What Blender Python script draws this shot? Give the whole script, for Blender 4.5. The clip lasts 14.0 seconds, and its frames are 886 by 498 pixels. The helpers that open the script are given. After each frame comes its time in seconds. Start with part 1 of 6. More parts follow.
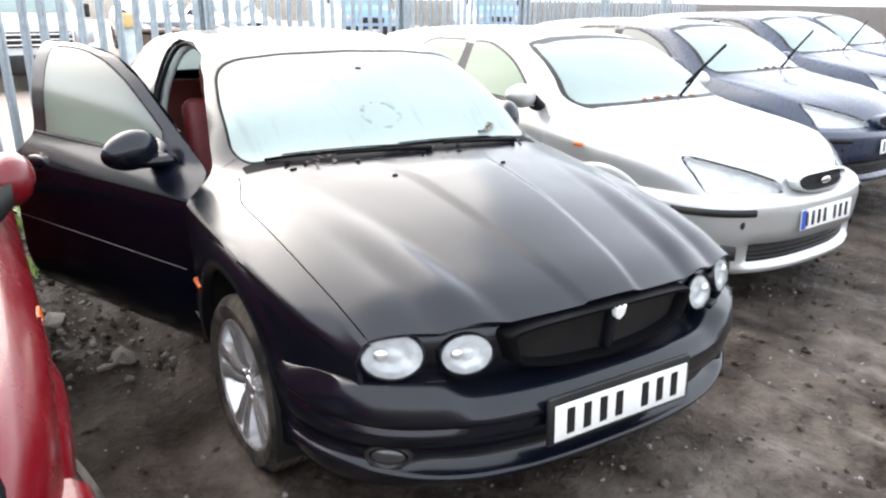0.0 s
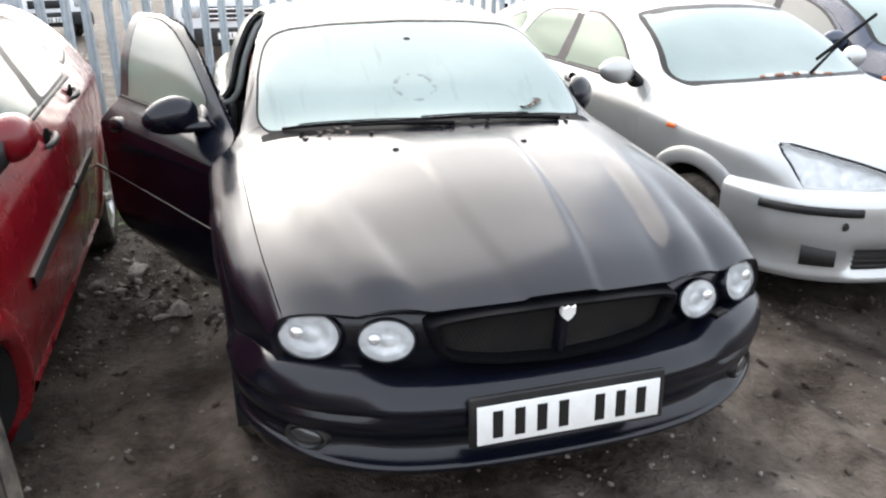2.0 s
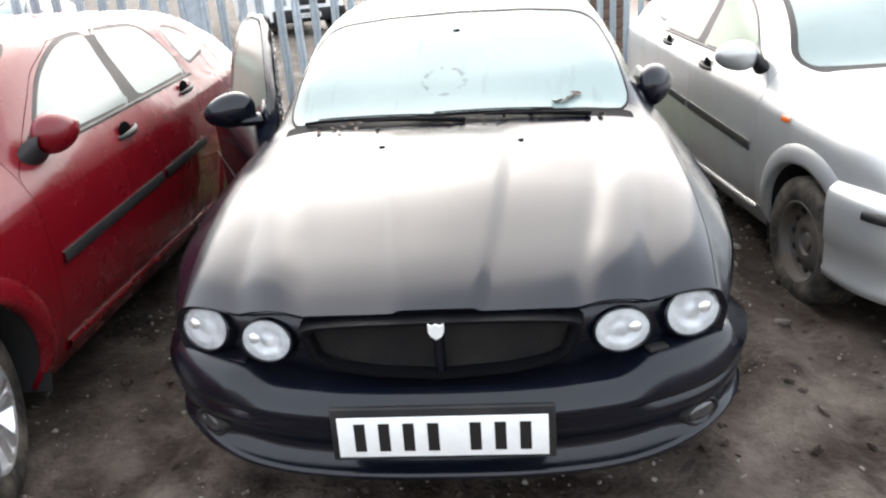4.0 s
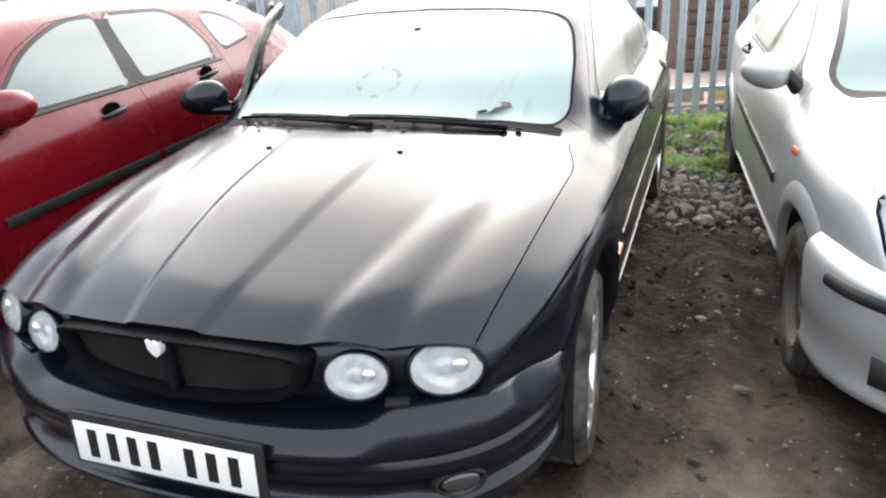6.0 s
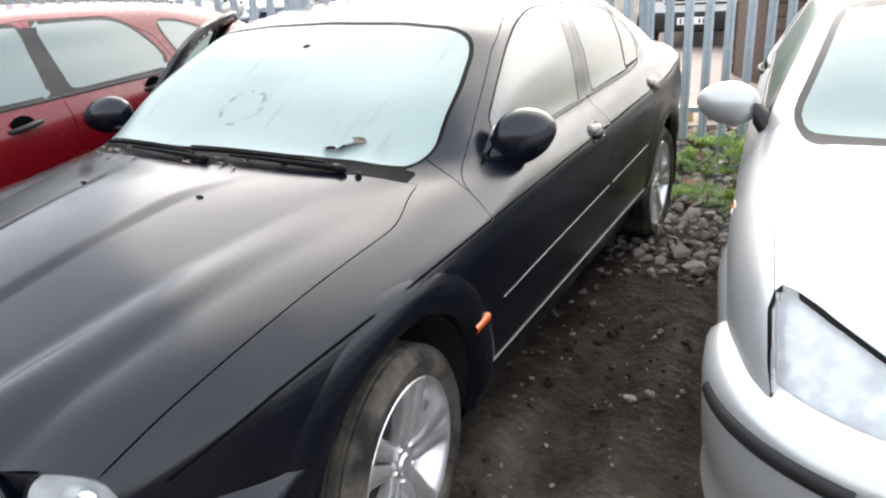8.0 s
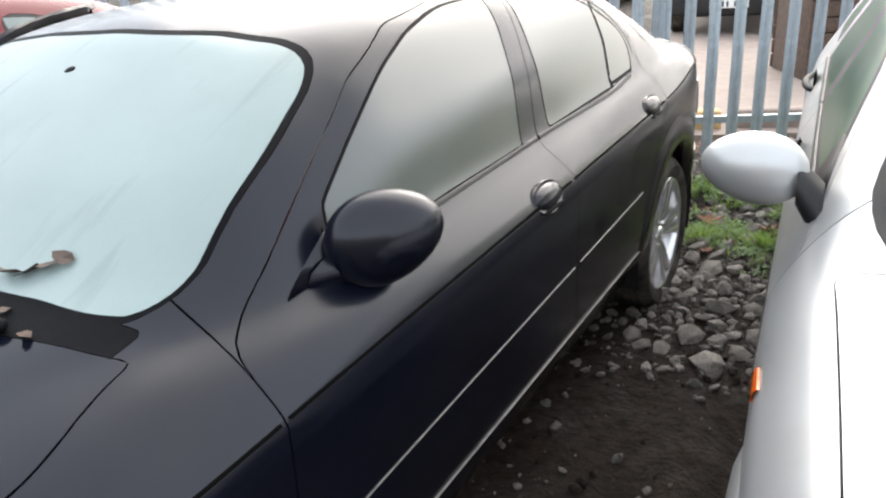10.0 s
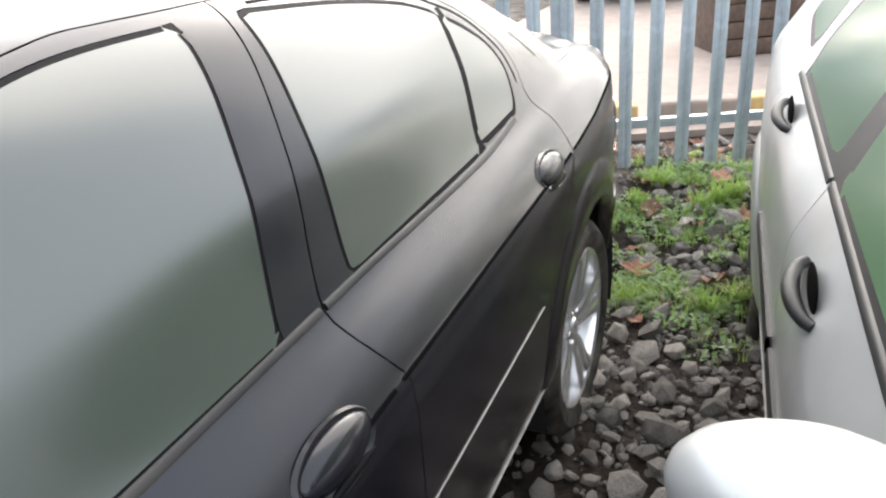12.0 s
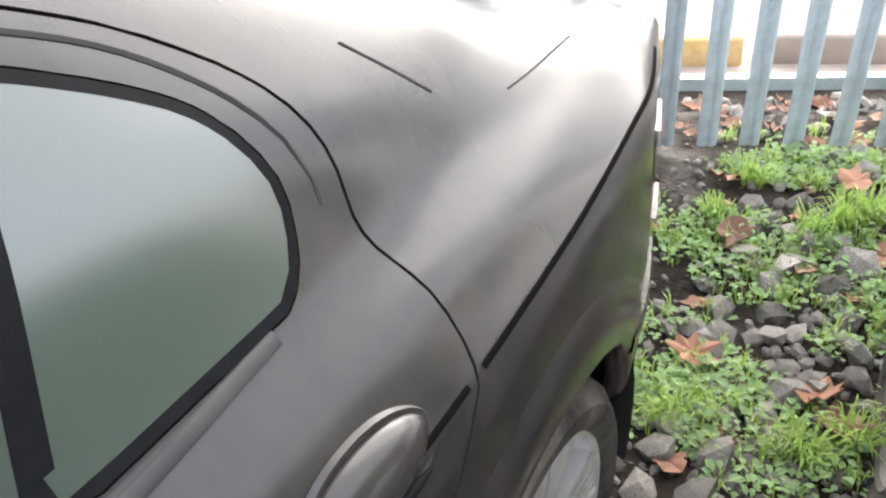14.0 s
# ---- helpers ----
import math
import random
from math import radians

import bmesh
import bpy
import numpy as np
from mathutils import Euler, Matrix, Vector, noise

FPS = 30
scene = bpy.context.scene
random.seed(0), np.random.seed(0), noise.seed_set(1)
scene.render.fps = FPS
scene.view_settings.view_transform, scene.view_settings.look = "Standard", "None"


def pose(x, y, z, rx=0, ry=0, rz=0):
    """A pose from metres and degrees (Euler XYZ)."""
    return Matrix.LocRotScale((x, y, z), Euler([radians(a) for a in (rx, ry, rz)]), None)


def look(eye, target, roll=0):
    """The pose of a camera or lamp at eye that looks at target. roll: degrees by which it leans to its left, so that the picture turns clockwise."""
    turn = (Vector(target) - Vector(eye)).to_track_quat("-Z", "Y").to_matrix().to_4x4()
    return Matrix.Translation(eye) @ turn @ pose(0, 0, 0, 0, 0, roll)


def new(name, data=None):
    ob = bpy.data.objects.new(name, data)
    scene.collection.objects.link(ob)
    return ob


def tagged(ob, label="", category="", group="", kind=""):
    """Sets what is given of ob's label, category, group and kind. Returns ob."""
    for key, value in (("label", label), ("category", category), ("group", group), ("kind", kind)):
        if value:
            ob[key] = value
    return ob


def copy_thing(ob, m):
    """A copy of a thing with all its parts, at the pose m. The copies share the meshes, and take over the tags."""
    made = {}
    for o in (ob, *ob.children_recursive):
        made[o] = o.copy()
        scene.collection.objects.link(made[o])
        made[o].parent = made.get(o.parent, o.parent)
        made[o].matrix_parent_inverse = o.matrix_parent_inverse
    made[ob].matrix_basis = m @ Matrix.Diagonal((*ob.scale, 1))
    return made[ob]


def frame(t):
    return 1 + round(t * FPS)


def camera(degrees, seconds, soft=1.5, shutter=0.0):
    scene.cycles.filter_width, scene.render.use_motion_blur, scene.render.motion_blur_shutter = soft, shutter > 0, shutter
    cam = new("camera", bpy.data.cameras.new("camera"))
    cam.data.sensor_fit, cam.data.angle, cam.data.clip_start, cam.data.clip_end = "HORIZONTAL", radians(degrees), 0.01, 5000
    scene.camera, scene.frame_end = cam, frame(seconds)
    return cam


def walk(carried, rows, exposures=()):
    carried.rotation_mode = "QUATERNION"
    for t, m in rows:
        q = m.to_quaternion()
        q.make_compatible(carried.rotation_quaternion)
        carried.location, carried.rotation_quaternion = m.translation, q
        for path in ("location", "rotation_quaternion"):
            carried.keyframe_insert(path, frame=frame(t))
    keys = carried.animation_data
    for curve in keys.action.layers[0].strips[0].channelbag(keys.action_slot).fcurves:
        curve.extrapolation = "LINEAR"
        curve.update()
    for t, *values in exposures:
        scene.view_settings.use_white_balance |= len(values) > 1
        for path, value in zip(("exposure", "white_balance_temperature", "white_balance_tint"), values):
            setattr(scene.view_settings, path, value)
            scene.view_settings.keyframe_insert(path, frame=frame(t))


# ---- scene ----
cam = camera(62.3, 14.0, soft=2.2)
PATH = [
    (0, (-1.443, -2.298, 1.545), (-0.456, -0.683, 0.899), 0.8),
    (0.5, (-1.343, -2.381, 1.528), (-0.48, -0.714, 0.839), 0.4),
    (1, (-1.185, -2.394, 1.519), (-0.459, -0.683, 0.781), -0.5),
    (1.5, (-0.996, -2.404, 1.534), (-0.378, -0.644, 0.813), 1.0),
    (2, (-0.772, -2.46, 1.523), (-0.261, -0.662, 0.813), -0.3),
    (4.3, (0.357, -2.467, 1.52), (0.078, -0.625, 0.792), -3.7),
    (4.5, (0.481, -2.459, 1.508), (0.137, -0.629, 0.779), -3.2),
    (5, (0.716, -2.353, 1.488), (0.238, -0.56, 0.741), -3.7),
    (5.5, (0.942, -2.191, 1.499), (0.346, -0.431, 0.758), -2.6),
    (6, (1.162, -2.072, 1.484), (0.496, -0.33, 0.76), -3.4),
    (6.5, (1.441, -1.989, 1.493), (0.595, -0.326, 0.773), -4.0),
    (7, (1.6, -1.832, 1.487), (0.656, -0.224, 0.765), -5.9),
    (7.5, (1.694, -1.575, 1.484), (0.737, 0.034, 0.781), -3.4),
    (8, (1.748, -1.32, 1.47), (0.816, 0.301, 0.759), -3.5),
    (8.2, (1.784, -1.198, 1.475), (0.819, 0.398, 0.752), -2.9),
    (10.3, (1.571, -0.006, 1.427), (0.571, 1.547, 0.66), -4.2),
    (10.5, (1.556, 0.102, 1.426), (0.568, 1.652, 0.637), -4.8),
    (11, (1.479, 0.362, 1.436), (0.589, 1.931, 0.573), -5.9),
    (11.5, (1.382, 0.612, 1.462), (0.567, 2.223, 0.602), -5.9),
    (12, (1.317, 0.909, 1.424), (0.516, 2.536, 0.581), -5.1),
    (12.5, (1.252, 1.212, 1.391), (0.423, 2.793, 0.49), -6.4),
    (13, (1.152, 1.531, 1.392), (0.351, 3.047, 0.363), -9.1),
    (13.5, (1.144, 1.804, 1.362), (0.339, 3.272, 0.268), -8.1),
    (14, (1.147, 2.119, 1.352), (0.19, 3.478, 0.239), -5.6),
]
walk(cam, [(t, look(eye, target, roll)) for t, eye, target, roll in PATH],
     exposures=[(0.0, 1.80), (1.0, 1.50), (2.0, 1.48), (5.0, 1.65), (8.0, 1.50), (10.5, 1.32), (11.5, 1.42), (12.0, 1.68), (12.5, 1.66), (13.2, 1.85), (14.0, 2.35)])

# ---- world, sun and sky ----
SUN_EL, SUN_ROT = radians(29), radians(-10)
world = bpy.data.worlds.new("sky")
scene.world = world
world.use_nodes = True
wt = world.node_tree
wt.nodes.clear()
sky = wt.nodes.new("ShaderNodeTexSky")
sky.sky_type = "NISHITA"
sky.sun_disc = False
sky.sun_elevation, sky.sun_rotation = SUN_EL, SUN_ROT
sky.air_density, sky.dust_density, sky.ozone_density = 1.0, 4.0, 1.0
grey = wt.nodes.new("ShaderNodeHueSaturation")
grey.inputs["Saturation"].default_value = 0.45
bg = wt.nodes.new("ShaderNodeBackground")
bg.inputs["Strength"].default_value = 0.15
wo = wt.nodes.new("ShaderNodeOutputWorld")
wt.links.new(sky.outputs[0], grey.inputs["Color"])
veil = wt.nodes.new("ShaderNodeMix")
veil.data_type = "RGBA"
veil.inputs[0].default_value = 0.50
veil.inputs[7].default_value = (8.0, 8.5, 9.3, 1)
wt.links.new(grey.outputs[0], veil.inputs[6])
wt.links.new(veil.outputs[2], bg.inputs["Color"])
wt.links.new(bg.outputs[0], wo.inputs["Surface"])
sun = new("sun", bpy.data.lights.new("sun", "SUN"))
sun.data.energy, sun.data.angle, sun.data.color = 1.5, radians(85), (1.0, 0.89, 0.76)
sun.matrix_world = look((0, 0, 0), (-math.sin(SUN_ROT) * math.cos(SUN_EL), -math.cos(SUN_ROT) * math.cos(SUN_EL), -math.sin(SUN_EL)))

# ---- materials ----


def material(name, colour, rough=0.5, metal=0.0, coat=0.0, coat_rough=0.1, grain=0.0, grain_scale=300.0, stain=None, stain_scale=4.0, stain_amount=0.5,
             bump=0.0, bump_scale=200.0, vary=0.0, rough_vary=0.0, alpha=1.0, transmission=0.0, spec=0.5, detail=6.0):
    m = bpy.data.materials.new(name)
    m.use_nodes = True
    nt = m.node_tree
    b = nt.nodes["Principled BSDF"]
    b.inputs["Base Color"].default_value = (*colour, 1)
    b.inputs["Roughness"].default_value = rough
    b.inputs["Metallic"].default_value = metal
    b.inputs["Coat Weight"].default_value = coat
    b.inputs["Coat Roughness"].default_value = coat_rough
    b.inputs["Specular IOR Level"].default_value = spec
    b.inputs["Transmission Weight"].default_value = transmission
    b.inputs["Alpha"].default_value = alpha
    co = nt.nodes.new("ShaderNodeTexCoord")
    last = None

    def tex(scale, det=detail, rough_=0.6):
        n = nt.nodes.new("ShaderNodeTexNoise")
        n.inputs["Scale"].default_value = scale
        n.inputs["Detail"].default_value = det
        n.inputs["Roughness"].default_value = rough_
        nt.links.new(co.outputs["Object"], n.inputs["Vector"])
        return n.outputs[0]

    def mix(fac, a, bcol):
        n = nt.nodes.new("ShaderNodeMix")
        n.data_type = "RGBA"
        nt.links.new(fac, n.inputs[0])
        for k, v in ((6, a), (7, bcol)):
            if isinstance(v, tuple):
                n.inputs[k].default_value = (*v, 1)
            else:
                nt.links.new(v, n.inputs[k])
        return n.outputs[2]

    def ramp(fac, lo, hi, a=0.0, b_=1.0):
        n = nt.nodes.new("ShaderNodeMapRange")
        n.inputs[1].default_value, n.inputs[2].default_value = lo, hi
        n.inputs[3].default_value, n.inputs[4].default_value = a, b_
        nt.links.new(fac, n.inputs[0])
        return n.outputs[0]

    col = tuple(colour)
    if grain:
        dark = tuple(c * (1 - grain) for c in colour)
        light = tuple(min(1, c * (1 + grain)) for c in colour)
        col = mix(ramp(tex(grain_scale), 0.3, 0.7), dark, light)
    if stain:
        col = mix(ramp(tex(stain_scale, 8), 0.5 - 0.1, 0.5 + 0.18, 0, stain_amount), col, tuple(stain))
    if vary:
        oi = nt.nodes.new("ShaderNodeObjectInfo")
        h = nt.nodes.new("ShaderNodeHueSaturation")
        nt.links.new(ramp(oi.outputs["Random"], 0, 1, 1 - vary, 1 + vary), h.inputs["Value"])
        if isinstance(col, tuple):
            h.inputs["Color"].default_value = (*col, 1)
        else:
            nt.links.new(col, h.inputs["Color"])
        col = h.outputs[0]
    if not isinstance(col, tuple):
        nt.links.new(col, b.inputs["Base Color"])
    if rough_vary:
        nt.links.new(ramp(tex(5.0, 8), 0.35, 0.65, max(0.02, rough - rough_vary), min(1, rough + rough_vary)), b.inputs["Roughness"])
    if bump:
        bn = nt.nodes.new("ShaderNodeBump")
        bn.inputs["Strength"].default_value = 1.0
        bn.inputs["Distance"].default_value = bump
        nt.links.new(tex(bump_scale), bn.inputs["Height"])
        nt.links.new(bn.outputs[0], b.inputs["Normal"])
    return m


BLACK_PAINT = material("black_paint_dull_with_dew", (0.0028, 0.004, 0.009), 0.21, spec=0.42, coat=0.0, coat_rough=0.12, rough_vary=0.05, stain=(0.018, 0.015, 0.012), stain_scale=2.2, stain_amount=0.2, grain=0.3, grain_scale=900)


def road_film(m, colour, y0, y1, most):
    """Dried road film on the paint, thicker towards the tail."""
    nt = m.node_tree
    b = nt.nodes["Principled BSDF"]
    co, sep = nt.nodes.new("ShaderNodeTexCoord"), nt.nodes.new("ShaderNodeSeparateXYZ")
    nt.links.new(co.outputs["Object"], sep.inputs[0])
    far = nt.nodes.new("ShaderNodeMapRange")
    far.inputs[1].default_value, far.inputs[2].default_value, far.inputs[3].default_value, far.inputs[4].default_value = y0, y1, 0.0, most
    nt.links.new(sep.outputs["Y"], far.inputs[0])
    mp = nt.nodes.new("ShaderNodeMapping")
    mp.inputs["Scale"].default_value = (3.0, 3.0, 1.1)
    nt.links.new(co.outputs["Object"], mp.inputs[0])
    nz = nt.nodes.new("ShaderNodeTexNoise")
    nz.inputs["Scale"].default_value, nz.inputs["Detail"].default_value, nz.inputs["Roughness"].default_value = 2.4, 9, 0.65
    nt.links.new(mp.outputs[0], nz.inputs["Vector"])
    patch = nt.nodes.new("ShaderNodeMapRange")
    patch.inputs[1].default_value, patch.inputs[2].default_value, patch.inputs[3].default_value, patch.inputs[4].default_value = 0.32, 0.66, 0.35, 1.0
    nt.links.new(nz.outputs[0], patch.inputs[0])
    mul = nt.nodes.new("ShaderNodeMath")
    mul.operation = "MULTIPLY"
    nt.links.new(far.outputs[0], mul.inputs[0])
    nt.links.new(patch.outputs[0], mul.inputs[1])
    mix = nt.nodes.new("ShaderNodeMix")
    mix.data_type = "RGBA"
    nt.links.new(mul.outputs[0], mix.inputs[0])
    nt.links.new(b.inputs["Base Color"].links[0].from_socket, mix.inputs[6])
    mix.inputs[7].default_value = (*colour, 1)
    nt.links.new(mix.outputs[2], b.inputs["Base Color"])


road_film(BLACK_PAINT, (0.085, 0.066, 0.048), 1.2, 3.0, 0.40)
RED_PAINT = material("dark_red_paint", (0.135, 0.003, 0.007), 0.26, metal=0.0, spec=0.35, coat=0.3, coat_rough=0.06, rough_vary=0.06, grain=0.06, grain_scale=700)
SILVER_PAINT = material("silver_paint", (0.52, 0.53, 0.53), 0.34, metal=0.55, coat=0.4, rough_vary=0.06, stain=(0.38, 0.36, 0.31), stain_scale=3.0, stain_amount=0.35)
BLUE_PAINT = material("dark_blue_paint", (0.02, 0.03, 0.06), 0.28, coat=0.6, rough_vary=0.05)
WHITE_PAINT = material("white_paint", (0.75, 0.76, 0.77), 0.3, coat=0.5, stain=(0.5, 0.49, 0.45), stain_amount=0.2)
RUBBER = material("black_rubber", (0.005, 0.005, 0.006), 0.6, spec=0.06, grain=0.3, grain_scale=80)
TYRE = material("tyre_rubber_muddy", (0.018, 0.017, 0.016), 0.85, spec=0.2, stain=(0.19, 0.165, 0.135), stain_scale=8, stain_amount=0.62, bump=0.002, bump_scale=120)
PLASTIC = material("black_trim_plastic", (0.014, 0.014, 0.015), 0.5, spec=0.3, grain=0.3, grain_scale=500, stain=(0.05, 0.045, 0.04), stain_scale=6, stain_amount=0.4)
CHASSIS = material("dark_underbody", (0.01, 0.01, 0.01), 0.9, grain=0.3, grain_scale=20)
ALLOY = material("silver_alloy", (0.82, 0.82, 0.83), 0.22, metal=0.75, stain=(0.3, 0.25, 0.2), stain_scale=7, stain_amount=0.3)
STEEL = material("grey_steel_wheel", (0.10, 0.095, 0.09), 0.6, metal=0.3, stain=(0.12, 0.08, 0.05), stain_scale=9, stain_amount=0.6)
CHROME = material("chrome", (0.8, 0.8, 0.8), 0.12, metal=1.0, stain=(0.5, 0.48, 0.45), stain_scale=20, stain_amount=0.4)
AMBER = material("amber_plastic", (0.62, 0.105, 0.01), 0.25, coat=0.6)
LAMP_RED = material("red_lamp_plastic", (0.4, 0.01, 0.01), 0.2, coat=0.6)
SEAT_RED = material("dark_red_leather", (0.16, 0.015, 0.018), 0.5, grain=0.25, grain_scale=60, bump=0.001, bump_scale=90)
SEAL_GREY = material("grey_door_trim", (0.20, 0.205, 0.20), 0.7, grain=0.15, grain_scale=80)
CABIN = material("grey_cabin_trim", (0.05, 0.05, 0.052), 0.8, grain=0.2, grain_scale=100)
PLATE_WHITE = material("white_plate", (0.82, 0.82, 0.80), 0.35, grain=0.05, grain_scale=30)
PLATE_INK = material("black_plate_ink", (0.012, 0.012, 0.012), 0.4)
PLATE_BLUE = material("blue_plate_band", (0.02, 0.08, 0.45), 0.4)
MUD = material("mud", (0.030, 0.021, 0.014), 0.52, grain=0.5, grain_scale=18, stain=(0.066, 0.051, 0.038), stain_scale=1.3, stain_amount=0.6, bump=0.02, bump_scale=22, rough_vary=0.2)
STONE = material("grey_rubble_stone", (0.27, 0.245, 0.22), 0.62, grain=0.35, grain_scale=60, stain=(0.085, 0.065, 0.048), stain_scale=12, stain_amount=0.8, vary=0.6, bump=0.004, bump_scale=60)
CONCRETE = material("pinkish_concrete", (0.29, 0.228, 0.192), 0.85, grain=0.2, grain_scale=8, stain=(0.28, 0.24, 0.21), stain_scale=0.8, stain_amount=0.6)
GALV = material("galvanised_steel", (0.42, 0.47, 0.50), 0.55, metal=0.35, grain=0.15, grain_scale=25, stain=(0.28, 0.31, 0.33), stain_scale=9, stain_amount=0.5, vary=0.12)
GRASS = material("grass_blades", (0.10, 0.17, 0.035), 0.7, vary=0.2, grain=0.4, grain_scale=6)
LEAF_BROWN = material("dead_leaf", (0.20, 0.095, 0.055), 0.7, grain=0.3, grain_scale=40, vary=0.4)
YELLOW = material("yellow_kerb_paint", (0.56, 0.37, 0.13), 0.7, grain=0.2, grain_scale=20, stain=(0.4, 0.3, 0.2), stain_scale=8, stain_amount=0.6)
WOOD_DARK = material("dark_timber", (0.09, 0.06, 0.045), 0.85, grain=0.4, grain_scale=20)


def misted_glass(name, colour, rough, through_, coat=0.0, spec=0.5, marks=False, lit=1.5):
    """Glass fogged with fine condensation: pale, scattering, with a wet gloss on the outside."""
    m = material(name, colour, rough, spec=spec, coat=coat, stain=tuple(c * 0.80 for c in colour), stain_scale=2.6, stain_amount=0.6, grain=0.03, grain_scale=260)
    nt = m.node_tree
    b = nt.nodes["Principled BSDF"]
    b.inputs["Coat Roughness"].default_value = rough * 0.8
    if marks:
        # a wiped ring and slanting runs in the mist
        co = nt.nodes.new("ShaderNodeTexCoord")
        sub = nt.nodes.new("ShaderNodeVectorMath")
        sub.operation = "SUBTRACT"
        sub.inputs[1].default_value = (-0.045, 0.51, 1.078)
        nt.links.new(co.outputs["Object"], sub.inputs[0])
        ln = nt.nodes.new("ShaderNodeVectorMath")
        ln.operation = "LENGTH"
        nt.links.new(sub.outputs[0], ln.inputs[0])
        nz = nt.nodes.new("ShaderNodeTexNoise")
        nz.inputs["Scale"].default_value = 34
        nz.inputs["Detail"].default_value = 5
        nt.links.new(co.outputs["Object"], nz.inputs["Vector"])
        off = nt.nodes.new("ShaderNodeMath")
        off.operation = "SUBTRACT"
        off.inputs[1].default_value = 0.082
        nt.links.new(ln.outputs["Value"], off.inputs[0])
        ab = nt.nodes.new("ShaderNodeMath")
        ab.operation = "ABSOLUTE"
        nt.links.new(off.outputs[0], ab.inputs[0])
        band = nt.nodes.new("ShaderNodeMapRange")
        band.inputs[1].default_value, band.inputs[2].default_value, band.inputs[3].default_value, band.inputs[4].default_value = 0.003, 0.016, 1, 0
        nt.links.new(ab.outputs[0], band.inputs[0])
        broken = nt.nodes.new("ShaderNodeMapRange")
        broken.inputs[1].default_value, broken.inputs[2].default_value = 0.46, 0.60
        nt.links.new(nz.outputs[0], broken.inputs[0])
        mul = nt.nodes.new("ShaderNodeMath")
        mul.operation = "MULTIPLY"
        nt.links.new(band.outputs[0], mul.inputs[0])
        nt.links.new(broken.outputs[0], mul.inputs[1])
        mp = nt.nodes.new("ShaderNodeMapping")
        mp.inputs["Rotation"].default_value = (0, 0, 0.5)
        mp.inputs["Scale"].default_value = (9, 1.2, 1.2)
        nt.links.new(co.outputs["Object"], mp.inputs[0])
        run = nt.nodes.new("ShaderNodeTexNoise")
        run.inputs["Scale"].default_value = 2.2
        run.inputs["Detail"].default_value = 6
        nt.links.new(mp.outputs[0], run.inputs["Vector"])
        rr = nt.nodes.new("ShaderNodeMapRange")
        rr.inputs[1].default_value, rr.inputs[2].default_value, rr.inputs[4].default_value = 0.60, 0.76, 0.4
        nt.links.new(run.outputs[0], rr.inputs[0])
        mx = nt.nodes.new("ShaderNodeMath")
        mx.operation = "MAXIMUM"
        nt.links.new(mul.outputs[0], mx.inputs[0])
        nt.links.new(rr.outputs[0], mx.inputs[1])
        cm = nt.nodes.new("ShaderNodeMix")
        cm.data_type = "RGBA"
        nt.links.new(mx.outputs[0], cm.inputs[0])
        nt.links.new(b.inputs["Base Color"].links[0].from_socket, cm.inputs[6])
        cm.inputs[7].default_value = (*[c * 0.45 for c in colour], 1)
        nt.links.new(cm.outputs[2], b.inputs["Base Color"])
    tr = nt.nodes.new("ShaderNodeBsdfTranslucent")
    tr.inputs["Color"].default_value = (*[min(1, c * lit) for c in colour], 1)
    add = nt.nodes.new("ShaderNodeMixShader")
    add.inputs[0].default_value = through_
    out = nt.nodes["Material Output"]
    nt.links.new(b.outputs[0], add.inputs[1])
    nt.links.new(tr.outputs[0], add.inputs[2])
    nt.links.new(add.outputs[0], out.inputs["Surface"])
    return m


GLASS = misted_glass("misted_windscreen_glass", (0.34, 0.415, 0.40), 0.2, 0.22)
JAG_GLASS = misted_glass("misted_windscreen_glass_with_marks", (0.335, 0.415, 0.40), 0.2, 0.22, marks=True)
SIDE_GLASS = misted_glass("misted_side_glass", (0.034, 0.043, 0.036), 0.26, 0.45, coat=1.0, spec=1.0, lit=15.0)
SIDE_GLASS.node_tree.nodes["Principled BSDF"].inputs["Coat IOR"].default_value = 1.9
PALE_SIDE_GLASS = misted_glass("misted_pale_side_glass", (0.17, 0.225, 0.215), 0.2, 0.30, coat=0.9, spec=0.9, lit=2.6)
GREEN_GLASS = misted_glass("misted_green_side_glass", (0.13, 0.23, 0.13), 0.2, 0.40, coat=0.7, spec=0.8, lit=2.2)
DIM_LENS = material("dim_fog_lens", (0.035, 0.035, 0.035), 0.15, coat=0.8)
LEAF_DARK = material("wet_dead_leaf", (0.055, 0.032, 0.02), 0.6, grain=0.3, grain_scale=40, vary=0.4)
LAMP_GLASS = material("clear_lamp_glass", (0.93, 0.95, 0.95), 0.06, alpha=0.18, spec=0.6)
# grey mottling in the colour stands in for reflections inside the lamp
REFLECTOR = material("lamp_reflector", (0.52, 0.54, 0.55), 0.25, metal=0.45, grain=0.3, grain_scale=25, stain=(0.30, 0.32, 0.34), stain_scale=22, stain_amount=0.7, bump=0.004, bump_scale=45)
# near-black that stands in for shade in creases and recesses
SHADE_BLACK = material("crease_and_recess_shade", (0.003, 0.003, 0.003), 0.9, spec=0.02)
TRIM = material("dull_bright_trim", (0.17, 0.165, 0.16), 0.42, metal=0.6, grain=0.3, grain_scale=40)

# ---- mesh helpers ----


def part(name, bm, mat, parent=None, label="", smooth=True):
    """Links a bmesh as one mesh object under a thing or a part."""
    me = bpy.data.meshes.new(name)
    bm.to_mesh(me)
    bm.free()
    me.materials.append(mat)
    if smooth:
        me.shade_smooth()
    ob = new(name, me)
    if parent:
        ob.parent = parent
    return tagged(ob, label)


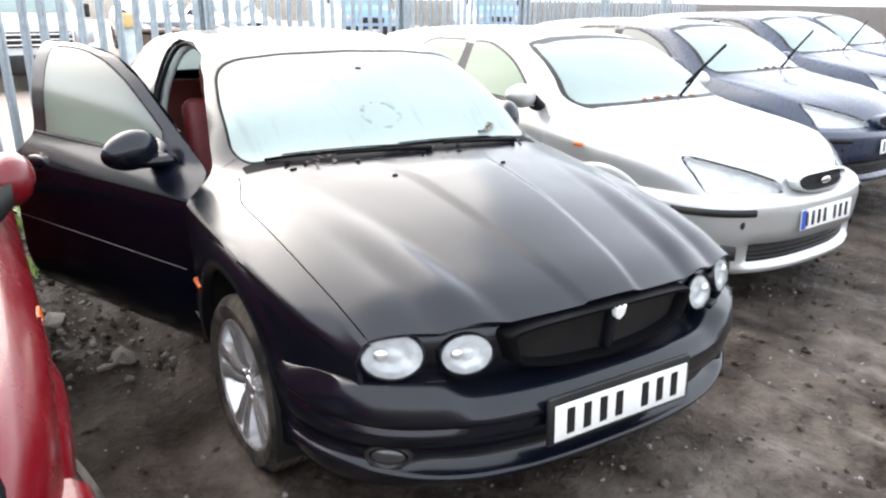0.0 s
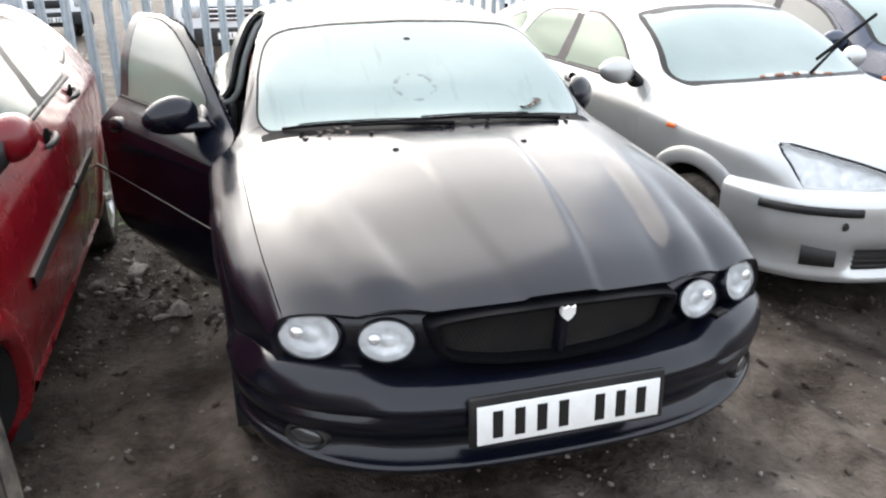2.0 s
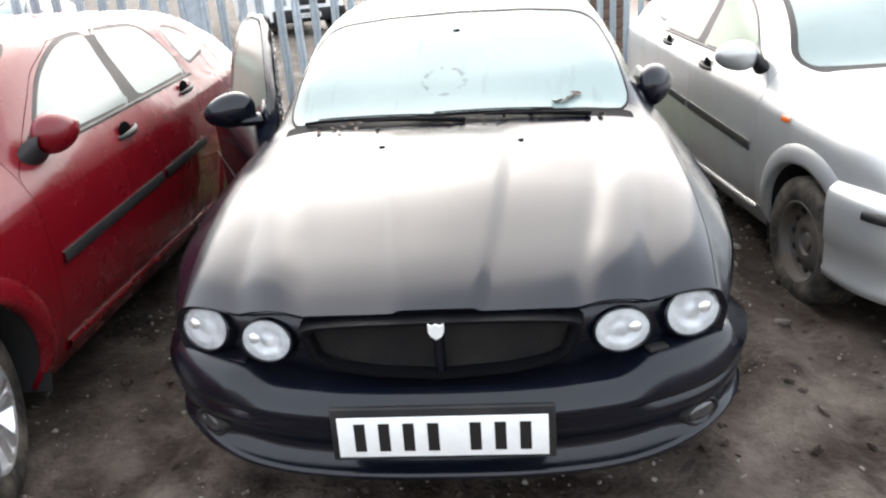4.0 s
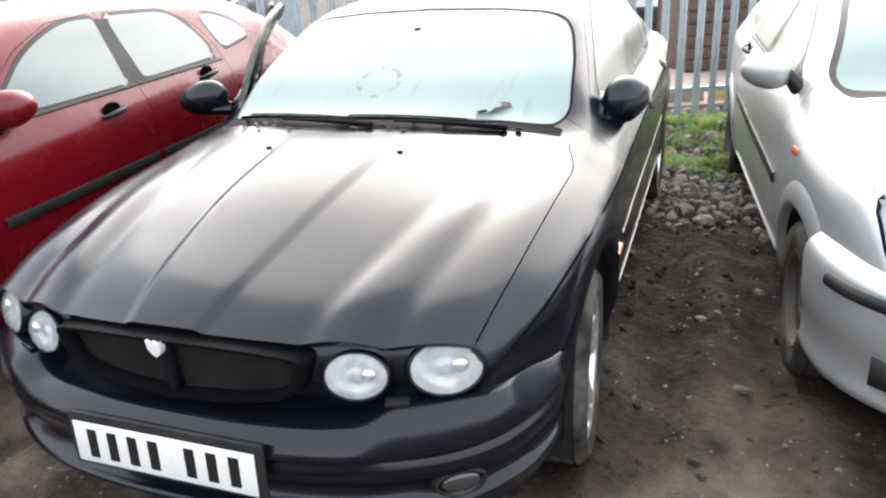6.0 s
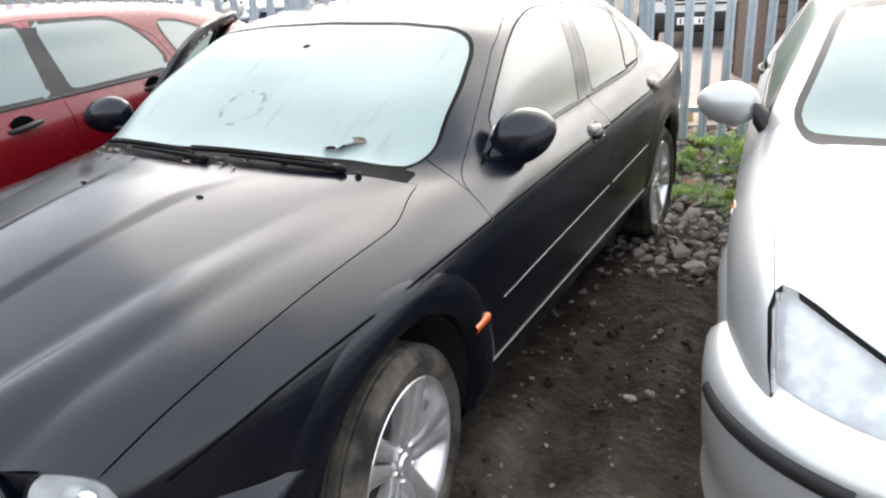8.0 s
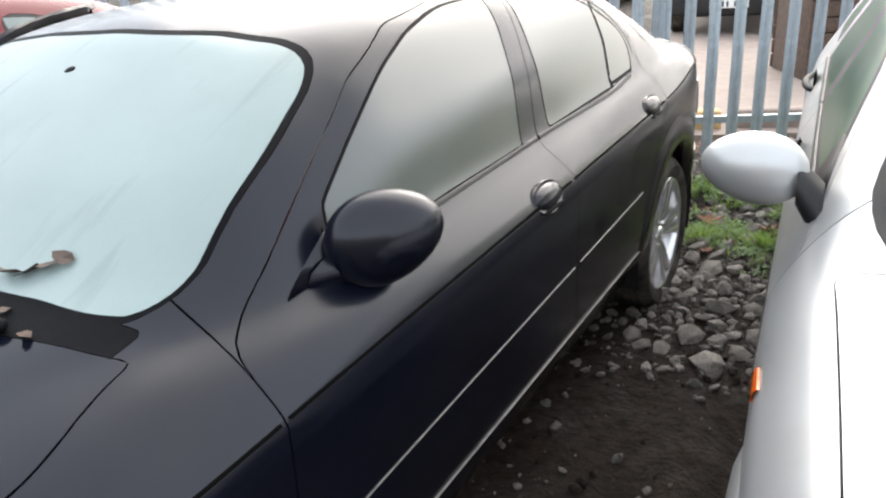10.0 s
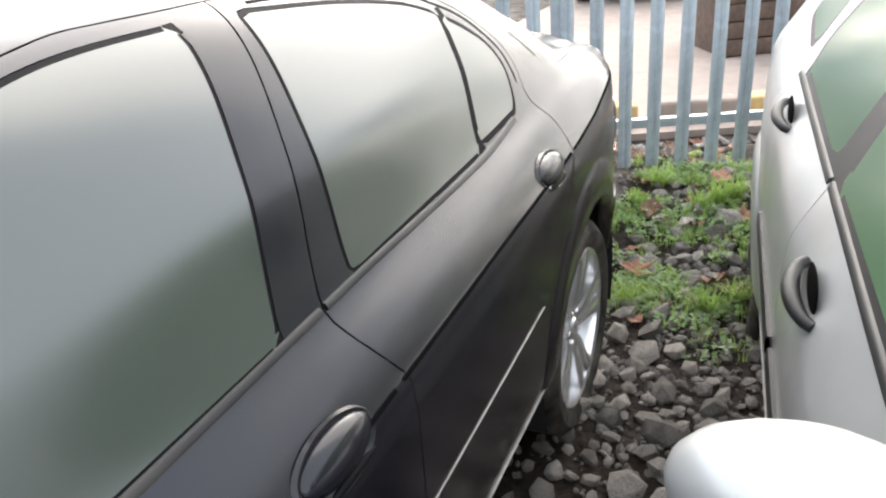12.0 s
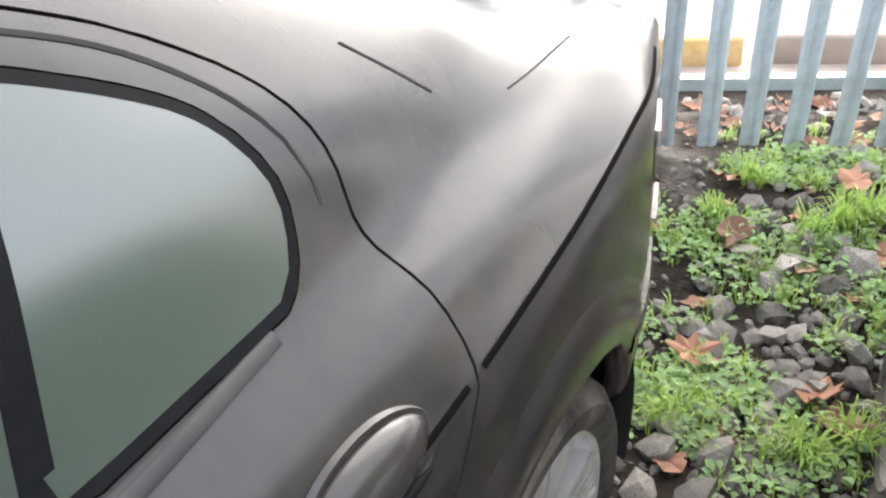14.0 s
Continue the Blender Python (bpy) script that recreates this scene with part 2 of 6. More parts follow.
def thing(name, label, category, m=None, group=""):
    ob = new(name)
    ob.matrix_world = m or Matrix()
    return tagged(ob, label, category, group)


def curve_of(knots):
    """Smooth monotone interpolation through (t, v) knots."""
    t = np.array([k[0] for k in knots], float)
    v = np.array([k[1] for k in knots], float)
    if len(t) == 1:
        return lambda q: float(v[0])
    h = np.diff(t)
    d = np.diff(v) / h
    s = np.zeros(len(t))
    s[0], s[-1] = d[0], d[-1]
    for i in range(1, len(t) - 1):
        if d[i - 1] * d[i] > 0:
            w1, w2 = 2 * h[i] + h[i - 1], h[i] + 2 * h[i - 1]
            s[i] = (w1 + w2) / (w1 / d[i - 1] + w2 / d[i])

    def f(q):
        q = min(max(q, t[0]), t[-1])
        i = min(int(np.searchsorted(t, q, "right")) - 1, len(h) - 1)
        a = (q - t[i]) / h[i]
        return float(v[i] * (1 + 2 * a) * (1 - a) ** 2 + s[i] * h[i] * a * (1 - a) ** 2 + v[i + 1] * a * a * (3 - 2 * a) + s[i + 1] * h[i] * a * a * (a - 1))
    return f


def smooth_path(pts, n=5):
    """Points along a smooth curve through pts."""
    e = [pts[0]] + list(pts) + [pts[-1]]
    out = []
    for k in range(1, len(e) - 2):
        p0, p1, p2, p3 = e[k - 1:k + 3]
        for i in range(n):
            t = i / n
            out.append(tuple(0.5 * (2 * b + (c - a) * t + (2 * a - 5 * b + 4 * c - d) * t * t + (3 * b - a - 3 * c + d) * t ** 3) for a, b, c, d in zip(p0, p1, p2, p3)))
    return out + [tuple(pts[-1])]


def step(a, b, x):
    x = min(max((x - a) / (b - a), 0.0), 1.0)
    return x * x * (3 - 2 * x)


BOUNDS = {}


def poly_sd(x, y, pts):
    """Signed distance from a polygon, negative inside."""
    key = id(pts)
    if key not in BOUNDS:
        BOUNDS[key] = (min(q[0] for q in pts), max(q[0] for q in pts), min(q[1] for q in pts), max(q[1] for q in pts))
    b = BOUNDS[key]
    far = max(b[0] - x, x - b[1], b[2] - y, y - b[3])
    if far > 0.09:
        return far
    best, inside, n = 1e9, False, len(pts)
    for i in range(n):
        ax, ay = pts[i]
        bx, by = pts[(i + 1) % n]
        ex, ey, wx, wy = bx - ax, by - ay, x - ax, y - ay
        k = min(max((wx * ex + wy * ey) / (ex * ex + ey * ey), 0), 1)
        best = min(best, (wx - ex * k) ** 2 + (wy - ey * k) ** 2)
        if (ay > y) != (by > y) and x < (bx - ax) * (y - ay) / (by - ay) + ax:
            inside = not inside
    return -math.sqrt(best) if inside else math.sqrt(best)


def rounded(poly, cut_back=0.016, times=2):
    """The polygon with its corners cut back, so that they read as round."""
    for k in range(times):
        out, n = [], len(poly)
        lim = cut_back / (2 ** k)
        for i in range(n):
            p, q = poly[i], poly[(i + 1) % n]
            ln = math.hypot(q[0] - p[0], q[1] - p[1])
            t = min(0.3, lim / ln)
            out.append((p[0] + (q[0] - p[0]) * t, p[1] + (q[1] - p[1]) * t))
            out.append((q[0] + (p[0] - q[0]) * t, q[1] + (p[1] - q[1]) * t))
        poly = out
    return poly


def grid(rows, close_u=False, close_v=False):
    """A bmesh from rows of points."""
    bm = bmesh.new()
    vs = [[bm.verts.new(p) for p in r] for r in rows]
    nr, nc = len(vs), len(vs[0])
    for i in range(nr if close_u else nr - 1):
        for j in range(nc if close_v else nc - 1):
            q = (vs[i][j], vs[i][(j + 1) % nc], vs[(i + 1) % nr][(j + 1) % nc], vs[(i + 1) % nr][j])
            if len(set(q)) == 4:
                bm.faces.new(q)
    return bm


def tidy(bm, dist=1e-5):
    bmesh.ops.remove_doubles(bm, verts=bm.verts, dist=dist)
    bmesh.ops.recalc_face_normals(bm, faces=bm.faces)
    return bm


def sharpen(bm, degrees=35):
    lim = radians(degrees)
    for e in bm.edges:
        if len(e.link_faces) == 2 and e.calc_face_angle(0) > lim:
            e.smooth = False
    return bm


def lathe(profile, n=48, axis="x"):
    """A solid of revolution from (radius, along) points about x."""
    rows = []
    for i in range(n):
        a = 2 * math.pi * i / n
        rows.append([(w, r * math.cos(a), r * math.sin(a)) for r, w in profile])
    return tidy(grid(rows, close_u=True))


def tube(points, radius, n=8, caps=True, flat=1.0):
    """A round bar along points; radius may be a list. flat squeezes it vertically."""
    pts = [Vector(p) for p in points]
    rad = radius if isinstance(radius, (list, tuple)) else [radius] * len(pts)
    rows = []
    for i, p in enumerate(pts):
        d = (pts[min(i + 1, len(pts) - 1)] - pts[max(i - 1, 0)]).normalized()
        side = d.cross(Vector((0, 0, 1)))
        side = side.normalized() if side.length > 1e-4 else Vector((1, 0, 0))
        up = side.cross(d)
        rows.append([p + side * (rad[i] * math.cos(2 * math.pi * j / n)) + up * (rad[i] * flat * math.sin(2 * math.pi * j / n)) for j in range(n)])
    bm = grid(rows, close_v=True)
    if caps:
        bm.verts.ensure_lookup_table()
        m = len(rows)
        bm.faces.new([bm.verts[j] for j in range(n)])
        bm.faces.new([bm.verts[(m - 1) * n + j] for j in range(n)])
    bmesh.ops.recalc_face_normals(bm, faces=bm.faces)
    return sharpen(bm, 50)


def box(sx, sy, sz, bevel=0.0, at=(0, 0, 0), segments=2):
    bm = bmesh.new()
    bmesh.ops.create_cube(bm, size=1, matrix=Matrix.Translation(at) @ Matrix.Diagonal((sx, sy, sz, 1)))
    if bevel:
        bmesh.ops.bevel(bm, geom=list(bm.edges), offset=bevel, segments=segments, affect="EDGES", profile=0.5)
    return sharpen(bm, 50)


def ball(rx, ry, rz, at=(0, 0, 0), u=24, v=14):
    bm = bmesh.new()
    bmesh.ops.create_uvsphere(bm, u_segments=u, v_segments=v, radius=1, matrix=Matrix.Translation(at) @ Matrix.Diagonal((rx, ry, rz, 1)))
    return bm


def moved(bm, m):
    bm.transform(m)
    return bm


def cut(bm, f):
    """Cuts the mesh along the level set f = 0."""
    val = {v: f(v.co) for v in bm.verts}
    for e in list(bm.edges):
        for a, b in (e.verts, reversed(e.verts)):
            va, vb = val[a], val[b]
            if va * vb < 0 and abs(va - vb) < 0.3:
                t = va / (va - vb)
                if t < 0.15:
                    a.co = a.co.lerp(b.co, t)
                    val[a] = 0.0
    hot = [v for v in bm.verts if val[v] == 0.0]
    for e in list(bm.edges):
        a, b = e.verts
        va, vb = val[a], val[b]
        if va * vb < 0 and abs(va - vb) < 0.3:
            t = va / (va - vb)
            _, v = bmesh.utils.edge_split(e, a, t)
            val[v] = 0.0
            hot.append(v)
    if hot:
        bmesh.ops.connect_verts(bm, verts=hot)


def panel(name, verts, faces, mat, parent, lip=0.012, gap=0.002, thick=0.0, label="", turn=None):
    """A sheet panel with its edges turned inwards."""
    used = sorted({i for f in faces for i in f})
    idx = {k: i for i, k in enumerate(used)}
    bm = bmesh.new()
    vs = [bm.verts.new(verts[k]) for k in used]
    for f in faces:
        try:
            bm.faces.new([vs[idx[k]] for k in f])
        except ValueError:
            pass
    bm.normal_update()
    edge = [e for e in bm.edges if len(e.link_faces) == 1]
    rim = {v for e in edge for v in e.verts}
    push = {}
    for v in rim:
        c = sum((f.calc_center_median() for f in v.link_faces), Vector()) / max(1, len(v.link_faces))
        d = c - v.co
        d -= v.normal * d.dot(v.normal)
        push[v] = (d.normalized() * gap if d.length > 1e-6 else Vector(), v.normal.copy())
    for v, (d, _) in push.items():
        v.co += d
    if lip:
        got = bmesh.ops.extrude_edge_only(bm, edges=edge)
        new_v = [g for g in got["geom"] if isinstance(g, bmesh.types.BMVert)]
        near = {tuple(round(c, 6) for c in v.co): push[v][1] for v in rim}
        for v in new_v:
            v.co -= near[tuple(round(c, 6) for c in v.co)] * lip
        for e in edge:
            e.smooth = False
    if thick:
        bm.normal_update()
        geom = [f for f in bm.faces]
        got = bmesh.ops.duplicate(bm, geom=geom)
        for g in got["geom"]:
            if isinstance(g, bmesh.types.BMVert):
                g.co -= g.normal * thick
    if turn:
        bm.transform(turn)
    return part(name, bm, mat, parent, label)


class Body:
    """A car body as a smooth skin over lengthwise feature lines (nose towards -y)."""

    def __init__(self, lines, bow, width, first, last, steps, per, lift=None):
        self.x = [curve_of([(k[0], k[1]) for k in ln]) for ln in lines]
        self.z = [curve_of([(k[0], k[2]) for k in ln]) for ln in lines]
        self.bow, self.width, self.per, self.lift = curve_of(bow), width, per, lift
        self.first, self.last, self.steps = first, last, steps

    def half(self, yp):
        c = [Vector((fx(yp), fz(yp), 0)) for fx, fz in zip(self.x, self.z)]
        pts = []
        ext = [c[0] * 2 - c[1]] + c + [Vector((-c[-2].x, c[-2].y, 0))]
        for k in range(len(c) - 1):
            p0, p1, p2, p3 = ext[k:k + 4]
            t0 = 0.0
            t1 = max((p1 - p0).length, 1e-4) ** 0.5
            t2 = t1 + max((p2 - p1).length, 1e-4) ** 0.5
            t3 = t2 + max((p3 - p2).length, 1e-4) ** 0.5
            for j in range(self.per[k]):
                t = t1 + (t2 - t1) * j / self.per[k]
                a1 = p0 * ((t1 - t) / (t1 - t0)) + p1 * ((t - t0) / (t1 - t0))
                a2 = p1 * ((t2 - t) / (t2 - t1)) + p2 * ((t - t1) / (t2 - t1))
                a3 = p2 * ((t3 - t) / (t3 - t2)) + p3 * ((t - t2) / (t3 - t2))
                b1 = a1 * ((t2 - t) / (t2 - t0)) + a2 * ((t - t0) / (t2 - t0))
                b2 = a2 * ((t3 - t) / (t3 - t1)) + a3 * ((t - t1) / (t3 - t1))
                q = b1 * ((t2 - t) / (t2 - t1)) + b2 * ((t - t1) / (t2 - t1))
                pts.append((max(q.x, 0.0), q.y))
        pts.append((0.0, c[-1].y))
        return pts

    def shift(self, yp, x):
        return yp - self.bow(yp) * (1 - (x / self.width) ** 2)

    def unshift(self, y, x):
        yp = y
        for _ in range(5):
            yp = y + self.bow(yp) * (1 - (x / self.width) ** 2)
        return yp

    def side(self, y, z):
        """x of the flank at that y and z."""
        x = 0.8
        for _ in range(4):
            pts = self.half(self.unshift(y, x))
            best = None
            for (x0, z0), (x1, z1) in zip(pts, pts[1:]):
                if (z0 - z) * (z1 - z) <= 0 and z0 != z1:
                    c = x0 + (x1 - x0) * (z - z0) / (z1 - z0)
                    best = c if best is None else max(best, c)
            x = best if best is not None else x
        return x

    def top(self, x, y):
        """z of the upper skin at that x and y."""
        pts = self.half(self.unshift(y, x))
        z = None
        for (x0, z0), (x1, z1) in zip(pts, pts[1:]):
            if (x0 - abs(x)) * (x1 - abs(x)) <= 0 and x0 != x1:
                c = z0 + (z1 - z0) * (abs(x) - x0) / (x1 - x0)
                z = c if z is None else max(z, c)
        z = pts[-1][1] if z is None else z
        return z + (self.lift(abs(x), y) if self.lift else 0)

    def mesh(self):
        rows = []
        for i in range(self.steps + 1):
            yp = self.first + (self.last - self.first) * i / self.steps
            h = self.half(yp)
            r = []
            for x, z in h:
                y = self.shift(yp, x)
                r.append(Vector((x, y, z + (self.lift(x, y) if self.lift and z > 0.5 else 0))))
            rows.append(r)
        a = np.array([[tuple(p) for p in r] for r in rows])
        for _ in range(3):
            b = a.copy()
            b[1:-1] = 0.25 * a[:-2] + 0.5 * a[1:-1] + 0.25 * a[2:]
            a = b
        a[:, -1, 0] = 0
        rows = [[(-p[0], p[1], p[2]) for p in r] + [tuple(p) for p in r[-2::-1]] for r in a]
        bm = grid(rows)
        bmesh.ops.recalc_face_normals(bm, faces=bm.faces)
        bm.faces.ensure_lookup_table()
        up = max(bm.faces, key=lambda f: f.calc_center_median().z)
        if up.normal.z < 0:
            bmesh.ops.reverse_faces(bm, faces=bm.faces)
        return bm


def split(bm, sort):
    """Sorts the faces into named lists by their centres."""
    bm.verts.index_update()
    verts = [v.co.copy() for v in bm.verts]
    out = {}
    for f in bm.faces:
        k = sort(f.calc_center_median())
        if k:
            out.setdefault(k, []).append([v.index for v in f.verts])
    return verts, out


def strip_on(body, side, ys, zf, width, proud, mat, name, parent, label=""):
    """A moulding along the flank."""
    rows = []
    for y in ys:
        z = zf(y)
        prof = [(-0.5, -0.003), (-0.5, proud * 0.7), (-0.3, proud), (0.3, proud), (0.5, proud * 0.7), (0.5, -0.003)]
        rows.append([(side * (body.side(y, z + k * width) + d), y, z + k * width) for k, d in prof])
    bm = tidy(grid(rows))
    return part(name, sharpen(bm, 50), mat, parent, label)


def sweep_plan(plan, profile, n=60):
    """Sweeps a profile of (outward, z) pairs round a plan curve: plan(s) gives (x, y) for s from -1 to 1; profile may depend on s."""
    rows = []
    for i in range(n + 1):
        s = -1 + 2 * i / n
        x, y = plan(s)
        x2, y2 = plan(min(s + 0.01, 1.0))
        x1, y1 = plan(max(s - 0.01, -1.0))
        tx, ty = x2 - x1, y2 - y1
        ln = math.hypot(tx, ty) or 1
        nx, ny = ty / ln, -tx / ln
        rows.append([(x + nx * d, y + ny * d, z) for d, z in profile(s)])
    return grid(rows)


def wheel(parent, at, side, radius, width, rim_r, mat_rim, spokes, style, steer=0.0, name="wheel"):
    """A wheel with its tyre: side +1 faces +x."""
    w = new(name)
    w.parent = parent
    w.matrix_basis = Matrix.Translation(at) @ Matrix.Rotation(radians(steer), 4, "Z") @ Matrix.Diagonal((side, 1, 1, 1))
    h = width / 2
    sw = radius - rim_r
    tp = [(rim_r - 0.008, -h * 0.8), (rim_r + sw * 0.25, -h * 0.98), (rim_r + sw * 0.6, -h), (radius - 0.022, -h * 0.93), (radius - 0.004, -h * 0.78)]
    for k in (-0.45, -0.15, 0.15, 0.45):
        tp += [(radius, h * (k - 0.12)), (radius, h * (k + 0.10)), (radius - 0.006, h * (k + 0.12)), (radius - 0.006, h * (k + 0.17))]
    tp += [(radius, h * 0.66), (radius - 0.004, h * 0.78), (radius - 0.022, h * 0.93), (rim_r + sw * 0.6, h), (rim_r + sw * 0.25, h * 0.98), (rim_r + 0.004, h * 0.9), (rim_r - 0.008, h * 0.8)]
    part("tyre", sharpen(lathe(tp, 56), 40), TYRE, w, "worn black tyre caked with mud")
    if style == "alloy":
        rp = [(rim_r + 0.002, h * 0.86), (rim_r - 0.004, h * 0.90), (rim_r - 0.014, h * 0.84), (rim_r - 0.018, h * 0.6), (rim_r - 0.05, h * 0.2), (rim_r - 0.06, -h * 0.6), (rim_r - 0.004, -h * 0.86)]
        rim = part("rim", sharpen(lathe(rp, 56), 40), mat_rim, w)
        hub_w = h * 0.62
        for i in range(spokes):
            for twin in (-1, 1):
                a = 2 * math.pi * i / spokes + twin * 0.0
                rows = []
                for r, wd, off, dep in ((0.045, 0.034, 0.016, hub_w), (0.085, 0.036, 0.0205, hub_w + 0.012), (rim_r * 0.6, 0.046, 0.0265, h * 0.78), (rim_r * 0.8, 0.054, 0.033, h * 0.82), (rim_r - 0.014, 0.074, 0.045, h * 0.84)):
                    o = twin * off
                    rows.append([(dep - 0.035, r, o - wd / 2), (dep - 0.004, r, o - wd / 2), (dep + 0.003, r, o - wd * 0.25), (dep + 0.003, r, o + wd * 0.25), (dep - 0.004, r, o + wd / 2), (dep - 0.035, r, o + wd / 2)])
                bm = tidy(grid(rows, close_v=True))
                part("spoke", moved(sharpen(bm, 40), Matrix.Rotation(a, 4, "X")), mat_rim, w)
        part("hub_cap", sharpen(lathe([(0.0, hub_w + 0.012), (0.026, hub_w + 0.011), (0.03, hub_w + 0.004), (0.06, hub_w + 0.002), (0.068, hub_w - 0.02), (0.068, hub_w - 0.05)], 32), 35), mat_rim, w)
        for i in range(5):
            a = 2 * math.pi * (i + 0.5) / 5
            part("wheel_nut", moved(lathe([(0.0, 0.012), (0.007, 0.012), (0.009, 0.008), (0.009, -0.01)], 8), Matrix.Translation((hub_w - 0.002, 0.05 * math.cos(a), 0.05 * math.sin(a)))), CHROME, w)
        part("brake_disc", lathe([(0.05, 0.0), (0.14, 0.0), (0.14, -0.025), (0.05, -0.025)], 40), STEEL, w, "rusty brake disc")
    else:
        rp = [(rim_r + 0.002, h * 0.86), (rim_r - 0.004, h * 0.90), (rim_r - 0.016, h * 0.82), (rim_r - 0.022, h * 0.45), (rim_r - 0.05, h * 0.28), (rim_r * 0.62, h * 0.36), (rim_r * 0.5, h * 0.52), (rim_r * 0.34, h * 0.5), (rim_r * 0.3, h * 0.36), (0.04, h * 0.36), (0.036, h * 0.5), (0.0, h * 0.52)]
        rim = part("rim", sharpen(lathe(rp, 48), 40), mat_rim, w)
        for i in range(spokes):
            a = 2 * math.pi * i / spokes
            bm = ball(0.006, 0.026, 0.014, (h * 0.34, (rim_r * 0.74) * math.cos(a), (rim_r * 0.74) * math.sin(a)), 10, 6)
            part("rim_slot", bm, CHASSIS, w)
    part("inner_drum", lathe([(0.0, -h * 0.3), (rim_r - 0.05, -h * 0.3), (rim_r - 0.05, -h * 0.7)], 32), CHASSIS, w)
    return w

# ---- the black saloon ----
HUB_F, HUB_R = 0.262, 0.288
SIDES = ((1, "left"), (-1, "right"))


CREASE = curve_of([(-0.90, 0.090), (-0.84, 0.100), (-0.76, 0.113), (-0.61, 0.136), (-0.31, 0.168), (-0.02, 0.190), (0.28, 0.30)])


def bonnet_form(x, y):
    """Flutes over the lamps and the raised middle of the bonnet."""
    if y > 0.42 or y < -1.0:
        return 0.0
    edge = y + 0.66 + 0.225 * (1 - (x / 0.85) ** 2)
    fade = (1 - step(-0.80, 0.40, y)) * (0.55 + 0.45 * step(0.0, 0.15, edge))
    inner = max(0.0, 1 - ((x - 0.444 - 0.20 * (y + 0.78)) / 0.088) ** 2)
    outer = max(0.0, 1 - ((x - 0.632 - 0.10 * (y + 0.72)) / 0.100) ** 2)
    z = 0.024 * fade * max(inner, outer) - 0.004 * fade * math.exp(-((x - 0.345 - 0.25 * (y + 0.85)) / 0.04) ** 2)
    w = CREASE(y)
    z += 0.010 * (1 - step(w - 0.005, w + 0.016, x)) * step(-0.95, -0.85, y) * (1 - step(-0.08, 0.22, y))
    return z


J_SILL = [(-0.66, 0.62, 0.30), (-0.40, 0.76, 0.20), (0.00, 0.80, 0.175), (0.60, 0.815, 0.185), (2.20, 0.815, 0.262), (3.06, 0.78, 0.30), (3.34, 0.66, 0.30)]
J_ROCKER = [(-0.66, 0.68, 0.36), (-0.40, 0.81, 0.30), (0.00, 0.855, 0.28), (0.60, 0.862, 0.262), (2.20, 0.862, 0.335), (3.06, 0.83, 0.34), (3.34, 0.73, 0.38)]
J_LOWER = [(-0.66, 0.71, 0.45), (-0.40, 0.835, 0.42), (0.00, 0.88, 0.41), (0.60, 0.878, 0.40), (2.20, 0.882, 0.41), (3.06, 0.855, 0.48), (3.34, 0.765, 0.50)]
J_WIDE = [(-0.66, 0.725, 0.55), (-0.40, 0.836, 0.56), (0.00, 0.880, 0.57), (0.60, 0.879, 0.57), (2.20, 0.886, 0.60), (2.70, 0.888, 0.63), (3.06, 0.866, 0.66), (3.34, 0.775, 0.66)]
J_UNDER = [(-0.66, 0.74, 0.64), (-0.4, 0.834, 0.714), (0.0, 0.876, 0.757), (0.4, 0.889, 0.786), (1.0, 0.888, 0.810), (1.5, 0.885, 0.826), (2.0, 0.885, 0.849), (2.45, 0.885, 0.869), (2.75, 0.876, 0.888), (3.06, 0.853, 0.922), (3.34, 0.752, 0.925)]
J_SWAGE = [(-0.66, 0.735, 0.654), (-0.4, 0.824, 0.728), (0.0, 0.866, 0.771), (0.4, 0.882, 0.800), (1.0, 0.880, 0.825), (1.5, 0.877, 0.841), (2.0, 0.877, 0.864), (2.45, 0.877, 0.884), (2.75, 0.867, 0.903), (3.06, 0.843, 0.937), (3.34, 0.742, 0.938)]
J_HALF = [(-0.66, 0.728, 0.672), (-0.4, 0.79, 0.752), (0.0, 0.825, 0.808), (0.44, 0.834, 0.850), (0.7, 0.839, 0.872), (1.5, 0.832, 0.898), (2.45, 0.83, 0.950), (3.06, 0.8, 0.974), (3.34, 0.69, 0.958)]
J_BELT = [(-0.66, 0.712, 0.69), (-0.55, 0.728, 0.732), (-0.4, 0.745, 0.775), (-0.1, 0.763, 0.83), (0.2, 0.772, 0.865), (0.44, 0.768, 0.898), (0.7, 0.786, 0.915), (1.1, 0.789, 0.935), (1.7, 0.789, 0.955), (2.3, 0.786, 0.985), (2.75, 0.779, 1.0), (3.0, 0.765, 0.998), (3.2, 0.72, 0.985), (3.34, 0.62, 0.955)]
J_GLASS = [(-0.66, 0.56, 0.703), (-0.55, 0.565, 0.752), (-0.40, 0.57, 0.795), (-0.10, 0.575, 0.862), (0.20, 0.60, 0.902), (0.44, 0.675, 0.925), (0.70, 0.722, 1.010), (1.10, 0.714, 1.120), (1.70, 0.724, 1.145), (2.30, 0.717, 1.150), (2.75, 0.695, 1.115), (3.00, 0.675, 1.03), (3.20, 0.62, 1.002), (3.34, 0.53, 0.975)]
